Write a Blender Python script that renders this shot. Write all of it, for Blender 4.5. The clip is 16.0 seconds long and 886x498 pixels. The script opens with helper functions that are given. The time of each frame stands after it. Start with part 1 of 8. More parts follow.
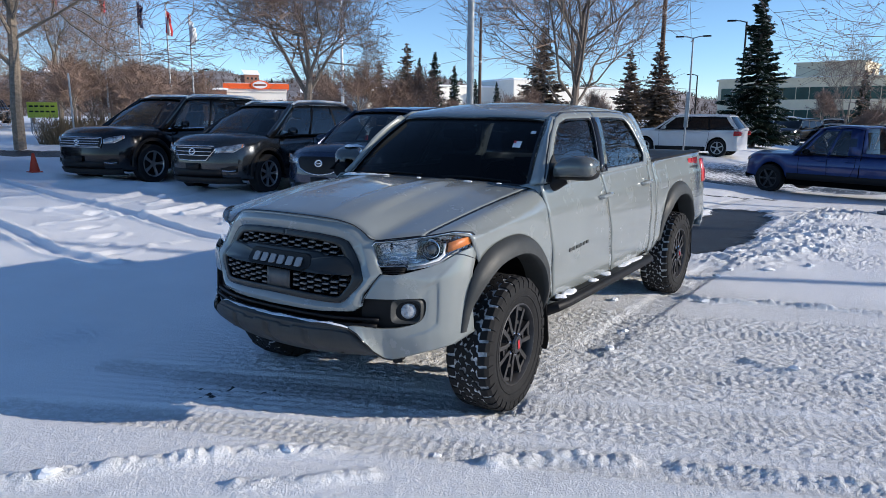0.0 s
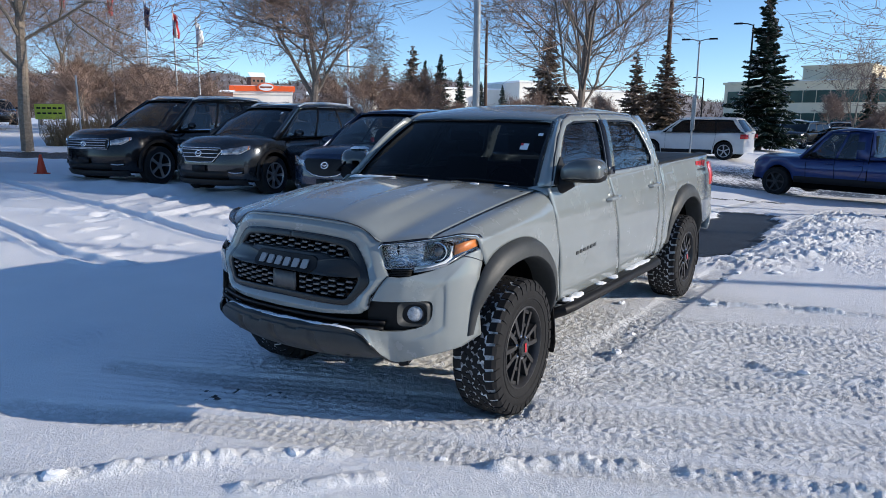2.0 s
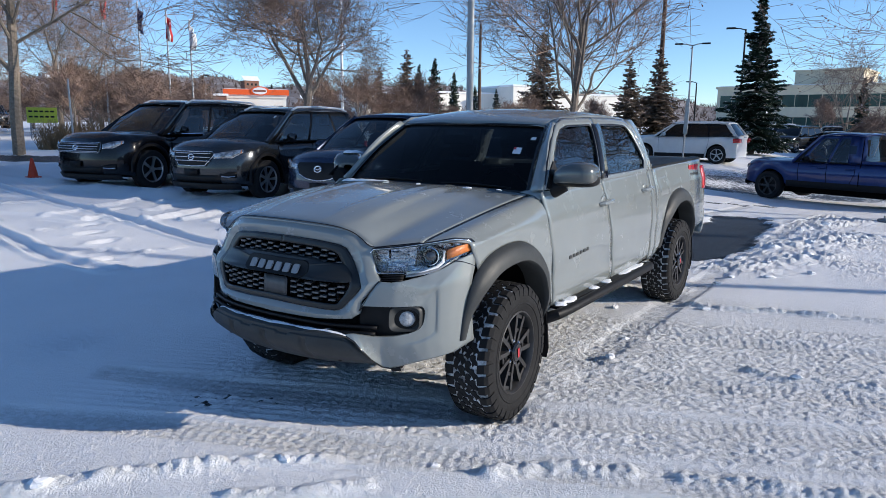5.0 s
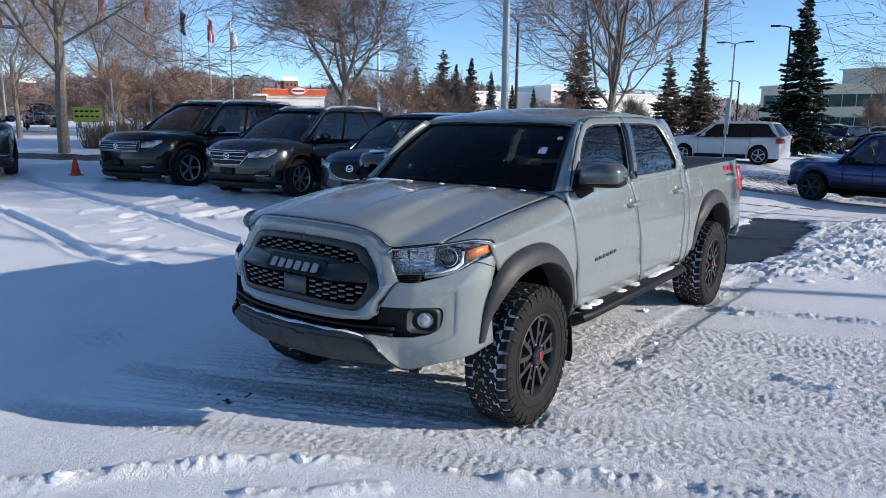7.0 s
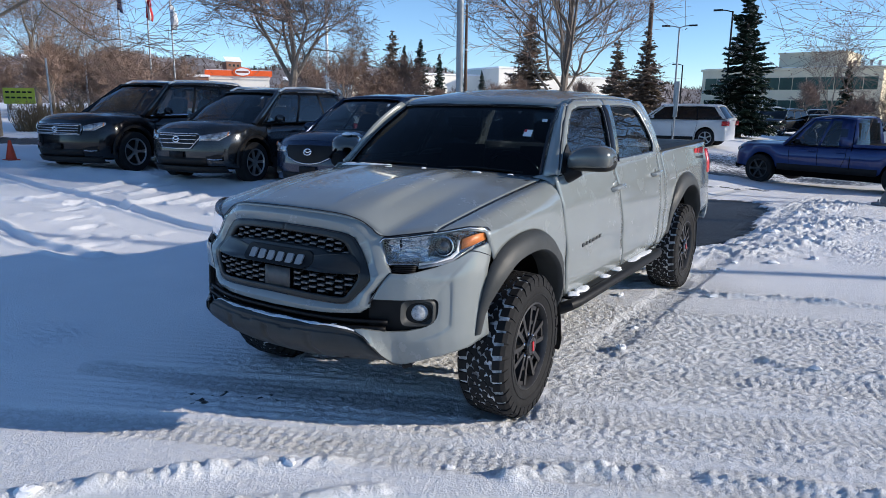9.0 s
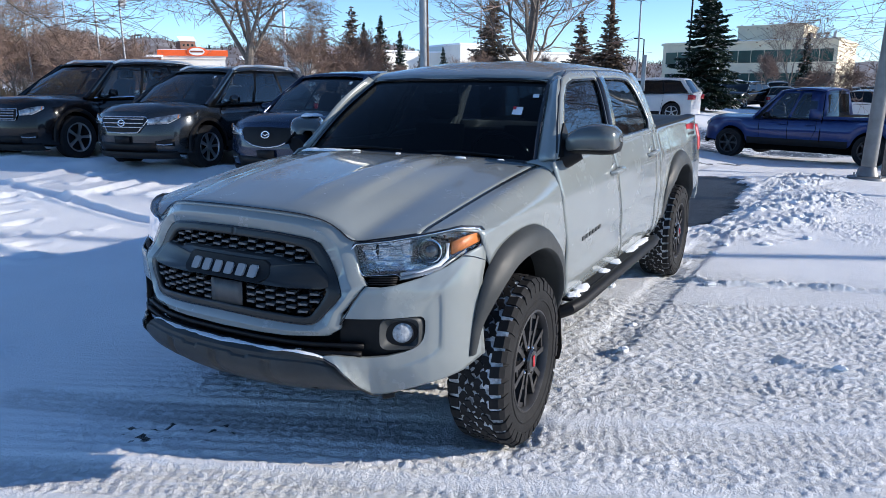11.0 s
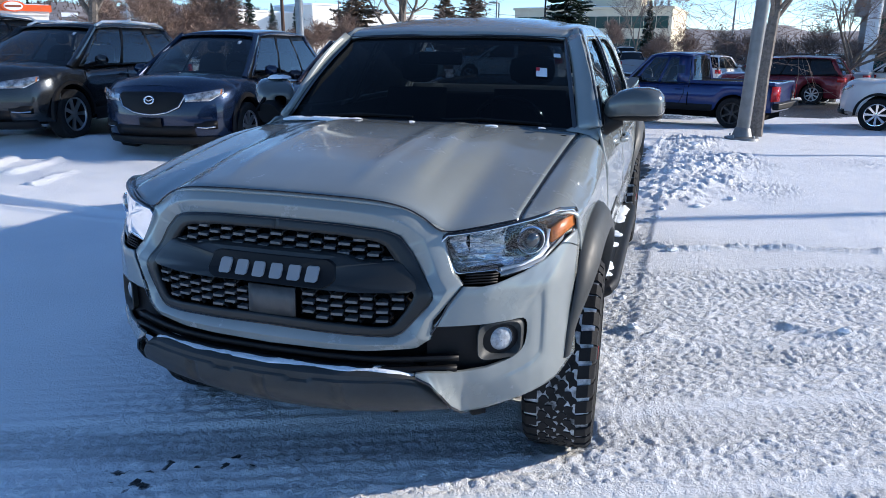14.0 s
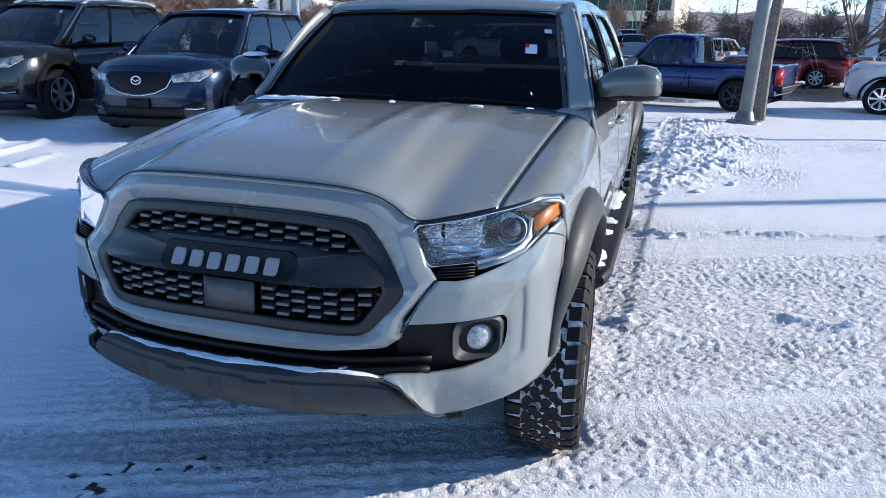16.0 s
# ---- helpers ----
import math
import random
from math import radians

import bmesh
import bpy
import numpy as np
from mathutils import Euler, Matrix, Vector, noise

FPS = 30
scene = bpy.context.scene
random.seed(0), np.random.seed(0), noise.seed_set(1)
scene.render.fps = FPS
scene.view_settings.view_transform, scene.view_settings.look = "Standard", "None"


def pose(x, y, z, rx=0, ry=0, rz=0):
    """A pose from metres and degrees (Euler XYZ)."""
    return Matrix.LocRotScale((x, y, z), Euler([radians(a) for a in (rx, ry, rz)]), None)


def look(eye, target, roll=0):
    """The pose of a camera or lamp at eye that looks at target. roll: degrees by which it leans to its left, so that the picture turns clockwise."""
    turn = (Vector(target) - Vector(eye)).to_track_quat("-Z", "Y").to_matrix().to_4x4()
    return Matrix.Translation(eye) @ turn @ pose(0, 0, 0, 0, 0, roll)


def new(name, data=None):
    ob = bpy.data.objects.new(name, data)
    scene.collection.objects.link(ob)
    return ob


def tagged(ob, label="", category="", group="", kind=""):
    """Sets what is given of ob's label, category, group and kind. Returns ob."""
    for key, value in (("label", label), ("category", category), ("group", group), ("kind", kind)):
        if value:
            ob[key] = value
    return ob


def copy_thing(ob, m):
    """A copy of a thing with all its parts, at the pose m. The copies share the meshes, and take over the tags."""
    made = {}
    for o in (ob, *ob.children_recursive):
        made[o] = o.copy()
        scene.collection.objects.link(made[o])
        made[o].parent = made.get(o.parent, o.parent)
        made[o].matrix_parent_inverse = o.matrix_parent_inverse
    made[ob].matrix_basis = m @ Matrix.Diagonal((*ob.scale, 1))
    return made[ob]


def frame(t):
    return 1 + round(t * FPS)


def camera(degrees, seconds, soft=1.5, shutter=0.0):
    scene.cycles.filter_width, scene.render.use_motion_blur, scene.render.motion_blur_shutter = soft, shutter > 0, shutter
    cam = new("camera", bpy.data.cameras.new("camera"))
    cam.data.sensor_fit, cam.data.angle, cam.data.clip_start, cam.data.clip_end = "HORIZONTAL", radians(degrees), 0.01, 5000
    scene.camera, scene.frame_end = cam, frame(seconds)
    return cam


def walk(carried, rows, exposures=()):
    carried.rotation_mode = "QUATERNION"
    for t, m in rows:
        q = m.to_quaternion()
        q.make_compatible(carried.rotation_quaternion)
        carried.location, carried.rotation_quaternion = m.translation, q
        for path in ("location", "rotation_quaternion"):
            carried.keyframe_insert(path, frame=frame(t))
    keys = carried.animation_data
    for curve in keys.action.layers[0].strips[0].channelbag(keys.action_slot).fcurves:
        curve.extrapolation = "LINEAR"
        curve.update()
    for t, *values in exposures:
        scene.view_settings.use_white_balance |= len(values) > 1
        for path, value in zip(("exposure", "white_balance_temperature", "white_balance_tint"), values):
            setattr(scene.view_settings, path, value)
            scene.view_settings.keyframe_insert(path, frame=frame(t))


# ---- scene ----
cam = camera(64.7, 16.0, soft=0.2)
PATH = [
    (0, (2.765, -3.424, 1.637), (1.613, -1.713, 1.244), 0.3),
    (0.5, (2.764, -3.425, 1.635), (1.601, -1.719, 1.248), 0.2),
    (1, (2.767, -3.422, 1.635), (1.597, -1.718, 1.262), 0.3),
    (1.5, (2.759, -3.413, 1.633), (1.593, -1.708, 1.253), 0.1),
    (2, (2.747, -3.413, 1.633), (1.581, -1.709, 1.247), 0.4),
    (2.5, (2.734, -3.404, 1.631), (1.562, -1.702, 1.254), 0.6),
    (3, (2.736, -3.399, 1.631), (1.572, -1.694, 1.248), 0.7),
    (3.5, (2.735, -3.387, 1.631), (1.571, -1.679, 1.263), 0.1),
    (6, (2.747, -3.392, 1.635), (1.600, -1.674, 1.256), 0.7),
    (6.5, (2.747, -3.371, 1.630), (1.568, -1.675, 1.247), 0.6),
    (7, (2.781, -3.301, 1.630), (1.541, -1.649, 1.254), 0.5),
    (7.5, (2.806, -3.248, 1.629), (1.546, -1.611, 1.251), 0.1),
    (8, (2.791, -3.233, 1.625), (1.516, -1.610, 1.238), 0.2),
    (8.5, (2.687, -3.248, 1.620), (1.461, -1.595, 1.202), 0.7),
    (9, (2.506, -3.287, 1.623), (1.398, -1.554, 1.198), 0.6),
    (9.2, (2.447, -3.290, 1.623), (1.397, -1.528, 1.172), 0.6),
    (11.3, (2.028, -2.793, 1.604), (1.021, -1.016, 1.116), -0.1),
    (11.5, (1.946, -2.788, 1.607), (0.946, -1.005, 1.124), 0.0),
    (12, (1.709, -2.767, 1.607), (0.768, -0.965, 1.082), -0.6),
    (12.5, (1.557, -2.682, 1.587), (0.643, -0.867, 1.054), 0.6),
    (13, (1.413, -2.549, 1.586), (0.575, -0.698, 1.056), 0.8),
    (13.5, (1.320, -2.578, 1.581), (0.578, -0.701, 1.001), 1.4),
    (14, (1.195, -2.753, 1.576), (0.582, -0.832, 0.989), 0.4),
    (14.5, (1.145, -2.851, 1.589), (0.552, -0.906, 1.063), 0.5),
    (15, (1.126, -2.872, 1.583), (0.529, -0.923, 1.078), 0.8),
    (15.5, (1.147, -2.801, 1.571), (0.589, -0.859, 1.001), 1.6),
    (16, (1.216, -2.552, 1.544), (0.606, -0.645, 0.910), 0.6),
]
walk(cam, [(t, look(eye, target, roll)) for t, eye, target, roll in PATH], exposures=[(0, 0.78, 6200, 8), (9.0, 0.78, 6200, 8), (11.5, 1.10, 6000, 8), (14, 1.17, 6000, 8), (16, 1.27, 5980, 8)])

# ---- light ----
SUN_DIR = Vector((0.859, 0.401, 0.317))
world = bpy.data.worlds.new("winter_sky")
scene.world = world
world.use_nodes = True
wn = world.node_tree.nodes
sky = wn.new("ShaderNodeTexSky")
sky.sky_type = "NISHITA"
sky.sun_disc = False
sky.sun_elevation = radians(18.5)
sky.sun_rotation = radians(65)
sky.altitude = 1100
sky.air_density, sky.dust_density, sky.ozone_density = 0.8, 0.0, 3.5
wn["Background"].inputs["Strength"].default_value = 0.108
world.node_tree.links.new(sky.outputs["Color"], wn["Background"].inputs["Color"])
sun = new("sun", bpy.data.lights.new("sun", "SUN"))
sun.data.energy, sun.data.angle, sun.data.color = 3.0, radians(0.53), (1.0, 0.87, 0.73)
sun.matrix_world = look(SUN_DIR * 60, (0, 0, 0))

# ---- materials ----
def mat(name, base, rough=0.5, metal=0.0, vary=0.0, vscale=6.0, bump=0.0, bscale=60.0, coat=0.0, spec=0.5, second=None, dirt=0.0, dscale=3.0, dcolor=(0.6, 0.6, 0.6), per_object=0.0, ior=1.45, alpha=1.0, emit=None, estr=0.0):
    m = bpy.data.materials.new(name)
    m.use_nodes = True
    nt = m.node_tree
    n, l = nt.nodes, nt.links
    b = n["Principled BSDF"]
    b.inputs["Roughness"].default_value = rough
    b.inputs["Metallic"].default_value = metal
    b.inputs["Coat Weight"].default_value = coat
    b.inputs["Coat Roughness"].default_value = 0.06
    b.inputs["Specular IOR Level"].default_value = spec
    b.inputs["IOR"].default_value = ior
    b.inputs["Alpha"].default_value = alpha
    if emit:
        b.inputs["Emission Color"].default_value = (*emit, 1)
        b.inputs["Emission Strength"].default_value = estr
    co = n.new("ShaderNodeTexCoord").outputs["Object"]
    col = None
    if vary or second:
        t = n.new("ShaderNodeTexNoise")
        t.inputs["Scale"].default_value, t.inputs["Detail"].default_value, t.inputs["Roughness"].default_value = vscale, 6, 0.6
        l.new(co, t.inputs["Vector"])
        mix = n.new("ShaderNodeMix")
        mix.data_type = "RGBA"
        lo = second or tuple(max(0, c * (1 - vary)) for c in base)
        hi = base if second else tuple(min(1, c * (1 + vary)) for c in base)
        mix.inputs["A"].default_value, mix.inputs["B"].default_value = (*lo, 1), (*hi, 1)
        r = n.new("ShaderNodeMapRange")
        r.inputs["From Min"].default_value, r.inputs["From Max"].default_value = 0.32, 0.68
        l.new(t.outputs["Fac"], r.inputs["Value"])
        l.new(r.outputs["Result"], mix.inputs["Factor"])
        col = mix.outputs["Result"]
    if dirt:
        t = n.new("ShaderNodeTexNoise")
        t.inputs["Scale"].default_value, t.inputs["Detail"].default_value, t.inputs["Roughness"].default_value = dscale, 8, 0.7
        l.new(co, t.inputs["Vector"])
        r = n.new("ShaderNodeMapRange")
        r.inputs["From Min"].default_value, r.inputs["From Max"].default_value, r.inputs["To Max"].default_value = 0.5, 0.75, dirt
        l.new(t.outputs["Fac"], r.inputs["Value"])
        mix = n.new("ShaderNodeMix")
        mix.data_type = "RGBA"
        mix.inputs["A"].default_value, mix.inputs["B"].default_value = (*base, 1), (*dcolor, 1)
        if col:
            l.new(col, mix.inputs["A"])
        l.new(r.outputs["Result"], mix.inputs["Factor"])
        col = mix.outputs["Result"]
        add = n.new("ShaderNodeMath")
        add.inputs[1].default_value = rough
        l.new(r.outputs["Result"], add.inputs[0])
        l.new(add.outputs[0], b.inputs["Roughness"])
    if per_object:
        info = n.new("ShaderNodeObjectInfo")
        hsv = n.new("ShaderNodeHueSaturation")
        r = n.new("ShaderNodeMapRange")
        r.inputs["To Min"].default_value, r.inputs["To Max"].default_value = 1 - per_object, 1 + per_object
        l.new(info.outputs["Random"], r.inputs["Value"])
        l.new(r.outputs["Result"], hsv.inputs["Value"])
        hsv.inputs["Color"].default_value = (*base, 1)
        if col:
            l.new(col, hsv.inputs["Color"])
        col = hsv.outputs["Color"]
    if col:
        l.new(col, b.inputs["Base Color"])
    else:
        b.inputs["Base Color"].default_value = (*base, 1)
    if bump:
        t = n.new("ShaderNodeTexNoise")
        t.inputs["Scale"].default_value, t.inputs["Detail"].default_value = bscale, 5
        l.new(co, t.inputs["Vector"])
        bp = n.new("ShaderNodeBump")
        bp.inputs["Strength"].default_value, bp.inputs["Distance"].default_value = bump, 0.01
        l.new(t.outputs["Fac"], bp.inputs["Height"])
        l.new(bp.outputs["Normal"], b.inputs["Normal"])
    return m


def glass(name, tint, gloss=1.0, rough=0.0, ior=1.52):
    """A pane: tinted see-through with a real mirror gloss that grows towards grazing sight."""
    m = bpy.data.materials.new(name)
    m.use_nodes = True
    n, l = m.node_tree.nodes, m.node_tree.links
    n.remove(n["Principled BSDF"])
    tr = n.new("ShaderNodeBsdfTransparent")
    tr.inputs["Color"].default_value = (*tint, 1)
    gl = n.new("ShaderNodeBsdfGlossy")
    gl.inputs["Roughness"].default_value = rough
    gl.inputs["Color"].default_value = (gloss, gloss, gloss, 1)
    fr = n.new("ShaderNodeFresnel")
    fr.inputs["IOR"].default_value = ior
    mx = n.new("ShaderNodeMixShader")
    l.new(fr.outputs[0], mx.inputs[0])
    l.new(tr.outputs[0], mx.inputs[1])
    l.new(gl.outputs[0], mx.inputs[2])
    l.new(mx.outputs[0], n["Material Output"].inputs["Surface"])
    return m


def car_paint(name, base, metal=0.35, rough=0.32, dirt=0.12, coat=0.8):
    m = mat(name, base, rough=rough, metal=metal, coat=coat, spec=0.25, vary=0.05, vscale=2.5, dirt=dirt, dscale=5.0, dcolor=tuple(min(1, c * 0.8 + 0.10) for c in base))
    return m


PAINT = car_paint("cement_grey_paint", (0.236, 0.258, 0.255), metal=0.15, rough=0.24, dirt=0.08)
MIRRORCAP = car_paint("dark_grey_mirror_paint", (0.095, 0.104, 0.104), metal=0.2, rough=0.22, dirt=0.05)
PLASTIC = mat("charcoal_trim_plastic", (0.036, 0.039, 0.040), spec=0.35, rough=0.48, vary=0.15, vscale=9, bump=0.06, bscale=350, dirt=0.25, dscale=7, dcolor=(0.09, 0.094, 0.098))
GRILLE_GREY = mat("gunmetal_grille_plastic", (0.021, 0.023, 0.024), spec=0.4, rough=0.34, vary=0.1, bump=0.02, bscale=300)
BLACK = mat("black_plastic", (0.007, 0.007, 0.008), rough=0.5, spec=0.25, vary=0.2, bump=0.05, bscale=200)
GLOSSBLACK = mat("gloss_black", (0.010, 0.010, 0.011), rough=0.15, coat=0.5)
# Near-black that puts the deep shade of recesses and undersides into the colour.
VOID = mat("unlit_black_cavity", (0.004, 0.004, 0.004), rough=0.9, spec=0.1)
RUBBER = mat("tyre_rubber", (0.012, 0.012, 0.013), rough=0.7, spec=0.25, vary=0.25, vscale=14, bump=0.15, bscale=120, dirt=0.3, dscale=9, dcolor=(0.055, 0.055, 0.057))
TREAD_SNOW = mat("tyre_groove_with_packed_snow", (0.016, 0.016, 0.017), rough=0.8, bump=0.2, bscale=90, second=(0.84, 0.86, 0.90), vscale=17)
RIM = mat("matte_graphite_alloy", (0.048, 0.047, 0.048), rough=0.40, metal=0.45, vary=0.15, vscale=12, dirt=0.25, dscale=12, dcolor=(0.11, 0.11, 0.11))
RIMDARK = mat("wheel_barrel_black", (0.016, 0.016, 0.017), rough=0.6, metal=0.3)
CHROME = mat("chrome", (0.82, 0.83, 0.85), rough=0.08, metal=1.0, bump=0.02, bscale=40)
SATIN = mat("satin_silver_blocks", (0.27, 0.275, 0.285), rough=0.5, metal=0.0)
ALU = mat("brushed_silver_alloy", (0.50, 0.51, 0.53), rough=0.3, metal=0.8, vary=0.1)
RED = mat("red_plastic", (0.45, 0.02, 0.03), rough=0.35, vary=0.1)
AMBER = mat("amber_reflector", (0.60, 0.20, 0.06), rough=0.2, coat=0.6, vary=0.15, vscale=40, bump=0.3, bscale=160)
WHITEP = mat("white_plastic", (0.80, 0.80, 0.80), rough=0.3, coat=0.4)
FROSTY = mat("faceted_reflector_chrome", (0.70, 0.72, 0.75), rough=0.14, metal=1.0, bump=1.0, bscale=38, second=(0.28, 0.285, 0.29), vscale=22)
LENS = glass("clear_lamp_lens", (0.97, 0.98, 1.0))
GLASS = glass("tinted_side_glass", (0.09, 0.11, 0.115), ior=1.95)
SCREEN = glass("windscreen_glass", (0.13, 0.155, 0.175), 0.42)
REARGLASS = glass("rear_cab_glass", (0.30, 0.34, 0.36))
CARGLASS = glass("tinted_car_glass", (0.40, 0.46, 0.47), 0.9, ior=1.7)
TAILRED = mat("red_tail_lens", (0.50, 0.015, 0.015), rough=0.15, coat=0.8, bump=0.2, bscale=120)
SEAT = mat("dark_seat_cloth", (0.022, 0.023, 0.026), rough=0.9, bump=0.3, bscale=300)
SNOWP = mat("fresh_snow_clump", (0.86, 0.88, 0.91), rough=0.75, bump=0.6, bscale=70, vary=0.04)
STEEL = mat("galvanised_steel", (0.36, 0.38, 0.40), rough=0.45, metal=0.5, vary=0.2, vscale=5, bump=0.05)

# ---- mesh tools ----
class Geo:
    def __init__(self):
        self.v, self.f = [], []

    def add(self, verts, faces):
        k = len(self.v)
        self.v += [tuple(p) for p in verts]
        self.f += [tuple(i + k for i in f) for f in faces]
        return self

    def grid(self, rows, closed=False):
        n, m = len(rows), len(rows[0])
        verts = [p for r in rows for p in r]
        faces = []
        for i in range(n - 1):
            for j in range(m if closed else m - 1):
                k = (j + 1) % m
                faces.append((i * m + j, i * m + k, (i + 1) * m + k, (i + 1) * m + j))
        return self.add(verts, faces)

    def box(self, x0, x1, y0, y1, z0, z1, m=None):
        vs = [Vector((x, y, z)) for z in (z0, z1) for y in (y0, y1) for x in (x0, x1)]
        if m is not None:
            vs = [m @ p for p in vs]
        return self.add(vs, [(0, 2, 3, 1), (4, 5, 7, 6), (0, 1, 5, 4), (2, 6, 7, 3), (0, 4, 6, 2), (1, 3, 7, 5)])

    def tube(self, path, radii, seg=10, cap=True):
        rows, path = [], [Vector(p) for p in path]
        if not hasattr(radii, "__len__"):
            radii = [radii] * len(path)
        up = Vector((0.13, 0.21, 1)).normalized()
        for i, p in enumerate(path):
            d = (path[min(i + 1, len(path) - 1)] - path[max(i - 1, 0)]).normalized()
            a = d.cross(up)
            if a.length < 0.15:
                a = d.cross(Vector((1, 0.1, 0)))
            a.normalize()
            b = a.cross(d)
            rows.append([p + radii[i] * (math.cos(t) * a + math.sin(t) * b) for t in [2 * math.pi * k / seg for k in range(seg)]])
        k = len(self.v)
        self.grid(rows, closed=True)
        if cap:
            self.f.append(tuple(k + j for j in range(seg)))
            self.f.append(tuple(k + (len(rows) - 1) * seg + j for j in reversed(range(seg))))
        return self

    def lathe(self, profile, axis="x", seg=32, centre=(0, 0, 0)):
        """profile: (along, radius) pairs."""
        rows = []
        for a, r in profile:
            row = []
            for k in range(seg):
                t = 2 * math.pi * k / seg
                c, s = r * math.cos(t), r * math.sin(t)
                p = {"x": (a, c, s), "y": (c, a, s), "z": (c, s, a)}[axis]
                row.append(tuple(u + w for u, w in zip(p, centre)))
            rows.append(row)
        return self.grid(rows, closed=True)

    def poly(self, pts):
        return self.add(pts, [tuple(range(len(pts)))])

    def prism(self, pts, off):
        """An outline (list of 3D points) pushed along off."""
        n, off = len(pts), Vector(off)
        vs = [Vector(p) for p in pts] + [Vector(p) + off for p in pts]
        return self.add(vs, [tuple(range(n)), tuple(reversed(range(n, 2 * n)))] + [(i, (i + 1) % n, (i + 1) % n + n, i + n) for i in range(n)])

    def mirror(self):
        k, nf = len(self.v), len(self.f)
        self.v += [(-x, y, z) for x, y, z in self.v[:k]]
        self.f += [tuple(i + k for i in reversed(f)) for f in self.f[:nf]]
        return self

    def flip_x(self):
        g = Geo()
        g.v = [(-x, y, z) for x, y, z in self.v]
        g.f = [tuple(reversed(f)) for f in self.f]
        return g

    def moved(self, m):
        g = Geo()
        g.v = [tuple(m @ Vector(p)) for p in self.v]
        g.f = list(self.f)
        return g


def part(name, geo, material, parent=None, label="", solid=0.0, bevel=0.0, sharp=40, smooth=True):
    me = bpy.data.meshes.new(name)
    me.from_pydata([tuple(p) for p in geo.v], [], geo.f)
    me.materials.append(material)
    if smooth:
        me.polygons.foreach_set("use_smooth", [True] * len(me.polygons))
        me.set_sharp_from_angle(angle=radians(sharp))
    me.update()
    ob = new(name, me)
    if parent is not None:
        ob.parent = parent
    if label:
        ob["label"] = label
    if solid:
        s = ob.modifiers.new("thickness", "SOLIDIFY")
        s.thickness, s.offset = solid, 0.0
    if bevel:
        b = ob.modifiers.new("round", "BEVEL")
        b.width, b.segments, b.limit_method, b.angle_limit = bevel, 2, "ANGLE", radians(40)
        b.harden_normals = False
    return ob


def root(name, m, label, category, group="", kind=""):
    ob = new(name)
    ob.empty_display_size = 0.2
    ob.matrix_basis = m
    return tagged(ob, label, category, group, kind)


def lerp(a, b, t):
    return a + (b - a) * t


def curve(knots, x):
    """Smooth interpolation through (x, value) knots."""
    if x <= knots[0][0]:
        return knots[0][1]
    for (x0, a), (x1, b) in zip(knots, knots[1:]):
        if x <= x1:
            return lerp(a, b, (x - x0) / (x1 - x0))
    return knots[-1][1]


def resample(pts, n, smooth=True):
    """n points along a polyline of any dimension, rounded by Catmull-Rom."""
    P = np.array(pts, float)
    if smooth and len(P) > 2:
        Q = np.vstack([2 * P[0] - P[1], P, 2 * P[-1] - P[-2]])
        out = []
        for i in range(1, len(Q) - 2):
            for t in np.linspace(0, 1, 8, endpoint=False):
                a, b, c, d = Q[i - 1], Q[i], Q[i + 1], Q[i + 2]
                out.append(0.5 * (2 * b + (c - a) * t + (2 * a - 5 * b + 4 * c - d) * t * t + (3 * b - a - 3 * c + d) * t ** 3))
        P = np.vstack([out, P[-1:]])
    d = np.r_[0, np.cumsum(np.linalg.norm(np.diff(P, axis=0), axis=1))]
    s = np.linspace(0, d[-1], n)
    return [tuple(np.array([np.interp(u, d, P[:, k]) for k in range(P.shape[1])]).tolist()) for u in s]


def ring(outer, inner, n, rows, place, closed=True):
    """A band between two outlines in the plane, laid on a surface by place(a, b)."""
    def around(pts):
        return resample(list(pts) + ([pts[0]] if closed else []), n + 1, smooth=False)
    o, i = around(outer), around(inner)
    g = Geo()
    g.grid([[place(lerp(p[0], q[0], t), lerp(p[1], q[1], t)) for p, q in zip(o, i)] for t in [k / rows for k in range(rows + 1)]])
    return g

# ---- ground ----
def hashed(ix, iy, seed):
    v = np.sin(ix * 127.1 + iy * 311.7 + seed * 74.7) * 43758.5453
    return v - np.floor(v)


def vnoise(x, y, seed=0):
    ix, iy = np.floor(x), np.floor(y)
    fx, fy = x - ix, y - iy
    fx, fy = fx * fx * (3 - 2 * fx), fy * fy * (3 - 2 * fy)
    a, b = hashed(ix, iy, seed), hashed(ix + 1, iy, seed)
    c, d = hashed(ix, iy + 1, seed), hashed(ix + 1, iy + 1, seed)
    return (a * (1 - fx) + b * fx) * (1 - fy) + (c * (1 - fx) + d * fx) * fy


def fbm(x, y, scale, octaves=4, seed=0):
    out, amp, tot = 0.0, 1.0, 0.0
    for o in range(octaves):
        out = out + amp * vnoise(x * scale * 2 ** o + 13.7 * o, y * scale * 2 ** o + 7.1 * o, seed + o)
        tot += amp
        amp *= 0.55
    return out / tot - 0.5


def sstep(a, b, x):
    t = np.clip((x - a) / (b - a), 0, 1)
    return t * t * (3 - 2 * t)


def slope(x, y):
    """The lie of the land: up towards the row of parked cars, down towards the street."""
    left = 0.033 * np.clip(-2.2 - x, 0, 17.8)
    back = -0.052 * np.clip(y - 9.0, 0, 9.0) * sstep(-5.0, 1.0, x)
    return left + back + 0.25 * sstep(-30.0, -60.0, x)


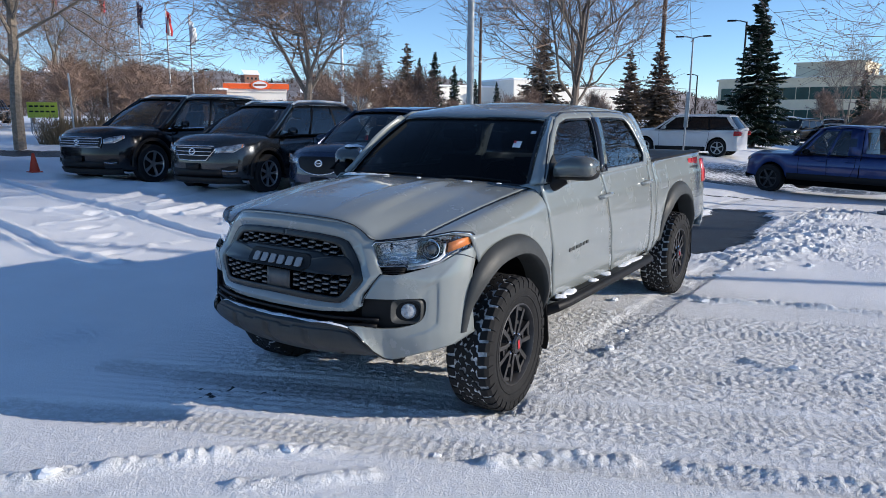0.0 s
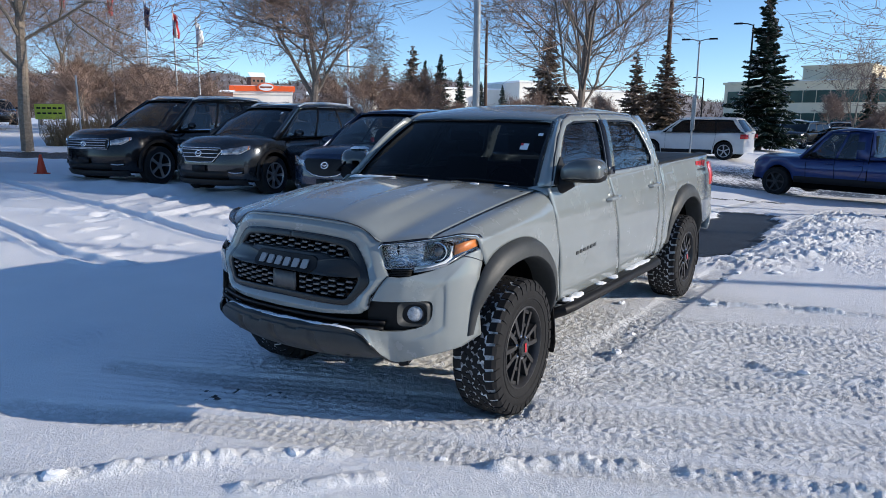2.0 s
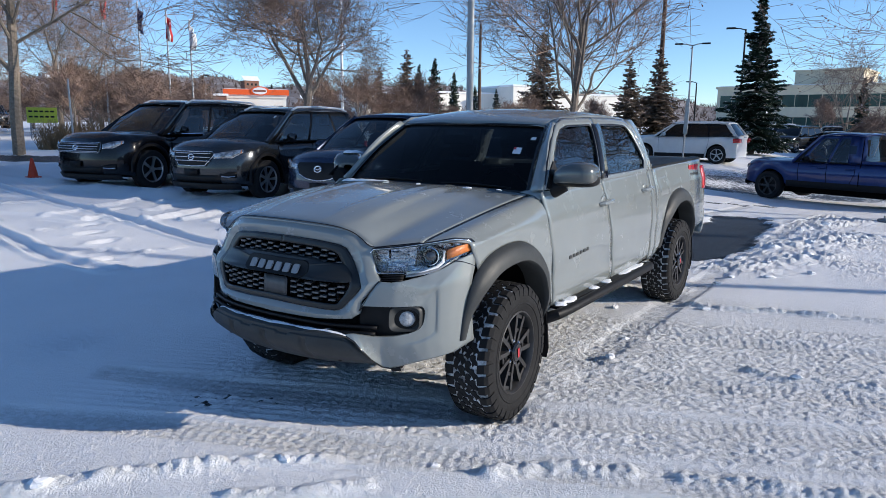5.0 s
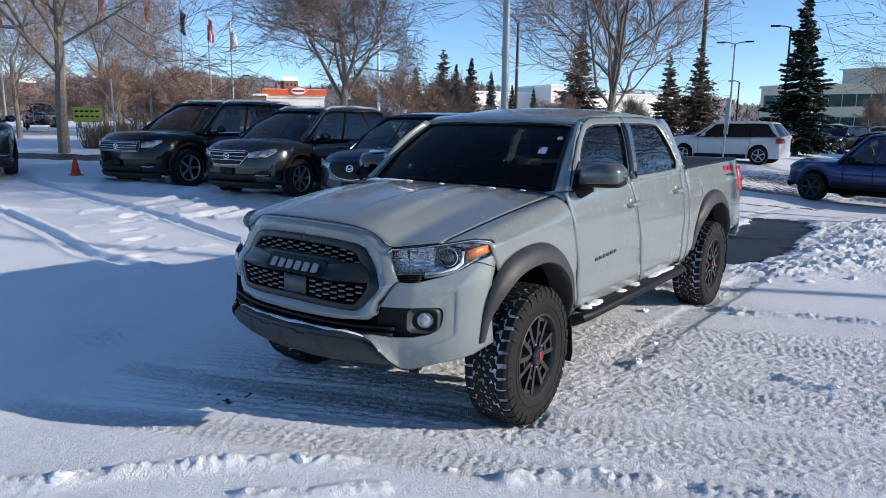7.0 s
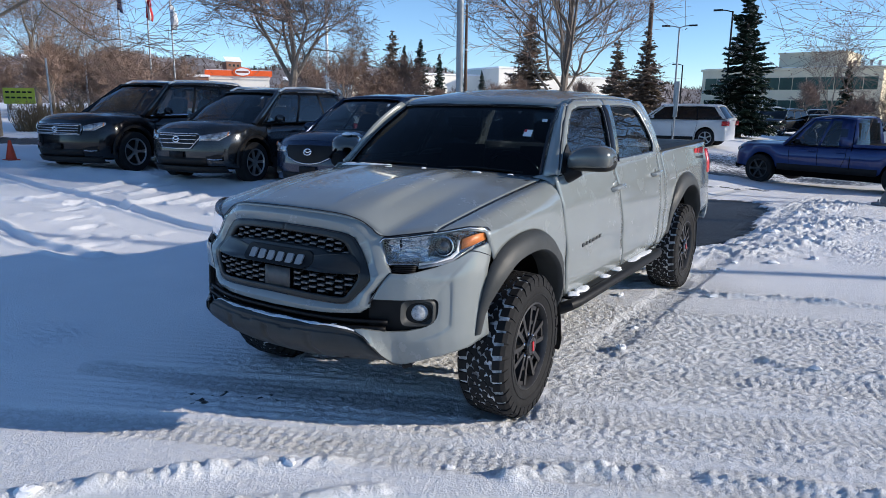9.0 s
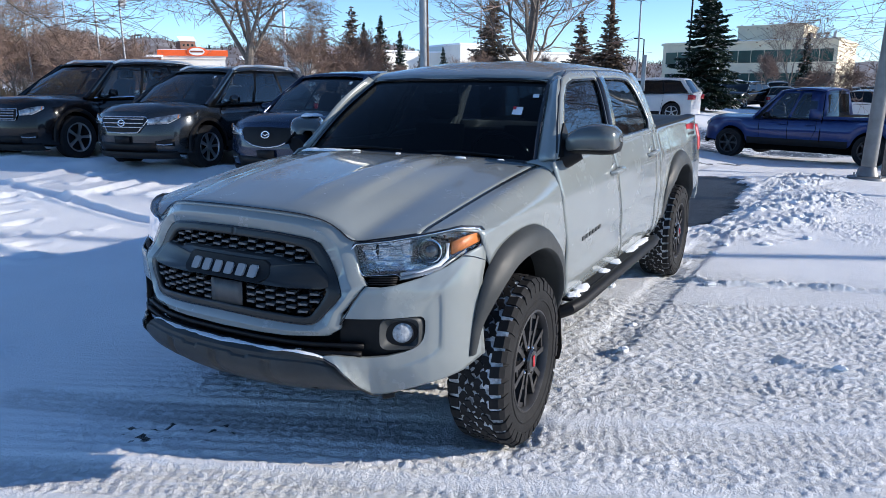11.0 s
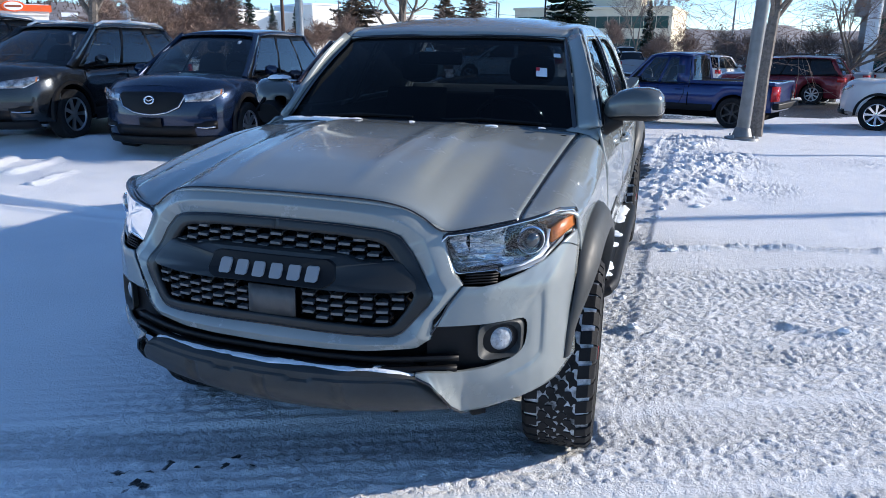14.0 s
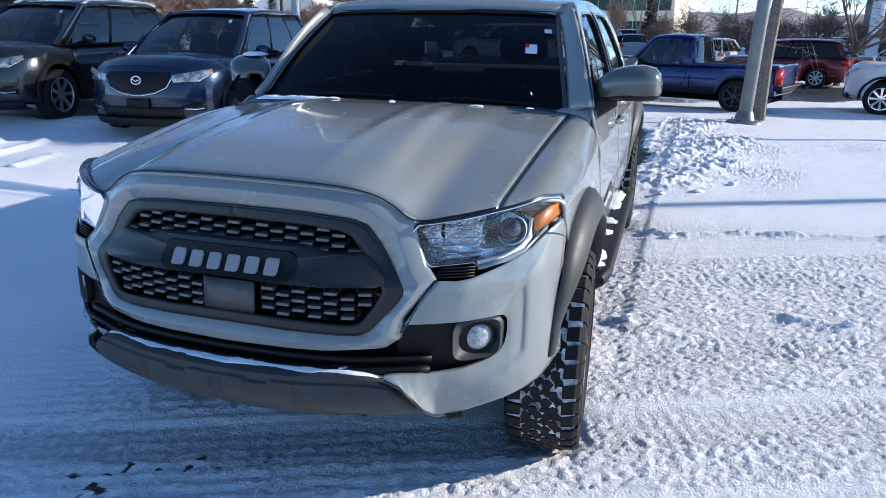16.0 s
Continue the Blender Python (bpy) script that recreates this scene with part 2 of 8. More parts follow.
def near_line(x, y, pts):
    """Distance to a polyline and the way along it."""
    best = np.full(np.shape(x), 1e9)
    along = np.zeros(np.shape(x))
    run = 0.0
    for (ax, ay), (bx, by) in zip(pts, pts[1:]):
        dx, dy = bx - ax, by - ay
        L = math.hypot(dx, dy)
        t = np.clip(((x - ax) * dx + (y - ay) * dy) / (L * L), 0, 1)
        d = np.hypot(x - ax - t * dx, y - ay - t * dy)
        along = np.where(d < best, run + t * L, along)
        best = np.minimum(best, d)
        run += L
    return best, along


ROAD_A, ROAD_DIR = np.array([0.0, 23.5]), np.array([math.cos(radians(27)), math.sin(radians(27))])


def road_offset(x, y):
    return (x - ROAD_A[0]) * -ROAD_DIR[1] + (y - ROAD_A[1]) * ROAD_DIR[0]


RUTS = [
    ([(-16.0, 2.0), (-12.0, 1.5), (-9.77, 1.18), (-8.69, 1.09), (-6.62, 0.79), (-5.21, 0.54), (-4.19, 0.62)], 0.10, 0.045),
    ([(-16.0, 3.6), (-12.28, 3.08), (-9.22, 2.78), (-7.33, 2.66), (-6.09, 2.46), (-4.86, 2.28), (-3.4, 2.3)], 0.10, 0.045),
    ([(-9.48, 1.10), (-9.04, 1.46), (-8.31, 1.83), (-7.43, 2.09), (-6.72, 2.60)], 0.13, 0.030),
]
# raised slabs left between scraped tracks: from, to, half width, height
SLABS = [(-8.45, 2.98, -8.68, 3.84, 0.11, 0.05), (-6.78, 2.72, -7.04, 3.96, 0.10, 0.05), (-8.2, 1.95, -8.2, 2.38, 0.09, 0.03), (-6.97, 1.25, -7.03, 1.66, 0.05, 0.02), (-4.62, 1.0, -4.78, 1.47, 0.06, 0.03), (-4.74, 1.68, -4.75, 1.91, 0.05, 0.02), (-11.64, 1.86, -12.48, 2.8, 0.08, 0.03), (-9.8, 2.08, -9.64, 2.65, 0.08, 0.025), (-12.22, 2.07, -12.69, 2.74, 0.08, 0.03), (-10.77, 1.66, -11.21, 2.42, 0.07, 0.02), (-8.28, 2.49, -8.28, 2.82, 0.08, 0.03), (-8.17, 4.06, -8.27, 5.0, 0.16, 0.05), (-6.41, 3.14, -6.7, 4.01, 0.10, 0.045), (-6.0, 3.3, -6.2, 4.2, 0.09, 0.035), (-7.6, 3.3, -7.8, 4.3, 0.10, 0.04), (-5.3, 3.0, -5.5, 3.7, 0.07, 0.03)]
TREADS = [
    [(0.97, 1.2), (1.0, 3.6), (1.05, 5.6), (1.15, 8.0), (1.3, 13.0)],
    [(-0.75, 3.9), (-0.7, 6.0), (-0.6, 9.0), (-0.4, 14.0)],
    [(-1.5, -0.95), (-0.5, -0.62), (0.6, -0.2), (1.6, 0.25), (3.0, 0.9), (6.0, 2.2)],
    [(-1.4, -1.7), (-0.2, -1.15), (0.9, -0.72), (2.0, -0.25), (3.4, 0.35), (6.5, 1.5)],
    [(-0.2, -2.4), (1.2, -1.55), (2.6, -0.9), (4.2, -0.2), (7.0, 0.8)],
    [(1.1, 0.75), (1.8, 1.05), (3.0, 1.5), (5.0, 2.2), (8.0, 3.2)],
    [(1.2, 1.9), (2.2, 2.25), (4.0, 2.8), (7.0, 3.7)],
]
RIDGES = [
    ([(-0.70, -2.25), (-0.44, -2.07), (-0.16, -1.70), (0.24, -1.26), (0.5, -1.05)], 0.055, 0.045),
    ([(0.40, -1.55), (0.62, -1.36), (0.80, -1.14)], 0.05, 0.035),
    ([(1.22, -0.70), (1.37, -0.52), (1.52, -0.42), (1.74, -0.31)], 0.055, 0.05),
    ([(2.0, -0.2), (2.3, -0.06), (2.8, 0.1)], 0.05, 0.035),
    ([(1.15, 3.05), (1.40, 3.02), (1.85, 3.22), (2.34, 3.34), (2.95, 3.48), (4.5, 3.9)], 0.05, 0.045),
    ([(1.95, 1.50), (2.2, 1.44), (2.55, 1.60), (3.3, 1.8)], 0.05, 0.03),
    ([(1.02, 1.18), (1.15, 1.08), (1.28, 1.12)], 0.05, 0.03),
]
PILES = [(1.25, 5.1, 0.4, 0.05), (1.3, 5.8, 0.5, 0.07), (1.8, 6.4, 0.4, 0.06), (1.4, 7.0, 0.5, 0.08), (1.8, 7.8, 0.5, 0.09), (2.1, 8.5, 0.4, 0.07), (1.4, 9.3, 0.5, 0.09), (1.5, 10.4, 0.6, 0.09), (1.7, 12.0, 0.7, 0.10), (0.95, 5.0, 0.3, 0.04)]
FEET = [(-6.3, 1.63, 1.5), (-5.67, 1.45, 1.7), (-5.18, 1.01, 1.6), (-4.66, 0.96, 1.4), (-4.11, 0.75, 0.9), (-7.92, 3.12, 1.6), (-6.9, 1.95, 1.5), (-7.4, 2.35, 1.6)]


def ground_height(x, y):
    near = sstep(40, 15, np.hypot(x, y))
    z = slope(x, y)
    drive = sstep(-1.9, -0.9, x + 0.25 * y * (y < 0)) * sstep(3.6, 3.0, y - 0.22 * (x - 1.2))
    # the driven apron runs on past the pickup's nose
    drive = np.maximum(drive, sstep(0.06, -0.12, y + 0.88 - 0.75 * x) * sstep(-2.6, -1.9, x) * sstep(-6.0, -4.0, y))
    soft = fbm(x, y, 0.55, 4, 3)
    z = z + near * 0.05 * soft * (1 - 0.7 * drive) + 0.6 * (1 - near) * fbm(x, y, 0.02, 4, 9) * sstep(40, 160, np.hypot(x, y))
    u, v = x * 0.92 + y * 0.39, -x * 0.39 + y * 0.92
    bands = sstep(0.30, 0.62, vnoise(u * 0.35, v * 3.2, 71))
    grain = fbm(u * 0.75, v * 1.15, 10.0, 3, 21)
    lumps = np.clip(fbm(u * 0.8, v * 1.15, 17.0, 2, 31) - 0.04, 0, 1) * (0.25 + 1.0 * bands)
    cr = 0.50 * vnoise(u * 40 + 3.1, v * 58, 91) + 0.50 * vnoise(u * 58, v * 72, 92)
    fine = sstep(-3.4, -2.4, y) * sstep(11.0, 7.0, y) * sstep(5.2, 4.0, x) * sstep(-3.2, -2.2, x)
    crumb = sstep(0.50, 0.63, cr) * fine
    lumps = lumps * fine
    grain = grain * (0.25 + 0.75 * fine)
    comb = np.sin(v * 2 * math.pi / 0.075 + 2.0 * vnoise(u * 0.8, v * 0.5, 73)) * np.exp(-((x + 0.3) / 1.3) ** 4 - ((y + 0.75) / 0.7) ** 4)
    z = z + 0.0035 * comb
    z = z + drive * (0.0045 * grain + 0.006 * lumps + 0.0072 * crumb * (0.40 + 0.80 * bands)) + (1 - drive) * near * (0.006 * grain + 0.012 * crumb * sstep(0.52, 0.72, vnoise(x * 1.3 + 4, y * 1.3, 83)))
    hard = np.zeros(np.shape(x))
    for ax, ay, bx, by, w, h in SLABS:
        dist, al = near_line(x + 0.05 * (vnoise(x * 6, y * 6, 87) - 0.5), y, [(ax, ay), (bx, by)])
        z = z + h * sstep(w, 0.70 * w, dist) * (0.55 + 0.8 * vnoise(x * 5.0, y * 5.0, 88))
    for pts, w, d in RUTS:
        dist, al = near_line(x, y, pts)
        z = z - d * np.exp(-(dist / w) ** 4) + 0.5 * d * np.exp(-((dist - 1.5 * w) / (0.5 * w)) ** 2) * (0.6 + 0.8 * vnoise(al * 3, dist * 0, 4))
    for pts in TREADS:
        dist, al = near_line(x, y, pts)
        m = np.exp(-(dist / 0.13) ** 6)
        hard = np.maximum(hard, m)
        bars = np.sign(np.sin(al * 2 * math.pi / 0.062 + 3.0 * np.sign(dist - 0.06))) * 0.5 + 0.5 * np.sin(al * 2 * math.pi / 0.062)
        z = z * 1.0 + m * (-0.018 + 0.019 * fine * bars * (0.4 + 0.6 * vnoise(al * 2.3, dist * 0, 6)))
    for pts, w, h in RIDGES:
        dist, al = near_line(x, y, pts)
        z = z + 0.88 * h * np.exp(-(dist / w) ** 2) * (0.62 + 0.6 * vnoise(al * 7, dist * 14, 8)) * (0.70 + 0.45 * sstep(0.35, 0.6, 0.55 * vnoise(x * 19, y * 23, 18) + 0.45 * vnoise(x * 37, y * 33, 19)))
        hard = np.maximum(hard, 0.7 * np.exp(-(dist / w) ** 2))
    for px, py, r, h in PILES:
        d2 = ((x - px) ** 2 + (y - py) ** 2) / (r * r)
        hard = np.maximum(hard, 0.8 * np.exp(-d2 * 0.7))
        z = z + 0.55 * h * np.exp(-d2) * (-0.1 + 1.5 * vnoise(x * 5 + px, y * 5, 12) * (0.7 + 0.6 * vnoise(x * 11, y * 11, 14)) + 0.7 * sstep(0.46, 0.70, 0.6 * vnoise(x * 13, y * 11, 15) + 0.4 * vnoise(x * 27, y * 23, 16)))
    for px, py, a in FEET:
        c, s = math.cos(a), math.sin(a)
        u, v = (x - px) * c + (y - py) * s, -(x - px) * s + (y - py) * c
        d = (u / 0.19) ** 2 + (v / 0.085) ** 2
        z = z - 0.045 * np.exp(-d ** 2) + 0.02 * np.exp(-((np.sqrt(d) - 1.45) / 0.35) ** 2)
    # banked snow along the noses of the parked cars
    bank, al = near_line(x, y, [(-16, 2.6), (-10.6, 4.35), (-8.0, 5.05), (-5.9, 5.9), (-3.8, 6.8)])
    z = z + 0.10 * np.exp(-(bank / 0.5) ** 2) * (0.3 + 1.2 * vnoise(x * 2.2, y * 2.2, 17))
    # the street lies a little lower and is swept
    off = np.abs(road_offset(x, y))
    street = sstep(4.4, 3.6, off)
    z = z - 0.10 * street
    wet, _ = near_line(x, y, [(0.35, 5.7), (0.45, 7.0), (0.35, 9.0), (0.1, 10.6)])
    lane, _ = near_line(x, y, [(-24.0, 4.0), (-19.6, 5.7), (-17.9, 7.2), (-15.5, 9.4)])
    ledge, _ = near_line(x, y, [(-2.6, 13.4), (-1.34, 13.75), (0.05, 15.1)])
    bare = np.maximum(np.maximum(0.9 * sstep(0.22, 0.14, ledge), sstep(0.62, 0.40, wet + 0.35 * fbm(x, y, 1.6, 3, 40))), sstep(1.25, 0.95, lane + 0.5 * fbm(x, y, 1.1, 3, 43)))
    z = z - 0.06 * bare
    # wheels press the snow under them
    for wx in (0.86, -0.80):
        for wy in (-0.05, 3.26):
            z = z - 0.025 * np.exp(-(((x - wx) / 0.15) ** 4 + ((y - wy) / 0.2) ** 4))
    strip, _ = near_line(x, y, [(-0.62, -0.95), (-0.40, -0.78), (-0.12, -0.62)])
    thin = 0.75 * np.exp(-(strip / 0.13) ** 2) * np.clip(5.0 * (fbm(x, y, 24.0, 3, 52) + 0.0), 0, 1)
    # Less packed tone ahead of the nose: lighter colour brightens the shaded snow.
    drive = drive * (0.45 + 0.55 * bands) * (1 - 0.92 * np.exp(-((x + 0.5) / 1.5) ** 4 - ((y + 0.7) / 0.9) ** 4))
    return z, np.clip(bare + thin + street * sstep(-13.0, -8.0, x) * (0.40 + 1.2 * np.clip(fbm(x, y, 0.35, 4, 61) + 0.28, 0, 1)), 0, 1), np.clip((drive + hard) * (1 - 0.8 * crumb), 0, 1)


def axis_steps(a, b, fine, far_lo, far_hi):
    mid = np.arange(a, b, fine)
    lo, hi, s = [a], [mid[-1]], fine
    while lo[-1] > far_lo:
        s *= 1.09
        lo.append(lo[-1] - s)
    s = fine
    while hi[-1] < far_hi:
        s *= 1.09
        hi.append(hi[-1] + s)
    return np.r_[lo[:0:-1], mid, hi[1:]]


gx = np.r_[axis_steps(-10.5, -2.6, 0.06, -1500, -2.7), np.arange(-2.6, -1.2, 0.024), axis_steps(-1.2, 4.0, 0.0125, -1.21, 1500)[1:]]
gx = np.unique(np.round(gx, 4))
gy = np.unique(np.round(np.r_[axis_steps(-2.4, 3.3, 0.0135, -1500, 3.31), axis_steps(3.3, 9.0, 0.033, 3.29, 1500)], 4))
GX, GY = np.meshgrid(gx, gy)
GZ, GWET, GPACK = ground_height(GX, GY)
nx, ny = len(gx), len(gy)
me = bpy.data.meshes.new("ground")
idx = np.arange(nx * ny).reshape(ny, nx)
quads = np.stack([idx[:-1, :-1], idx[:-1, 1:], idx[1:, 1:], idx[1:, :-1]], -1).reshape(-1, 4)
me.vertices.add(nx * ny)
me.vertices.foreach_set("co", np.stack([GX, GY, GZ], -1).astype(np.float32).ravel())
me.loops.add(quads.size)
me.loops.foreach_set("vertex_index", quads.astype(np.int32).ravel())
me.polygons.add(len(quads))
me.polygons.foreach_set("loop_start", np.arange(0, quads.size, 4, dtype=np.int32))
me.polygons.foreach_set("use_smooth", np.ones(len(quads), bool))
me.update(calc_edges=True)
for key, arr in (("bare", GWET), ("packed", GPACK)):
    at = me.attributes.new(key, "FLOAT", "POINT")
    at.data.foreach_set("value", arr.astype(np.float32).ravel())


def snow_ground():
    m = bpy.data.materials.new("snow_over_asphalt")
    m.use_nodes = True
    n, l = m.node_tree.nodes, m.node_tree.links
    b = n["Principled BSDF"]
    co = n.new("ShaderNodeTexCoord").outputs["Object"]

    def noise_tex(scale, detail=6, rough=0.6):
        t = n.new("ShaderNodeTexNoise")
        t.inputs["Scale"].default_value, t.inputs["Detail"].default_value, t.inputs["Roughness"].default_value = scale, detail, rough
        l.new(co, t.inputs["Vector"])
        return t.outputs["Fac"]

    def remap(v, a, b_, lo=0.0, hi=1.0):
        r = n.new("ShaderNodeMapRange")
        for k, w in zip(("From Min", "From Max", "To Min", "To Max"), (a, b_, lo, hi)):
            r.inputs[k].default_value = w
        l.new(v, r.inputs["Value"])
        return r.outputs["Result"]

    def mixed(f, a, c):
        x = n.new("ShaderNodeMix")
        x.data_type = "RGBA"
        l.new(f, x.inputs["Factor"])
        for k, w in (("A", a), ("B", c)):
            if isinstance(w, tuple):
                x.inputs[k].default_value = (*w, 1)
            else:
                l.new(w, x.inputs[k])
        return x.outputs["Result"]

    def attr(name):
        a = n.new("ShaderNodeAttribute")
        a.attribute_name = name
        return a.outputs["Fac"]
    packed = mixed(remap(noise_tex(2.2), 0.35, 0.7), (0.68, 0.69, 0.695), (0.79, 0.80, 0.805))
    packed = mixed(remap(noise_tex(38, 4), 0.62, 0.74, 0, 0.25), packed, (0.48, 0.49, 0.50))
    fresh = mixed(remap(noise_tex(1.1), 0.3, 0.7), (0.84, 0.855, 0.88), (0.90, 0.91, 0.93))
    snow = mixed(attr("packed"), fresh, packed)
    tar = mixed(remap(noise_tex(55, 3), 0.4, 0.65), (0.020, 0.021, 0.022), (0.050, 0.050, 0.051))
    edge = n.new("ShaderNodeMath")
    edge.operation = "ADD"
    l.new(attr("bare"), edge.inputs[0])
    l.new(remap(noise_tex(7.0), 0.3, 0.7, -0.25, 0.25), edge.inputs[1])
    bare = remap(edge.outputs[0], 0.42, 0.60)
    l.new(mixed(bare, snow, tar), b.inputs["Base Color"])
    l.new(remap(bare, 0, 1, 0.62, 0.48), b.inputs["Roughness"])
    b.inputs["Specular IOR Level"].default_value = 0.35
    b1 = n.new("ShaderNodeBump")
    b1.inputs["Distance"].default_value = 0.022
    l.new(remap(attr("packed"), 0, 1, 0.18, 0.50), b1.inputs["Strength"])
    l.new(noise_tex(58, 7, 0.74), b1.inputs["Height"])
    crumbs = n.new("ShaderNodeMath")
    crumbs.operation = "MULTIPLY"
    l.new(remap(noise_tex(46, 4, 0.55), 0.50, 0.60), crumbs.inputs[0])
    l.new(remap(noise_tex(3.2, 3), 0.36, 0.56, 0.12, 1.0), crumbs.inputs[1])
    b3 = n.new("ShaderNodeBump")
    b3.inputs["Distance"].default_value = 0.016
    l.new(remap(attr("packed"), 0, 1, 0.20, 0.42), b3.inputs["Strength"])
    l.new(crumbs.outputs[0], b3.inputs["Height"])
    l.new(b1.outputs["Normal"], b3.inputs["Normal"])
    b2 = n.new("ShaderNodeBump")
    b2.inputs["Strength"].default_value, b2.inputs["Distance"].default_value = 0.9, 0.011
    l.new(noise_tex(95, 5), b2.inputs["Height"])
    l.new(b3.outputs["Normal"], b2.inputs["Normal"])
    l.new(b2.outputs["Normal"], b.inputs["Normal"])
    return m


me.materials.append(snow_ground())
ground = tagged(new("ground", me), "snow-covered parking lot with packed tyre tracks and bare wet asphalt", "ground", kind="structure")


def land(x, y):
    """The height of the ground's surface at one place."""
    return float(ground_height(np.array([float(x)]), np.array([float(y)]))[0][0])

# ---- the grey pickup ----
TRUCK = pose(0.032, -0.052, 0.0)
truck = root("pickup_truck", TRUCK, "grey four-door pickup truck with charcoal grille, parked on snow", "pickup truck")

SIDE = [(0.38, 0.835), (0.45, 0.875), (0.52, 0.898), (0.60, 0.912), (0.72, 0.922), (0.82, 0.926), (0.92, 0.922), (1.00, 0.916), (1.06, 0.910), (1.11, 0.902), (1.16, 0.890), (1.20, 0.880), (1.25, 0.868)]
UPPER = [(1.24, 0.870), (1.34, 0.838), (1.45, 0.795), (1.55, 0.750), (1.62, 0.710), (1.67, 0.668)]
PLAN = [(0.0, -0.890), (0.2, -0.884), (0.34, -0.866), (0.44, -0.838), (0.52, -0.806), (0.60, -0.770), (0.68, -0.726), (0.75, -0.672), (0.80, -0.622), (0.84, -0.565), (0.868, -0.508), (0.888, -0.446), (0.915, -0.345)]
LEAN = [(0.40, 0.02), (0.55, -0.012), (0.66, -0.012), (0.85, 0.0), (0.90, 0.022), (0.95, 0.038), (1.0, 0.052), (1.05, 0.066), (1.12, 0.086), (1.2, 0.13)]


def side_x(y, z):
    x = curve(SIDE, z)
    if y < 0.1:
        x -= 0.022 * max(0.0, (0.1 - y) / 0.5) ** 2 * (0.4 + 0.6 * max(0, min(1, (z - 0.5) / 0.5)))
    if y > 2.6:
        x -= 0.008 + 0.012 * max(0.0, (y - 3.6) / 0.8)
    # the long crease over the door handles
    x += 0.006 * math.exp(-((z - 1.045 - 0.012 * y) / 0.03) ** 2) - 0.007 * math.exp(-((z - 0.66 - 0.03 * y) / 0.07) ** 2)
    return x


def upper_x(z):
    return curve(UPPER, z)


def fascia(x, z, out=0.0):
    back = float(sstep(0.84, 0.94, z) * sstep(0.62, 0.48, abs(x)))
    return (x, curve(PLAN, abs(x)) + curve(LEAN, z) + 0.014 * back - out, z - 0.017 * back)


def side_patch(outline_bottom, outline_top, n, m, s=1, out=0.0):
    """A body panel on the flank between two (y, z) lines."""
    lo, hi = resample(outline_bottom, n), resample(outline_top, n)
    g = Geo()
    g.grid([[(s * (side_x(lerp(a[0], b[0], t), lerp(a[1], b[1], t)) + out), lerp(a[0], b[0], t), lerp(a[1], b[1], t)) for t in [k / m for k in range(m + 1)]] for a, b in zip(lo, hi)])
    return g


ARCH_OUT = [(-0.468, 0.545), (-0.444, 0.70), (-0.388, 0.838), (-0.268, 0.938), (-0.08, 0.985), (0.12, 0.980), (0.28, 0.915), (0.40, 0.805), (0.485, 0.66), (0.53, 0.47)]
ARCH_IN = [(-0.436, 0.548), (-0.405, 0.665), (-0.335, 0.765), (-0.225, 0.845), (-0.07, 0.880), (0.10, 0.875), (0.235, 0.818), (0.345, 0.720), (0.415, 0.60), (0.455, 0.46)]


def arch(c, k, pts):
    return [(c + k * a, 0.40 + (z - 0.40) * k) for a, z in pts]


def fender_flare(c, k, s):
    o, i = resample(arch(c, k, ARCH_OUT), 28), resample(arch(c, k, ARCH_IN), 28)
    rows = []
    for k, ((yo, zo), (yi, zi)) in enumerate(zip(o, i)):
        prof = []
        lift = 0.30 + 0.70 * float(sstep(0.0, 8.0, k)) * (0.4 + 0.6 * float(sstep(27.0, 22.0, k)))
        for t, out in ((0.0, 0.000), (0.04, 0.020), (0.30, 0.042), (0.65, 0.055), (0.93, 0.058), (1.0, 0.050), (1.02, 0.020), (1.02, -0.09)):
            y, z = lerp(yo, yi, t), lerp(zo, zi, t)
            prof.append((s * (side_x(y, z) + (out * lift if out > 0 else out)), y, z))
        rows.append(prof)
    return Geo().grid(rows)


def wheel_well(c, k, s):
    i = resample(arch(c, k * 1.02, ARCH_IN), 20)
    g = Geo().grid([[(s * (side_x(y, z) - 0.03), y, z), (s * 0.60, y, z), (s * 0.42, y, z)] for y, z in i])
    pts = [(s * 0.42, y, z) for y, z in i]
    return g.poly(pts + [(s * 0.42, pts[-1][1], 0.40), (s * 0.42, pts[0][1], 0.40)])


# hood
HOOD_F = [(0.0, -0.789, 1.129), (0.20, -0.784, 1.126), (0.34, -0.768, 1.117), (0.42, -0.745, 1.096), (0.475, -0.733, 1.066), (0.535, -0.724, 1.028), (0.63, -0.676, 1.037), (0.733, -0.590, 1.050)]
HOOD_R = [(0.0, 0.365, 1.232), (0.16, 0.37, 1.232), (0.30, 0.385, 1.231), (0.42, 0.40, 1.229), (0.52, 0.415, 1.226), (0.60, 0.43, 1.221), (0.69, 0.45, 1.213), (0.775, 0.47, 1.203)]


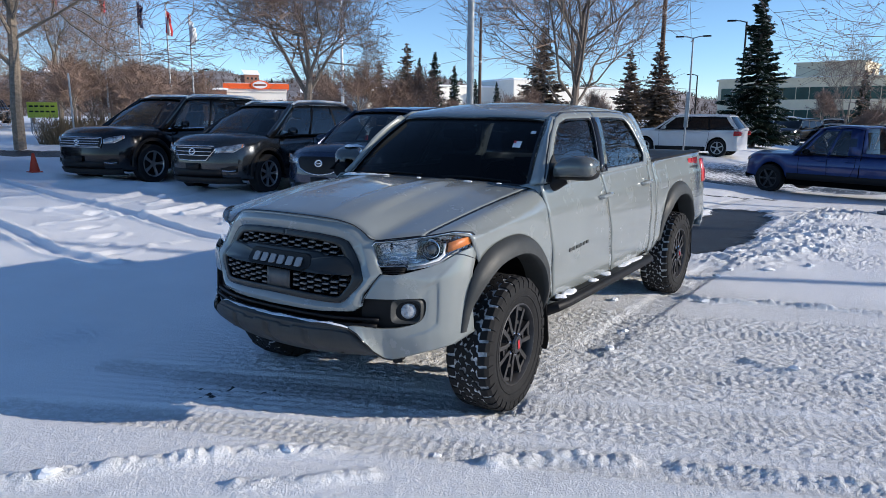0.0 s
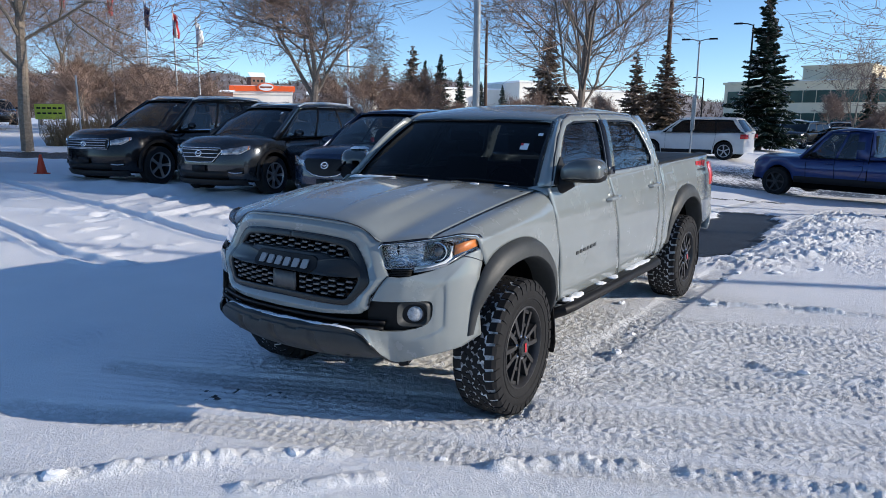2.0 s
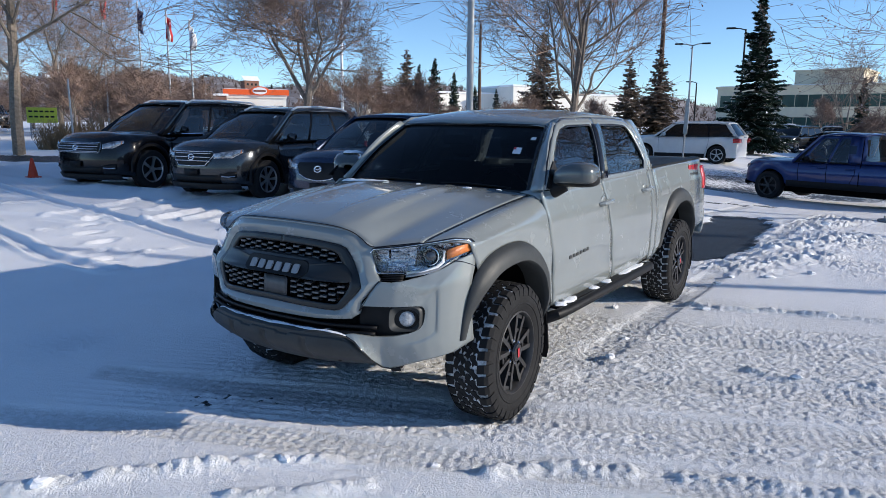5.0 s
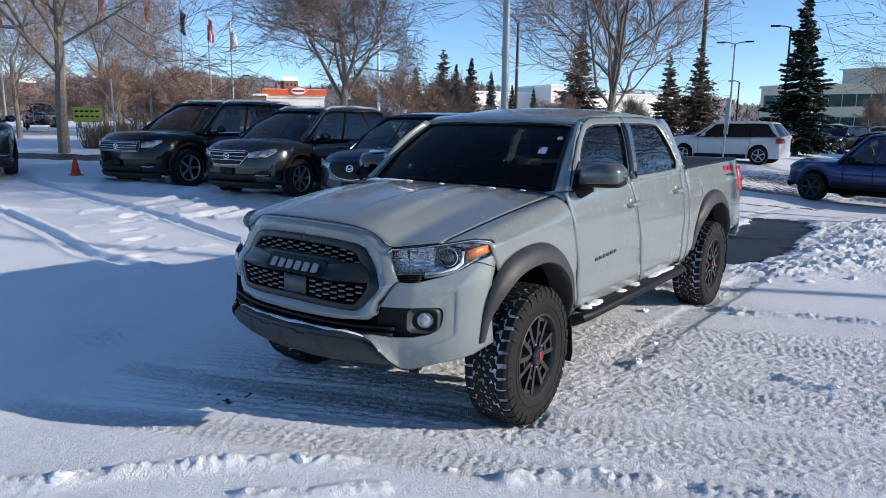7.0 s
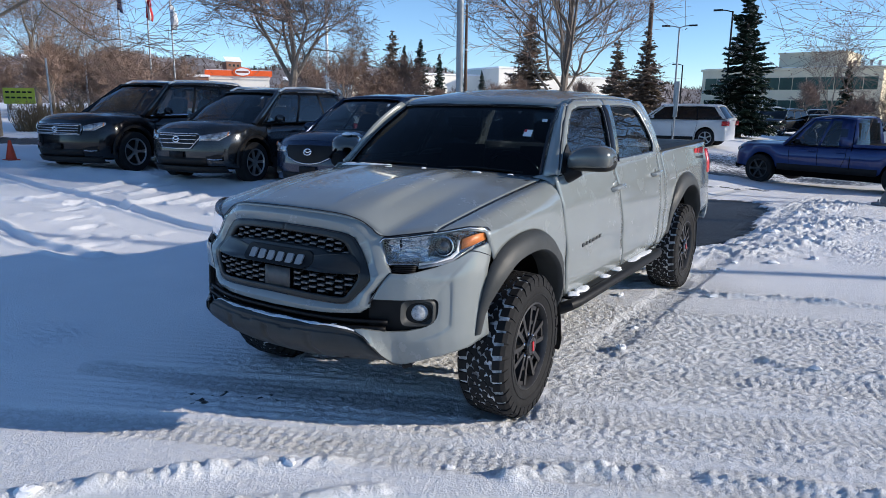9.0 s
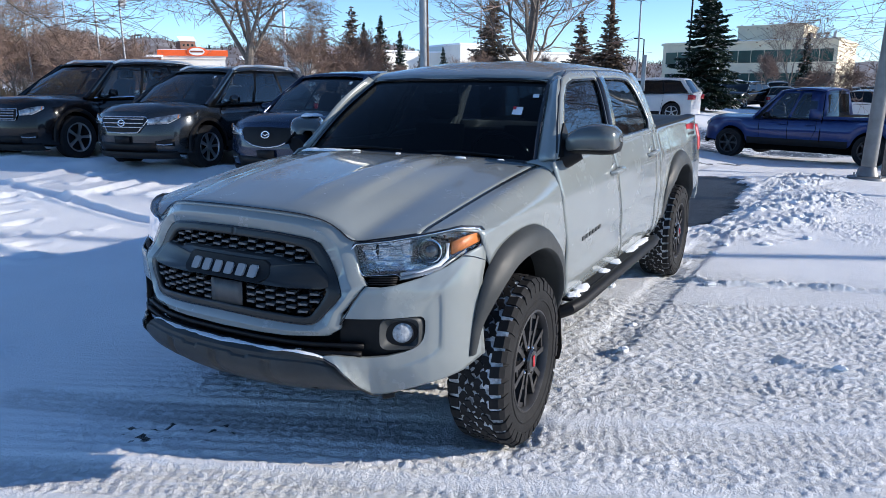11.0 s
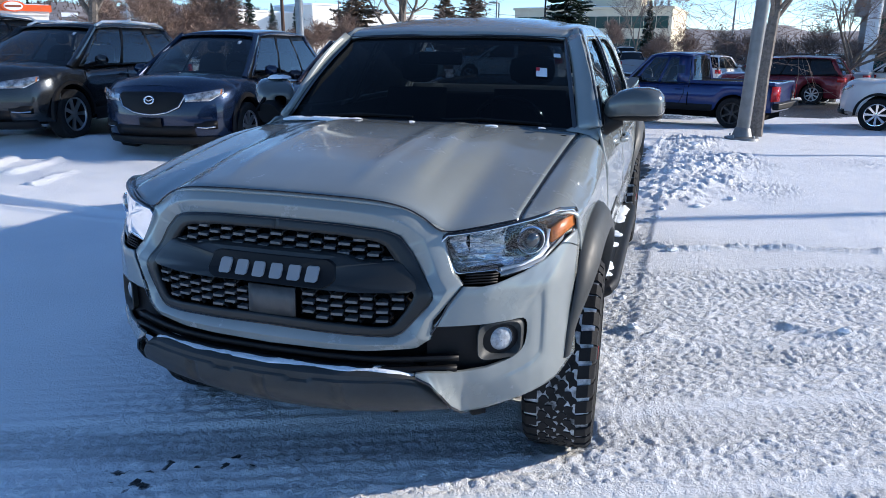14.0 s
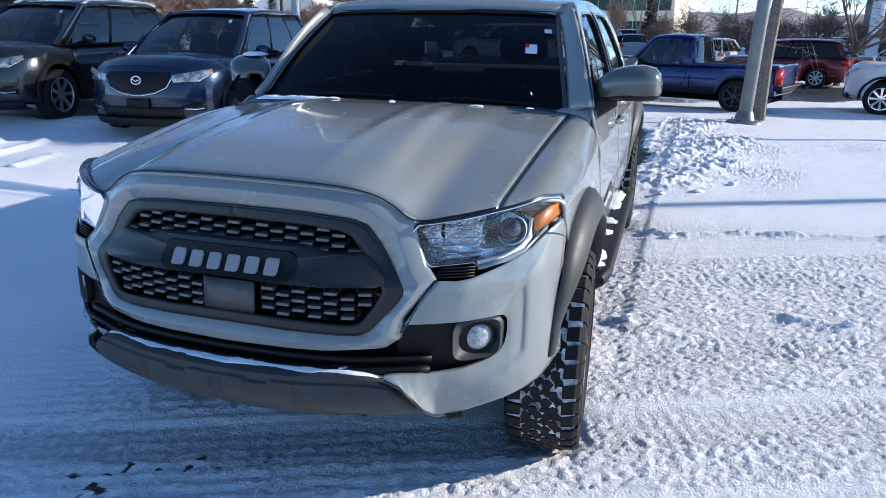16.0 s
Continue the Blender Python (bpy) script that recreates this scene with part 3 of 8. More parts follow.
def hood_row(v, n=40):
    f, r = resample(HOOD_F, n), resample(HOOD_R, n)
    row = []
    for k, (a, b) in enumerate(zip(f, r)):
        u = k / (n - 1)
        p = [lerp(b[j], a[j], v) for j in range(3)]
        bow = math.sin(math.pi * min(1, v) ** 0.9)
        p[2] += bow * (0.026 - 0.016 * sstep(0.35, 0.95, u)) + 0.017 * (1 - sstep(0.50, 0.565, u + 0.10 * (1 - v))) * sstep(1.0, 0.72, v) * sstep(0.0, 0.25, v) + 0.006 * math.exp(-((u - 0.28 - 0.05 * (1 - v)) / 0.035) ** 2) * sstep(1.0, 0.80, v)
        if v > 0.93:
            p[2] -= 0.012 * ((v - 0.93) / 0.07) ** 2
        row.append(tuple(float(c) for c in p))
    return row


g = Geo().grid([[(-x, y, z) for x, y, z in reversed(hood_row(v)[1:])] + hood_row(v) for v in np.linspace(0, 1, 34)])
hood = part("hood", g, PAINT, truck, "grey hood with thin frost and snow by the windscreen", solid=0.012)

front_line = resample(HOOD_F, 40)
part("hood_seam", Geo().tube([(-x, y - 0.003, z + 0.001) for x, y, z in reversed(front_line[1:])] + [(x, y - 0.003, z + 0.001) for x, y, z in front_line], 0.0030, 6), GLOSSBLACK, hood)
for s in (1, -1):
    part("hood_seam", Geo().tube([(s * (x + 0.003), y, z + 0.001) for x, y, z in [hood_row(v)[-1] for v in np.linspace(0.02, 1, 30)]], 0.0028, 6), GLOSSBLACK, hood)

for s, side in ((1, "left"), (-1, "right")):
    # front fender
    arch_o = resample(arch(0, 1.0, ARCH_OUT), 40)
    zb = lambda y: float(np.interp(y, [a[0] for a in arch_o], [a[1] for a in arch_o]))
    edge = [hood_row(v)[-1] for v in np.linspace(1, 0, 26)]
    rows = []
    for k, (hx, hy, hz) in enumerate(edge):
        t = k / 25
        yb = lerp(-0.335, 0.545, t)
        ytop = hy
        sec = [(hx + 0.006, ytop, hz - 0.004)]
        ym = lerp(ytop, yb, lerp(0.78, 0.35, min(1, t * 3)))
        zsh = lerp(1.035, 1.178, t ** 1.6)
        sec.append((lerp(hx, side_x(ym, zsh), 0.55), lerp(ytop, ym, 0.5), lerp(hz, zsh, 0.30) + lerp(0.012, 0.006, t)))
        sec.append((side_x(ym, zsh) - 0.012, ym, zsh))
        z0 = zb(yb) if yb < 0.51 else 0.50
        for q in (0.12, 0.3, 0.5, 0.7, 0.85, 1.0):
            z = lerp(zsh, z0, q)
            y = lerp(ym, yb if t < 0.9 else lerp(yb, 0.43 + (1.198 - z) * 0.235, (t - 0.9) * 10), q)
            sec.append((side_x(y, z), y, z))
        rows.append([(s * p[0], p[1], p[2]) for p in resample(sec, 22)])
    part("front_fender", Geo().grid(rows), PAINT, truck, solid=0.008)
    part("fender_flare", fender_flare(0.0, 1.0, s), PLASTIC, truck, "charcoal plastic wheel arch flare")
    part("fender_flare", fender_flare(3.27, 1.1, s), PLASTIC, truck, "charcoal plastic wheel arch flare")
    # The wells' shade is in the liners' near-black colour.
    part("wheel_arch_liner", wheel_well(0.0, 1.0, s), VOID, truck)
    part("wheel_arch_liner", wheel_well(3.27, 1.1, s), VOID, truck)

    # doors: lower skins
    door = part("front_door", side_patch([(0.592, 0.505), (1.0, 0.482), (1.615, 0.475)], [(0.425, 1.225), (0.9, 1.236), (1.375, 1.248)], 26, 22, s), PAINT, truck, solid=0.01)
    rdoor = part("rear_door", side_patch([(1.625, 0.475), (2.05, 0.478), (2.46, 0.53)], [(1.385, 1.248), (1.9, 1.257), (2.415, 1.265)], 26, 22, s), PAINT, truck, solid=0.01)
    part("cab_corner", side_patch([(2.468, 0.50), (2.615, 0.49)], [(2.425, 1.265), (2.52, 1.268)], 5, 22, s), PAINT, truck, solid=0.01)
    part("rocker_panel", side_patch([(0.56, 0.40), (2.62, 0.415)], [(0.595, 0.50), (2.63, 0.485)], 20, 4, s, -0.012), PAINT, truck, solid=0.01)

    # bed side
    back = resample(arch(3.27, 1.1, ARCH_OUT), 30)
    lower = [(2.625, 0.50)] + back + [(3.90, 0.60), (4.25, 0.64)]
    upper = [(lerp(2.53, 4.13, k / 33), lerp(1.262, 1.285, k / 33)) for k in range(34)]
    lo = resample(lower, 44, smooth=False)
    hi = resample(upper, 44)
    rows = []
    for (ya, za), (yb2, zb2) in zip(lo, hi):
        rows.append([(s * side_x(lerp(ya, yb2, t), lerp(za, zb2, t)), lerp(ya, yb2, t), lerp(za, zb2, t)) for t in [k / 18 for k in range(19)]])
    bed = part("bed_side", Geo().grid(rows), PAINT, truck, solid=0.012)
    rail = Geo()
    rail.grid([[(s * (side_x(y, 1.27) + 0.004), y, z - 0.012), (s * (side_x(y, 1.27) + 0.006), y, z + 0.018), (s * (side_x(y, 1.27) - 0.07), y, z + 0.026), (s * (side_x(y, 1.27) - 0.09), y, z - 0.02)] for y, z in upper])
    part("bed_rail", rail, BLACK, truck, "black bed rail cap")
    part("bed_inner_wall", Geo().box(min(s * 0.74, s * 0.77), max(s * 0.74, s * 0.77), 2.6, 4.2, 0.75, 1.25), BLACK, truck)
    fuel = side_patch([(2.72, 1.02), (2.95, 1.02)], [(2.68, 1.185), (2.91, 1.185)], 10, 8, s, 0.004)
    if s > 0:
        part("fuel_door", fuel, PAINT, truck, solid=0.006, bevel=0.003)
        fr = resample([(2.72, 1.02), (2.95, 1.02), (2.91, 1.185), (2.68, 1.185), (2.72, 1.02)], 60, smooth=False)
        part("fuel_door_seam", Geo().tube([(side_x(y, z) + 0.003, y, z) for y, z in fr], 0.0028, 5, cap=False), GLOSSBLACK, truck)
    # tail lamp
    tl = Geo().grid([[(s * (side_x(4.1, z) - dx), y, z) for z in np.linspace(0.985, 1.215, 8)] for y, dx in ((4.10, -0.004), (4.19, -0.008), (4.27, 0.004), (4.295, 0.06), (4.30, 0.16))])
    part("tail_lamp", tl, TAILRED, truck, "red tail lamp", solid=0.01)

    # upper cab: door frames with window openings
    up = lambda y, z: (s * upper_x(z), y, z)
    f_out = [(0.47, 1.235), (0.56, 1.31), (0.70, 1.455), (0.83, 1.555), (0.96, 1.625), (1.12, 1.658), (1.62, 1.668), (1.585, 1.60), (1.48, 1.40), (1.395, 1.235), (1.0, 1.232)]
    f_in = [(0.60, 1.272), (0.64, 1.33), (0.74, 1.44), (0.86, 1.535), (0.97, 1.59), (1.12, 1.618), (1.545, 1.625), (1.52, 1.58), (1.44, 1.40), (1.375, 1.262), (1.0, 1.262)]
    r_out = [(1.405, 1.235), (1.49, 1.40), (1.595, 1.60), (1.63, 1.668), (2.0, 1.668), (2.28, 1.655), (2.37, 1.60), (2.45, 1.40), (2.47, 1.30), (2.44, 1.245), (2.0, 1.238)]
    r_in = [(1.50, 1.265), (1.57, 1.40), (1.67, 1.58), (1.70, 1.625), (2.0, 1.628), (2.23, 1.618), (2.28, 1.585), (2.37, 1.40), (2.385, 1.335), (2.34, 1.275), (2.0, 1.268)]
    part("window_frame", ring(f_out, f_in, 60, 3, up), PAINT, door, solid=0.02)
    part("window_frame", ring(r_out, r_in, 60, 3, up), PAINT, rdoor, solid=0.02)
    for o, host in ((f_in, door), (r_in, rdoor)):
        c = np.mean(o, axis=0)
        inn = [(lerp(p[0], c[0], 0.035), lerp(p[1], c[1], 0.05)) for p in o]
        part("window_seal", ring(o, inn, 60, 2, lambda y, z: (s * (upper_x(z) + 0.004), y, z)), GLOSSBLACK, host, solid=0.012)
        g = Geo()
        pts = resample(o + [o[0]], 48, smooth=False)
        g.grid([[(s * (upper_x(lerp(c[1], p[1], t)) - 0.006 - (0.045 * max(0.0, (1.40 - lerp(c[0], p[0], t)) / 0.8) if host is door else 0.0)), lerp(c[0], p[0], t), lerp(c[1], p[1], t)) for p in pts] for t in (0.02, 0.5, 1.0)])
        part("window_glass", g, GLASS, host, "dark tinted window glass")
    bp = Geo().grid([[(s * (upper_x(z) + 0.013), lerp(a, b, (z - 1.25) / 0.38), z) for z in np.linspace(1.25, 1.63, 8)] for a, b in ((1.378, 1.545), (1.44, 1.62), (1.505, 1.70))])
    part("b_pillar_trim", bp, GLOSSBLACK, truck, solid=0.006)
    # rear quarter pillar
    cp = Geo().grid([[(s * upper_x(z), lerp(a, b, (z - 1.24) / 0.42), z) for z in np.linspace(1.24, 1.66, 10)] for a, b in ((2.46, 2.30), (2.50, 2.40), (2.53, 2.50))])
    part("c_pillar", cp, PAINT, truck, solid=0.02)
    # windscreen pillar
    wb, wt = Vector((0.775, 0.475, 1.205)), Vector((0.632, 1.0, 1.612))
    rows = []
    for t in np.linspace(0, 1, 12):
        w = wb.lerp(wt, t) + Vector((0.012, -0.02, 0.025)) * math.sin(math.pi * t)
        fo = resample([f_out[0], f_out[1], f_out[2], f_out[3], f_out[4]], 12)[int(round(t * 11))]
        d = Vector((upper_x(fo[1]), fo[0], fo[1]))
        midp = w.lerp(d, 0.55) + Vector((0.018, -0.022, 0.016))
        rows.append([(s * p[0], p[1], p[2]) for p in resample([tuple(w), tuple(midp), tuple(d)], 7)])
    part("a_pillar", Geo().grid(rows), PAINT, truck, solid=0.015)

    foot = [[(0.72, 0.452, 1.216), (0.78, 0.452, 1.210), (0.835, 0.440, 1.200), (0.873, 0.428, 1.178)], [(0.765, 0.492, 1.232), (0.80, 0.490, 1.232), (0.842, 0.482, 1.230), (0.876, 0.470, 1.222)], [(0.770, 0.530, 1.268), (0.80, 0.525, 1.268), (0.838, 0.520, 1.266), (0.868, 0.515, 1.262)]]
    part("pillar_foot", Geo().grid([[(s * x, y, z) for x, y, z in row] for row in foot]), PAINT, truck, solid=0.006)

    # handles
    for host, hy, hz in ((door, 1.385, 1.085), (rdoor, 2.30, 1.112)):
        hx = side_x(hy, hz)
        cup = Geo()
        cup.lathe([(s * (hx + 0.003), 0.001), (s * (hx + 0.005), 0.042), (s * (hx + 0.001), 0.048)], "x", 20, (0, hy - 0.02, hz))
        part("handle_recess", cup, PAINT, host)
        bar = Geo().tube([(s * (hx + a), hy + b, hz + c) for a, b, c in ((0.004, -0.11, -0.004), (0.030, -0.085, 0), (0.036, 0, 0.004), (0.030, 0.085, 0.006), (0.004, 0.11, 0.006))], [0.010, 0.016, 0.017, 0.016, 0.010], 10)
        part("door_handle", bar, PAINT, host, "grey door handle")

    # mirror
    SEC = ((0.862, 0.665, 1.292, 0.030, 0.026), (0.874, 0.660, 1.297, 0.070, 0.042), (0.900, 0.650, 1.306, 0.092, 0.056), (0.945, 0.643, 1.320, 0.098, 0.066), (1.00, 0.642, 1.327, 0.100, 0.072), (1.06, 0.645, 1.328, 0.098, 0.073), (1.105, 0.652, 1.324, 0.090, 0.066), (1.126, 0.662, 1.318, 0.068, 0.050), (1.134, 0.670, 1.315, 0.037, 0.028), (1.1365, 0.674, 1.314, 0.004, 0.004))

    def shell(a0, a1, n):
        rows = []
        for x, yc, zc, ry, rz in SEC:
            rows.append([(s * x, yc - ry * math.copysign(abs(math.cos(a)) ** 0.62, math.cos(a)), zc + rz * math.copysign(abs(math.sin(a)) ** 0.72, math.sin(a))) for a in np.linspace(radians(a0), radians(a1), n)])
        return Geo().grid(rows)
    mroot = part("door_mirror", shell(-32, 180, 22), MIRRORCAP, truck, "dark grey door mirror with a black foot", solid=0.004)
    part("mirror_foot", shell(180, 328, 16), BLACK, mroot, solid=0.004)
    part("mirror_glass", Geo().grid([[(s * x, y, z) for x in np.linspace(0.93, 1.09, 6)] for y, z in ((0.725, 1.275), (0.735, 1.375))]), CHROME, mroot, solid=0.006)
    part("mirror_arm", Geo().tube([(s * 0.845, 0.60, 1.225), (s * 0.885, 0.62, 1.245), (s * 0.94, 0.64, 1.268)], [0.062, 0.058, 0.045], 12), BLACK, mroot)
    if s < 0:
        hinge = Matrix.Translation((-0.93, 0.64, 0))
        shift = Matrix.Translation((0.085, 0, 0))
        mroot.matrix_basis = shift @ hinge @ Matrix.Rotation(radians(-58), 4, "Z") @ hinge.inverted()
    sail = [(s * upper_x(z) + s * 0.008, y, z) for y, z in ((0.50, 1.245), (0.60, 1.345), (0.690, 1.400), (0.705, 1.245))]
    part("mirror_sail", Geo().prism(sail, (s * 0.012, 0, 0)), BLACK, truck, bevel=0.004)

    # step bar
    bar = Geo().tube([(s * x, y, z) for x, y, z in ((0.89, 0.54, 0.43), (0.945, 0.57, 0.455), (0.965, 0.66, 0.463), (0.965, 1.4, 0.466), (0.965, 2.29, 0.472), (0.945, 2.40, 0.465), (0.89, 2.46, 0.44))], 0.034, 12)
    step = part("step_bar", bar, BLACK, truck, "black side step with packed snow on its treads")
    part("step_plate", Geo().box(min(s * 0.85, s * 0.95), max(s * 0.85, s * 0.95), 0.60, 2.38, 0.478, 0.496), BLACK, step, bevel=0.008)
    for k in range(22):
        y0 = 0.60 + k * 0.079
        part("tread_tooth", Geo().box(min(s * 0.85, s * 0.868), max(s * 0.85, s * 0.868), y0 + 0.04, y0 + 0.082, 0.496, 0.508), RUBBER, step)
    for yb in (0.75, 1.45, 2.15):
        part("step_bracket", Geo().tube([(s * 0.95, yb, 0.46), (s * 0.78, yb, 0.46)], 0.02, 8), BLACK, step)
    # mud flap
    for yc, zt in ((0.465, 0.50), (3.27 + 0.50, 0.56)):
        flap = Geo().prism([(s * 0.70, yc, zt), (s * 0.925, yc - 0.01, zt), (s * 0.93, yc + 0.02, 0.26), (s * 0.915, yc + 0.03, 0.195), (s * 0.73, yc + 0.03, 0.19), (s * 0.70, yc + 0.02, 0.25)], (0, 0.012, 0))
        part("mud_flap", flap, BLACK, truck, bevel=0.003)
    # model badge on the door: plain bright bars
    if s > 0:
        for k in range(6):
            y0 = 0.765 + k * 0.056
            z0 = 0.775 + k * 0.003
            hx = side_x(y0, z0 + 0.015)
            part("badge_bar", Geo().box(hx + 0.002, hx + 0.010, y0, y0 + 0.036, z0, z0 + 0.023), PLASTIC, door, "small dark badge bar", bevel=0.003)
    # decal on the bed side: red figure over a dark band
    for k, (y0, y1, z0, z1) in enumerate(((3.66, 3.76, 1.178, 1.240), (3.785, 3.86, 1.178, 1.240), (3.885, 3.99, 1.178, 1.240))):
        hx = side_x(3.7, 1.21) + 0.006
        part("decal", Geo().box(min(s * hx, s * (hx + 0.003)), max(s * hx, s * (hx + 0.003)), y0, y1, z0, z1), RED, bed, "red decal block")
    hx = side_x(3.7, 1.15) + 0.004
    part("decal", Geo().box(min(s * hx, s * (hx + 0.003)), max(s * hx, s * (hx + 0.003)), 3.70, 3.98, 1.128, 1.165), PLASTIC, bed, "dark grey decal band")

# roof
rows = []
for y, zc, ze, w in ((0.985, 1.622, 1.606, 0.628), (1.03, 1.645, 1.632, 0.640), (1.09, 1.668, 1.648, 0.652), (1.2, 1.696, 1.662, 0.660), (1.4, 1.722, 1.676, 0.664), (1.7, 1.735, 1.684, 0.664), (2.0, 1.733, 1.682, 0.662), (2.25, 1.722, 1.674, 0.656), (2.42, 1.700, 1.655, 0.645), (2.50, 1.665, 1.63, 0.635)):
    row = []
    for u in np.linspace(-1, 1, 33):
        drop = (zc - ze) * abs(u) ** 2.6
        groove = -0.010 * math.exp(-((abs(u) - 0.80) / 0.03) ** 2) if y > 1.1 else 0
        row.append((w * u, y - 0.05 * (1 - u * u) if y < 1.1 else y, zc - drop + groove))
    rows.append(row)
roof = part("roof", Geo().grid(rows), PAINT, truck, solid=0.015)
for s in (1, -1):
    g = Geo().grid([[(s * lerp(w * 0.995, upper_x(zt), t), y, lerp(z, zt, t) + 0.012 * math.sin(math.pi * t)) for t in np.linspace(0, 1, 6)] for y, z, w, zt in ((0.99, 1.604, 0.63, 1.628), (1.09, 1.646, 0.652, 1.655), (1.4, 1.674, 0.664, 1.664), (1.7, 1.682, 0.664, 1.668), (2.0, 1.680, 0.662, 1.666), (2.25, 1.672, 0.656, 1.656), (2.42, 1.654, 0.645, 1.63), (2.50, 1.63, 0.635, 1.60))])
    part("roof_rail", g, PAINT, roof, solid=0.012)
    part("drip_seam", Geo().tube([(s * (upper_x(z) + 0.004), y, z) for y, z in ((0.50, 1.262), (0.62, 1.395), (0.76, 1.515), (0.92, 1.612), (1.10, 1.662), (1.5, 1.672), (2.0, 1.674), (2.28, 1.662))], 0.006, 6), GLOSSBLACK, roof)
# windscreen and rear window
WB = [(0.0, 0.375, 1.228), (0.30, 0.39, 1.226), (0.55, 0.425, 1.22), (0.765, 0.475, 1.208)]
WT = [(0.0, 0.945, 1.618), (0.25, 0.95, 1.617), (0.46, 0.97, 1.612), (0.625, 0.998, 1.606)]
b_, t_ = resample(WB, 16), resample(WT, 16)
rows = []
for v in np.linspace(0, 1, 14):
    row = [tuple(lerp(p[k], q[k], v) + (0, -0.020, 0.020)[k] * math.sin(math.pi * v) for k in range(3)) for p, q in zip(b_, t_)]
    rows.append([(-x, y, z) for x, y, z in reversed(row[1:])] + row)
part("windscreen", Geo().grid(rows), SCREEN, truck, "dark windscreen with two small stickers", solid=0.0)
edge = [rows[i][0] for i in range(14)] + rows[-1] + [rows[i][-1] for i in reversed(range(14))] + list(reversed(rows[0]))
part("windscreen_seal", Geo().tube([(x, y - 0.004, z + 0.004) for x, y, z in edge], 0.011, 6), GLOSSBLACK, truck)
band = Geo().grid([[(x, y + 0.004, z - 0.004) for x, y, z in rows[i]] for i in (-2, -1)])
part("windscreen_band", band, BLACK, truck, "black shade band")
part("rear_window", Geo().grid([[(x, y, z) for x in np.linspace(-0.62, 0.62, 8)] for y, z in ((2.50, 1.30), (2.45, 1.60))]), REARGLASS, truck)
part("cab_back_panel", Geo().grid([[(x, y, z) for x in np.linspace(-0.87, 0.87, 8)] for y, z in ((2.58, 0.6), (2.53, 1.30))]), PAINT, truck, solid=0.01)
part("cab_back_header", Geo().grid([[(x, y, z) for x in np.linspace(-0.66, 0.66, 8)] for y, z in ((2.46, 1.58), (2.49, 1.66))]), PAINT, truck, solid=0.01)
cowl = Geo().box(-0.74, 0.74, 0.36, 0.52, 1.16, 1.205)
part("cowl_panel", cowl, BLACK, truck)
for a, b in (((-0.62, 0.435, 1.232), (0.02, 0.405, 1.255)), ((0.02, 0.405, 1.24), (0.66, 0.45, 1.24))):
    part("wiper", Geo().tube([a, Vector(a).lerp(Vector(b), 0.5) + Vector((0, -0.004, 0.014)), b], [0.007, 0.009, 0.006], 6), BLACK, truck)
def on_screen(u, v, off=0.004):
    """A point on the outside of the windscreen: u from the middle to its left edge, v from foot to top."""
    p, q = resample(WB, 41)[int(round(u * 40))], resample(WT, 41)[int(round(u * 40))]
    c = [lerp(p[k], q[k], v) + (0, -0.020, 0.020)[k] * math.sin(math.pi * v) for k in range(3)]
    return Vector((c[0], c[1] - off, c[2] + off))


for u0, u1, v0, v1 in ((0.775, 0.85, 0.50, 0.60), (0.90, 0.95, 0.74, 0.79)):
    st = part("sticker", Geo().poly([on_screen(u0, v0), on_screen(u1, v0), on_screen(u1, v1), on_screen(u0, v1)]), WHITEP, truck, "small white inspection sticker")
    if v0 < 0.6:
        part("sticker_print", Geo().poly([on_screen(u0, v0 + 0.06, 0.006), on_screen(u0 + 0.025, v0 + 0.06, 0.006), on_screen(u0 + 0.025, v1, 0.006), on_screen(u0, v1, 0.006)]), RED, st)

# inside: seats, dash, wheel
dash = Geo().grid([[(x, y, z) for x in np.linspace(-0.74, 0.74, 6)] for y, z in ((0.50, 1.17), (0.62, 1.19), (0.78, 1.16), (0.85, 1.05), (0.86, 0.8))])
part("dashboard", dash, SEAT, truck)
for sx in (-0.37, 0.37):
    seat = Geo()
    for y0, z0, z1, wd, th in ((1.32, 0.75, 1.33, 0.25, 0.13), ):
        seat.grid([[(sx + wd * math.cos(t) * (1 - 0.15 * k), y0 + 0.11 * k + th * 0.5 * math.sin(t), lerp(z0, z1, k)) for t in np.linspace(0, 2 * math.pi, 17)[:-1]] for k in np.linspace(0, 1, 6)], closed=True)
    seat.box(sx - 0.25, sx + 0.25, 0.95, 1.42, 0.68, 0.82)
    part("seat", seat, SEAT, truck)
    part("headrest", Geo().grid([[(sx + 0.13 * w * math.cos(t), 1.47 + 0.06 * w * math.sin(t), z) for t in np.linspace(0, 2 * math.pi, 17)[:-1]] for z, w in ((1.36, 0.5), (1.385, 0.95), (1.44, 1.05), (1.50, 0.95), (1.525, 0.4))], closed=True), SEAT, truck)
part("rear_bench", Geo().box(-0.66, 0.66, 2.02, 2.30, 0.65, 1.26), SEAT, truck, bevel=0.05)
wheel_c, wheel_m = Vector((0.37, 0.93, 1.16)), Matrix.Rotation(radians(-62), 4, "X")
part("steering_wheel", Geo().tube([wheel_c + wheel_m @ Vector((0.185 * math.cos(t), 0.185 * math.sin(t), 0)) for t in np.linspace(0, 2 * math.pi, 29)], 0.015, 8, cap=False), GLOSSBLACK, truck)
part("rear_view_mirror", Geo().box(-0.12, 0.12, 0.86, 0.885, 1.48, 1.545), BLACK, truck, bevel=0.01)
part("cab_floor", Geo().box(-0.80, 0.80, 0.45, 2.55, 0.52, 0.60), VOID, truck)
part("firewall", Geo().box(-0.74, 0.74, 0.40, 0.44, 0.5, 1.19), VOID, truck)
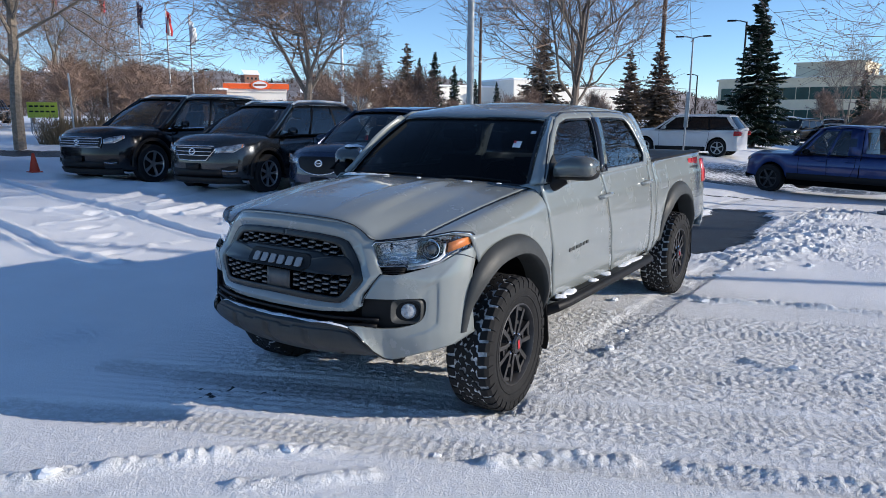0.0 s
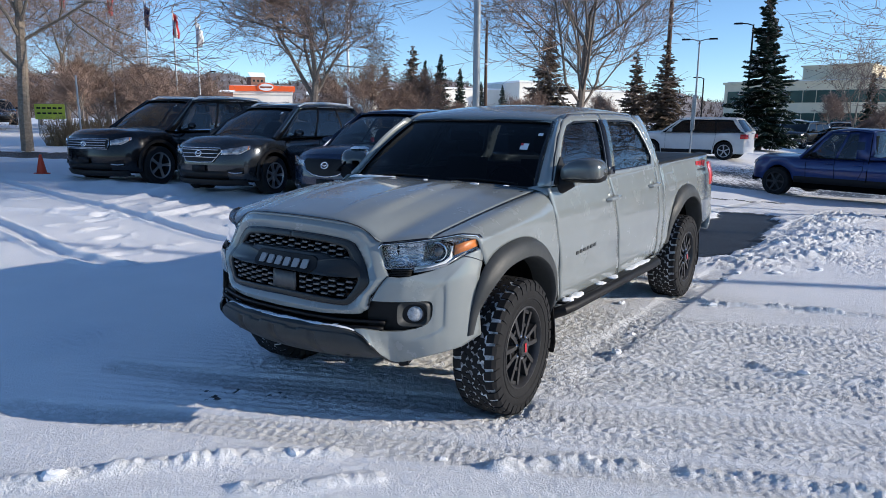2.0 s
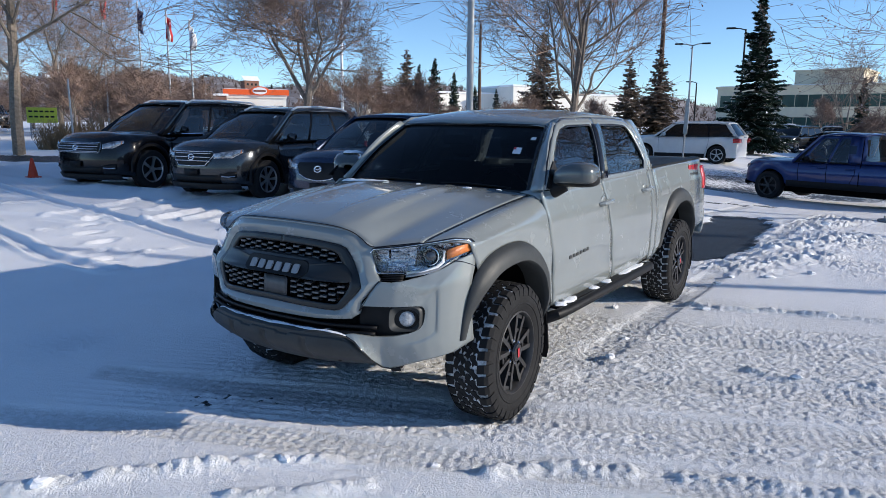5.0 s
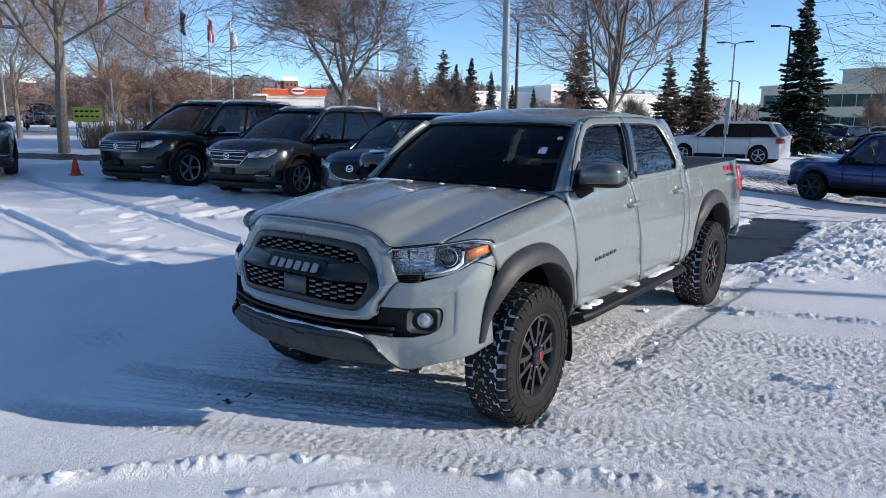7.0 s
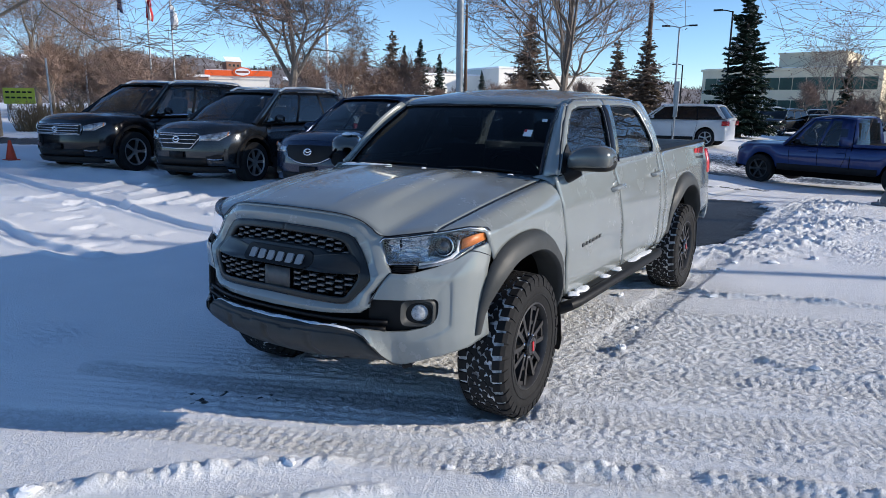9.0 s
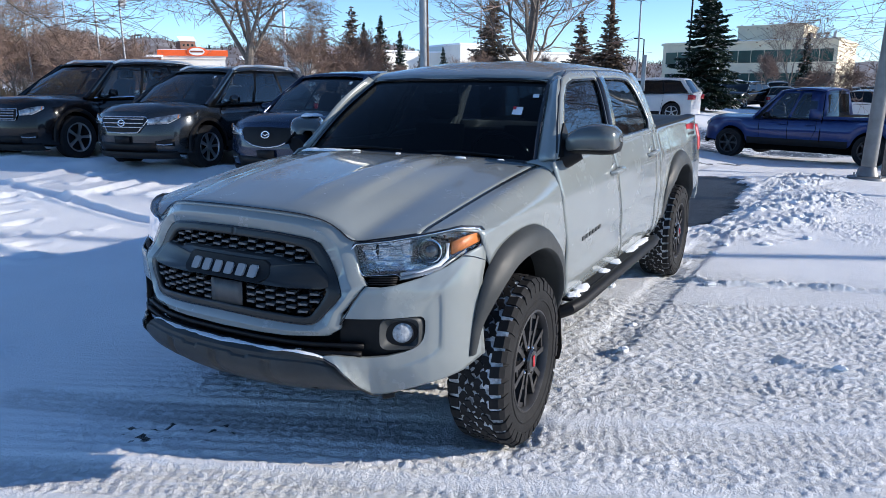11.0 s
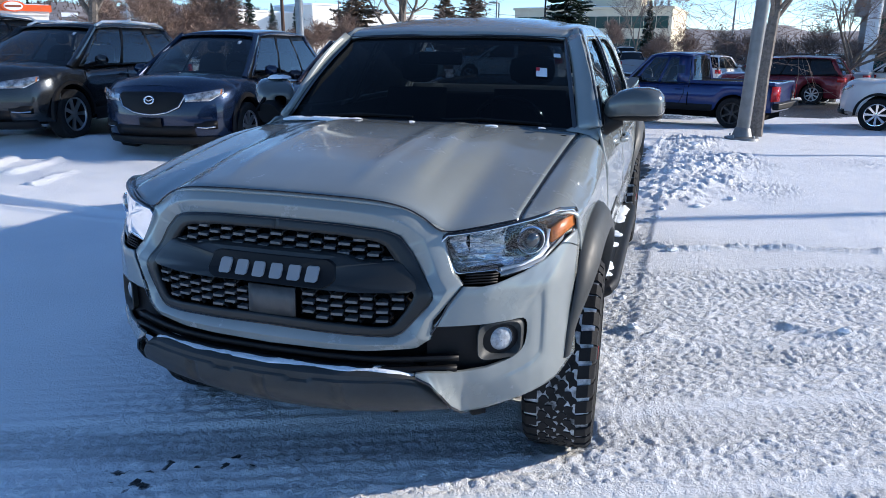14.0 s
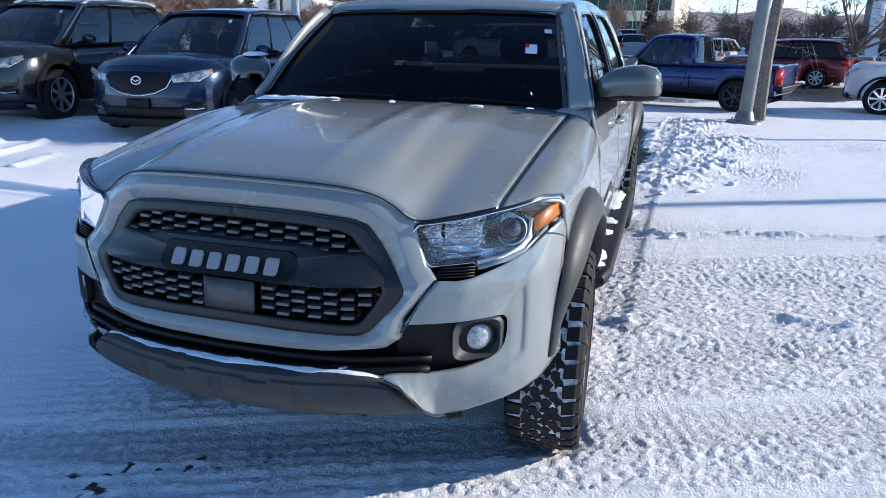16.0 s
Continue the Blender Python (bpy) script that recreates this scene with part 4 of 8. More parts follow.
for s in (1, -1):
    part("door_card", Geo().grid([[(s * 0.83, y, z) for z in (0.6, 1.23)] for y in (0.55, 2.45)]), SEAT, truck)

# bed, tailgate, rear bumper
part("bed_cover", Geo().grid([[(x, y, 1.268 + 0.012 * math.cos(x * 1.7)) for x in np.linspace(-0.80, 0.80, 10)] for y in (2.60, 3.0, 3.02, 3.4, 3.42, 3.9, 4.18)]), BLACK, truck, "black soft bed cover", solid=0.02)
part("tailgate", Geo().grid([[(x, y, z) for x in np.linspace(-0.78, 0.78, 10)] for y, z in ((4.25, 0.66), (4.285, 0.8), (4.29, 1.1), (4.26, 1.22), (4.20, 1.29))]), PAINT, truck, solid=0.02)
rb = Geo().grid([[(x, 4.36 - 0.10 * abs(x / 0.9) ** 4 - o, z) for x in np.linspace(-0.90, 0.90, 21)] for z, o in ((0.52, 0.08), (0.56, 0.0), (0.70, -0.02), (0.76, 0.0), (0.77, 0.12))])
part("rear_bumper", rb, PAINT, truck, solid=0.02)
part("chassis_rail", Geo().box(-0.52, -0.42, -0.55, 4.2, 0.42, 0.54), VOID, truck)
part("chassis_rail", Geo().box(0.42, 0.52, -0.55, 4.2, 0.42, 0.54), VOID, truck)
part("underbody", Geo().box(-0.72, 0.72, 0.5, 4.2, 0.52, 0.56), VOID, truck)
part("axle", Geo().tube([(-0.72, 3.30, 0.36), (-0.1, 3.30, 0.36), (0.1, 3.30, 0.37), (0.72, 3.30, 0.36)], [0.05, 0.06, 0.13, 0.05], 10), VOID, truck)
part("front_suspension", Geo().tube([(-0.70, 0.0, 0.34), (-0.2, 0.03, 0.38), (0.2, 0.03, 0.38), (0.70, 0.0, 0.34)], 0.045, 8), BLACK, truck)
part("engine_bay", Geo().box(-0.55, 0.55, -0.60, 0.40, 0.50, 1.02), VOID, truck)

# ---- the pickup's face ----
FRAME_OUT = [(0.0, 1.062), (0.22, 1.058), (0.36, 1.046), (0.405, 1.030), (0.445, 0.985), (0.52, 0.850), (0.523, 0.832), (0.51, 0.812), (0.44, 0.730), (0.41, 0.715), (0.30, 0.716), (0.0, 0.722)]


def mirrored(half):
    return half + [(-x, z) for x, z in reversed(half[1:-1])]


FRAME = mirrored(FRAME_OUT)
PAIRS = [((0.0, 1.146), (0.0, 1.062)), ((0.22, 1.141), (0.20, 1.0585)), ((0.34, 1.132), (0.32, 1.050)), ((0.42, 1.110), (0.375, 1.041)), ((0.475, 1.078), (0.405, 1.030)), ((0.532, 1.040), (0.425, 1.0075)), ((0.545, 0.985), (0.455, 0.967)), ((0.575, 0.905), (0.50, 0.886)), ((0.605, 0.872), (0.52, 0.850)), ((0.567, 0.820), (0.523, 0.832)), ((0.547, 0.793), (0.51, 0.812)), ((0.525, 0.765), (0.49, 0.788)), ((0.52, 0.705), (0.44, 0.730)), ((0.48, 0.678), (0.41, 0.715)), ((0.30, 0.664), (0.30, 0.716)), ((0.0, 0.660), (0.0, 0.722))]


def paired(pairs, k):
    out = []
    for (a0, b0), (a1, b1) in zip(pairs, pairs[1:]):
        out += [(tuple(lerp(p, q, i / k) for p, q in zip(a0, a1)), tuple(lerp(p, q, i / k) for p, q in zip(b0, b1))) for i in range(k)]
    return out + [pairs[-1]]


half = paired(PAIRS, 6)
loop = half + [((-p[0], p[1]), (-q[0], q[1])) for p, q in reversed(half[1:-1])]
SECTION = ((0.0, -0.016), (0.02, -0.006), (0.06, -0.001), (0.42, 0.0075), (0.46, 0.0085), (0.50, 0.0075), (0.93, -0.006), (0.97, -0.010), (1.0, -0.022))
g = Geo().grid([[fascia(lerp(p[0], q[0], t), lerp(p[1], q[1], t), o) for p, q in loop] for t, o in SECTION], closed=True)
part("grille_surround", g, PAINT, truck, solid=0.006)
grille = part("grille", ring(mirrored([(x * 1.0, z) for x, z in FRAME_OUT]), mirrored([(0.0, 1.028), (0.22, 1.024), (0.335, 1.012), (0.365, 1.0), (0.40, 0.955), (0.47, 0.845), (0.468, 0.835), (0.45, 0.80), (0.415, 0.752), (0.395, 0.742), (0.30, 0.745), (0.0, 0.752)]), 140, 3, lambda x, z: fascia(x, z, -0.010)), GRILLE_GREY, truck, "charcoal grille with a honeycomb mesh and bright lettering blocks", solid=0.018)
part("grille_edge", Geo().tube([fascia(x, z, -0.004) for x, z in resample([(p[0], p[1]) for p in FRAME] + [FRAME[0]], 120, smooth=False)], 0.0042, 6, cap=False), GLOSSBLACK, grille)
# Near-black sheet behind the mesh, its shade painted in.
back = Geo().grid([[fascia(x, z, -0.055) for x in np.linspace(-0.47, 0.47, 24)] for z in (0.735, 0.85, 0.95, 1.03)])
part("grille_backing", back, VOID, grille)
# centre bar with the badge plaque
bar = [(0.0, 0.858), (0.30, 0.852), (0.455, 0.856), (0.475, 0.862), (0.47, 0.90), (0.425, 0.948), (0.40, 0.958), (0.30, 0.955), (0.27, 0.962), (0.24, 0.972), (0.0, 0.974)]
bo = resample(mirrored(bar) + [mirrored(bar)[0]], 81, smooth=False)
g = Geo().grid([[fascia(lerp(0, x, t), lerp(0.908, z, t), o) for x, z in bo] for t, o in ((0.0, 0.018), (0.55, 0.018), (0.93, 0.014), (1.0, 0.004), (1.0, -0.04))])
part("centre_bar", g, GRILLE_GREY, grille)
pl = resample([(-0.225, 0.895), (-0.215, 0.945), (-0.19, 0.958), (0.205, 0.958), (0.232, 0.945), (0.24, 0.895), (0.225, 0.872), (0.20, 0.862), (-0.19, 0.862), (-0.215, 0.872), (-0.225, 0.895)], 61, smooth=False)
plaque = part("badge_plaque", Geo().grid([[fascia(lerp(0.01, x, t), lerp(0.91, z, t), o) for x, z in pl] for t, o in ((0.0, 0.0215), (0.96, 0.0215), (1.0, 0.010))]), BLACK, grille)
for k in range(6):
    x0 = -0.172 + k * 0.0615
    w = 0.046
    g = Geo()
    pts = [(x0 + 0.004, 0.886), (x0 + w - 0.004, 0.886), (x0 + w, 0.890), (x0 + w, 0.930), (x0 + w - 0.004, 0.934), (x0 + 0.004, 0.934), (x0, 0.930), (x0, 0.890)]
    part("badge_block", Geo().prism([fascia(lerp(x, x0 + w / 2, 0.22), z, 0.030) for x, z in pts], (0, 0.008, 0)), SATIN, grille, "plain bright block in place of lettering", bevel=0.002)
part("radar_cover", Geo().grid([[fascia(x, z, -0.010) for x in np.linspace(-0.068, 0.098, 8)] for z in (0.752, 0.80, 0.846)]), mat("worn_radar_panel", (0.045, 0.047, 0.05), rough=0.4, second=(0.085, 0.085, 0.085), vscale=14), grille, "plain grey radar panel with streaks", solid=0.008)


def in_mesh(x, z):
    a = abs(x)
    if 0.970 < z < 1.018:
        return a < 0.345 + (1.012 - z) * 0.9
    if 0.952 < z <= 0.970:
        return 0.27 < a < 0.385
    if 0.755 < z < 0.845:
        return a < 0.405 + (z - 0.755) * 0.6 and not (-0.075 < x < 0.105)
    return False


cell_w, cell_h = 0.094, 0.014
bar_mesh = None
web = Geo()
for r in range(20):
    z = 0.7610 + r * cell_h
    for c in range(-6, 7):
        x = c * cell_w + (cell_w / 2 if r % 2 else 0)
        if not in_mesh(x, z):
            continue
        p = fascia(x, z, -0.014)
        tilt = math.atan2(curve(PLAN, abs(x) + 0.01) - curve(PLAN, max(0, abs(x) - 0.01)), 0.02) * (1 if x > 0 else -1)
        if bar_mesh is None:
            bar_ob = part("grille_bar", Geo().box(-0.0185, 0.0185, -0.006, 0.03, -0.0042, 0.0042), SATIN, grille, bevel=0)
            bar_mesh = bar_ob.data
            bar_mesh.materials.clear()
            bar_mesh.materials.append(mat("grey_mesh_bar", (0.12, 0.122, 0.125), rough=0.45, vary=0.2))
        else:
            bar_ob = new("grille_bar", bar_mesh)
            bar_ob.parent = grille
        bar_ob.matrix_basis = Matrix.Translation(p) @ Matrix.Rotation(tilt, 4, "Z")
        for sx in (-1, 1):
            q0, q1 = fascia(x + sx * 0.0185, z, -0.018), fascia(x + sx * 0.0285, z + cell_h, -0.018)
            q2, q3 = (q1[0], q1[1] + 0.03, q1[2]), (q0[0], q0[1] + 0.03, q0[2])
            web.add([q0, q1, q2, q3], [(0, 1, 2, 3)])
            q1 = fascia(x + sx * 0.0285, z - cell_h, -0.018)
            q2 = (q1[0], q1[1] + 0.03, q1[2])
            web.add([q0, q1, q2, q3], [(0, 1, 2, 3)])
tagged(part("honeycomb_web", web, BLACK, grille, solid=0.004), kind="stuff")

# bumper
def face_patch(bottom, top, n, m, s, out=0.0):
    lo, hi = resample(bottom, n, smooth=False), resample(top, n, smooth=False)
    return Geo().grid([[(lambda p: (s * p[0], p[1], p[2]))(fascia(lerp(a[0], b[0], t), lerp(a[1], b[1], t), out)) for t in [k / m for k in range(m + 1)]] for a, b in zip(lo, hi)])


# corner of the bumper: top arm, outer column and lower arm round the fog lamp, (x, z, out) outside and inside
CORNER = [((0.608, 0.868, 0.0), (0.530, 0.746, 0.0)), ((0.66, 0.866, 0.004), (0.60, 0.746, 0.0)), ((0.70, 0.872, 0.006), (0.66, 0.746, 0.0)), ((0.77, 0.893, -0.014), (0.72, 0.748, 0.0)), ((0.83, 0.925, -0.018), (0.760, 0.748, -0.001)), ((0.872, 0.965, -0.014), (0.774, 0.744, -0.002)), ((0.902, 0.985, 0.0), (0.782, 0.735, -0.003)), ((0.905, 0.90, 0.006), (0.786, 0.722, -0.004)), ((0.905, 0.77, 0.006), (0.787, 0.704, -0.004)), ((0.909, 0.65, 0.006), (0.786, 0.68, -0.004)), ((0.912, 0.535, 0.006), (0.782, 0.657, -0.003)), ((0.875, 0.495, 0.004), (0.773, 0.638, -0.002)), ((0.83, 0.480, -0.004), (0.755, 0.622, 0.0)), ((0.775, 0.466, -0.010), (0.73, 0.611, 0.0)), ((0.70, 0.440, -0.034), (0.68, 0.600, 0.002)), ((0.620, 0.408, -0.062), (0.62, 0.597, 0.010)), ((0.596, 0.425, -0.030), (0.59, 0.601, 0.022)), ((0.582, 0.478, 0.022), (0.565, 0.606, 0.035)), ((0.566, 0.535, 0.050), (0.54, 0.612, 0.044)), ((0.538, 0.582, 0.058), (0.518, 0.615, 0.050)), ((0.497, 0.606, 0.055), (0.495, 0.614, 0.055))]
corner = paired(CORNER, 4)


def step_in(k, t):
    """The pressed field round the fog lamp sits a little deeper."""
    w = sstep(3.0, 5.0, k / 4) * sstep(14.5, 12.5, k / 4)
    return -0.010 * float(w) * (1 - float(sstep(0.30, 0.40, t)))


for s in (1, -1):
    fl = lambda p: (s * p[0], p[1], p[2])
    ts = [0, 0.015, 0.06, 0.12, 0.2, 0.28, 0.32, 0.36, 0.40, 0.46, 0.55, 0.65, 0.75, 0.85, 0.94, 1.0]
    rows = [[fl(fascia(lerp(q[0], p[0], t), lerp(q[1], p[1], t), lerp(q[2], p[2], t) + step_in(k, t) - (0.010 if t == 0 else 0))) for t in ts] for k, (p, q) in enumerate(corner)]
    bump = part("bumper_corner", Geo().grid(rows), PAINT, truck, solid=0.006)
    seam = [fl(fascia(p[0], p[1] - 0.002, p[2] + 0.002)) for p, q in corner[60:]]
    part("wing_seam", Geo().tube(seam, 0.0045, 6), GLOSSBLACK, bump)
    part("surround_seam", Geo().tube([fl(fascia(x, z, 0.001)) for x, z in resample([(0.607, 0.870), (0.570, 0.814), (0.540, 0.750), (0.524, 0.722)], 14, smooth=False)], 0.0032, 6), GLOSSBLACK, bump)
    part("lamp_seam", Geo().tube([fl(fascia(x, z, 0.009)) for x, z in resample([(0.862, 0.962), (0.885, 0.945), (0.908, 0.915)], 8)], 0.0025, 6), GLOSSBLACK, bump)
    ins = Geo().grid([[fl(fascia(x, z, -0.030 - 0.012 * float(sstep(0.66, 0.60, x)))) for z in np.linspace(0.530, 0.775, 10)] for x in np.linspace(0.50, 0.80, 14)])
    part("fog_lamp_panel", ins, BLACK, bump, "black panel round the fog lamp")
    sq = [(0.715 + 0.060 * math.copysign(abs(math.cos(a)) ** 0.45, math.cos(a)), 0.683 + 0.060 * math.copysign(abs(math.sin(a)) ** 0.45, math.sin(a))) for a in np.linspace(0, 2 * math.pi, 41)[:-1]]
    bowl = Geo().grid([[fl(fascia(lerp(0.712, x, w) if w > 0.8 else 0.712 + 0.0615 * w * math.cos(2 * math.pi * k / 40), lerp(0.679, z, w) if w > 0.8 else 0.679 + 0.0615 * w * math.sin(2 * math.pi * k / 40), o)) for k, (x, z) in enumerate(sq)] for w, o in ((1.06, -0.030), (1.04, -0.006), (0.98, -0.002), (0.90, -0.010), (0.76, -0.034), (0.74, -0.05))], closed=True)
    part("fog_lamp_bezel", bowl, PLASTIC, bump, "black fog lamp housing")
    fc = Vector(fascia(0.712, 0.679, -0.032))
    turn = Matrix.Translation((s * fc.x, fc.y, fc.z)) @ Matrix.Rotation(s * radians(32), 4, "Z")
    lamp = part("fog_lamp", Geo().lathe([(0.03, 0.001), (0.028, 0.022), (0.006, 0.040)], "y", 24).moved(turn), mat("fog_lamp_reflector", (0.72, 0.74, 0.77), rough=0.22, metal=0.7, bump=0.6, bscale=60, vary=0.2, vscale=30), bump, "round clear fog lamp")
    # Opaque mottled grey paints the brightness of the clear lens.
    part("fog_lens", Geo().lathe([(-0.014, 0.001), (-0.012, 0.02), (-0.006, 0.034), (0.004, 0.043)], "y", 24).moved(turn), mat("frosted_fog_lens", (0.34, 0.355, 0.375), rough=0.16, coat=1.0, vary=0.45, vscale=55, bump=0.3, bscale=90), bump)
    part("fog_rim", Geo().lathe([(0.014, 0.048), (0.002, 0.046), (0.004, 0.041), (0.012, 0.041)], "y", 24).moved(turn), GLOSSBLACK, bump)
    # slatted vent under the headlamp
    for k in range(4):
        z0 = 0.872 + 0.008 * k
        part("vent_slat", face_patch([(0.600 + 0.004 * k, z0), (0.70, z0 - 0.001)], [(0.600 + 0.004 * k, z0 + 0.004), (0.70, z0 + 0.004)], 5, 1, s, -0.008), BLACK, bump, solid=0.004)

# Near-black sheet that paints the shade inside the intake.
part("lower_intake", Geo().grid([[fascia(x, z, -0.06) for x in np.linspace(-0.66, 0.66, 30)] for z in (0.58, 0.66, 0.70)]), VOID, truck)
for z0, o in ((0.636, -0.012), (0.608, 0.006)):
    part("intake_slat", Geo().grid([[fascia(x, z, o) for x in np.linspace(-0.60, 0.60, 36)] for z in (z0 - 0.006, z0 + 0.010)]), BLACK, truck, solid=0.02)
# lower valance with four pressed fields
def dam(x, z):
    a = abs(x)
    groove = min(a, abs(a - 0.262))
    y = -0.965 + 0.10 * (a / 0.52) ** 2.4 + 0.045 * sstep(0.56, 0.44, z) + 0.05 * sstep(0.50, 0.43, z)
    y += 0.012 * (1 - sstep(0.010, 0.026, groove - 0.10 * max(0, z - 0.56))) * sstep(0.600, 0.580, z) * sstep(0.452, 0.475, z)
    y += 0.010 * sstep(0.596, 0.604, z + 0.012 * float(sstep(0.05, 0.03, abs(a - 0.135))))
    return (x, float(y), z)


def lip_z(x, z, w):
    """The top edge of the lip sits low and rounds off at its ends."""
    return z - 0.017 * float(sstep(0.50, 0.60, z)) - 0.026 * max(0.0, (abs(x) / w - 0.80) / 0.20) ** 2 * float(sstep(0.54, 0.62, z))


rows = []
for z, w in ((0.624, 0.480), (0.622, 0.492), (0.616, 0.503), (0.608, 0.512), (0.602, 0.518), (0.597, 0.522), (0.592, 0.524), (0.585, 0.528), (0.575, 0.532), (0.56, 0.537), (0.54, 0.545), (0.52, 0.555), (0.50, 0.566), (0.48, 0.580), (0.468, 0.592), (0.455, 0.598), (0.445, 0.600)):
    row = [dam(w * u, z - (0.0 if z > 0.48 else 0.012 * (1 - u * u))) for u in np.linspace(-1, 1, 141)]
    rows.append([(x, y + 0.05 * max(0.0, (abs(x) / w - 0.95) / 0.05) ** 2 + (0.03 if z > 0.623 else 0.008 if z > 0.62 else 0) + (0.012 if z < 0.45 else 0), lip_z(x, zz, w)) for x, y, zz in row])
rows.insert(0, [(x, y + 0.09, z + 0.004) for x, y, z in rows[0]])
rows.append([(x * 0.97, y + 0.10, z + 0.01) for x, y, z in rows[-1]])
valance = part("front_valance", Geo().grid(rows), PLASTIC, truck, "charcoal lower bumper lip with snow lying on it", solid=0.012)
part("skid_plate", Geo().grid([[(x, y, z) for x in np.linspace(-0.42, 0.42, 6)] for y, z in ((-0.84, 0.455), (-0.55, 0.40), (-0.2, 0.36))]), BLACK, truck, solid=0.01)
part("tow_hook", Geo().tube([(0.62, -0.60, 0.40), (0.63, -0.68, 0.405), (0.66, -0.66, 0.41)], 0.014, 8), BLACK, truck)
part("radiator_support", Geo().box(-0.60, 0.60, -0.66, -0.60, 0.45, 1.02), VOID, truck)

# headlamps
HL = [(0.522, 0.990), (0.545, 1.018), (0.66, 1.032), (0.78, 1.052), (0.845, 1.064), (0.884, 1.050), (0.898, 1.006), (0.882, 0.962), (0.822, 0.912), (0.770, 0.898), (0.712, 0.886), (0.690, 0.905), (0.580, 0.900)]


def lamp_face(x, z, out=0.0):
    y = np.interp(x, [0.50, 0.58, 0.66, 0.72, 0.78, 0.82, 0.85, 0.88, 0.91], [-0.735, -0.715, -0.672, -0.630, -0.575, -0.525, -0.460, -0.385, -0.295])
    return (x, float(y) - 0.008 + (0.25 if z > 0.95 else 0.55) * (z - 0.95) * (0.4 if x < 0.7 else 0.55) - out, z)


for s in (1, -1):
    fl = lambda p: (s * p[0], p[1], p[2])
    cx, cz = 0.71, 0.965
    rim = [(x, z) for x, z in HL]
    n = resample(rim + [rim[0]], 73, smooth=False)
    g = Geo().grid([[fl(lamp_face(lerp(cx, x, t), lerp(cz, z, t), o)) for x, z in n] for t, o in ((0.0, -0.055), (0.5, -0.055), (0.9, -0.045), (1.0, 0.0))])
    hl = part("headlamp", g, FROSTY, truck, "clear frosted headlamp with an amber end reflector")
    part("lamp_rim", ring(HL, [(lerp(x, cx, 0.022), lerp(z, cz, 0.035)) for x, z in HL], 72, 2, lambda x, z: fl(lamp_face(x, z, 0.004))), CHROME, hl, solid=0.008)
    part("lamp_seal", Geo().tube([fl(lamp_face(x, z, 0.0)) for x, z in resample([(lerp(x, cx, -0.012), lerp(z, cz, -0.02)) for x, z in HL + [HL[0]]], 73, smooth=False)], 0.0055, 6, cap=False), GLOSSBLACK, hl)
    part("lamp_cover", Geo().grid([[fl(lamp_face(lerp(cx, x, t), lerp(cz, z, t), o)) for x, z in n] for t, o in ((0.0, 0.012), (0.5, 0.010), (0.97, 0.004))]), LENS, hl)
    dark = resample([(0.715, 0.935), (0.72, 1.012), (0.775, 1.035), (0.815, 1.02), (0.812, 0.955), (0.79, 0.928), (0.715, 0.935)], 49, smooth=False)
    part("lamp_mask", Geo().grid([[fl(lamp_face(lerp(0.77, x, t), lerp(0.985, z, t), o)) for x, z in dark] for t, o in ((0.0, -0.03), (0.6, -0.03), (0.95, -0.022), (1.0, -0.034))]), GLOSSBLACK, hl)
    pc = Vector(lamp_face(0.775, 0.985, -0.012))
    turn = Matrix.Translation((s * pc.x, pc.y, pc.z)) @ Matrix.Rotation(s * radians(28), 4, "Z")
    part("projector_lens", Geo().lathe([(-0.022, 0.001), (-0.018, 0.016), (-0.008, 0.029), (0.006, 0.036)], "y", 24).moved(turn), mat("projector_glass", (0.03, 0.035, 0.04), rough=0.04, coat=1.0, spec=0.8), hl, "round projector lens")
    part("projector_ring", Geo().lathe([(0.02, 0.046), (-0.010, 0.046), (-0.012, 0.042), (-0.004, 0.036), (0.02, 0.036)], "y", 24).moved(turn), CHROME, hl)
    for k in range(4):
        z0 = 0.925 + 0.022 * k
        part("reflector_rib", Geo().grid([[fl(lamp_face(x, z, -0.028)) for z in (z0, z0 + 0.003)] for x in (0.562, 0.62, 0.69)]), CHROME, hl, solid=0.005)
    part("amber_reflector", Geo().grid([[fl(lamp_face(x, lerp(za, zb2, t), 0.002)) for t in (0, 0.5, 1)] for x, za, zb2 in ((0.832, 0.965, 1.012), (0.856, 0.978, 1.026), (0.884, 0.998, 1.034))]), AMBER, hl, solid=0.012)
    part("daytime_strip", Geo().tube([fl(lamp_face(x, z, -0.004)) for x, z in ((0.70, 0.903), (0.76, 0.912), (0.805, 0.930), (0.822, 0.955), (0.822, 1.01))], 0.0085, 8), WHITEP, hl, "white daytime light strip")
    part("lamp_lower_edge", Geo().grid([[fl(lamp_face(x, z + o, 0.010 - k * 0.004)) for k, o in ((0, 0.0), (1, 0.006), (2, 0.012))] for x, z in ((0.705, 0.886), (0.76, 0.896), (0.815, 0.915), (0.86, 0.962))]), mat("grey_lamp_edge", (0.30, 0.31, 0.32), rough=0.25, metal=0.4, vary=0.1), hl, solid=0.008)

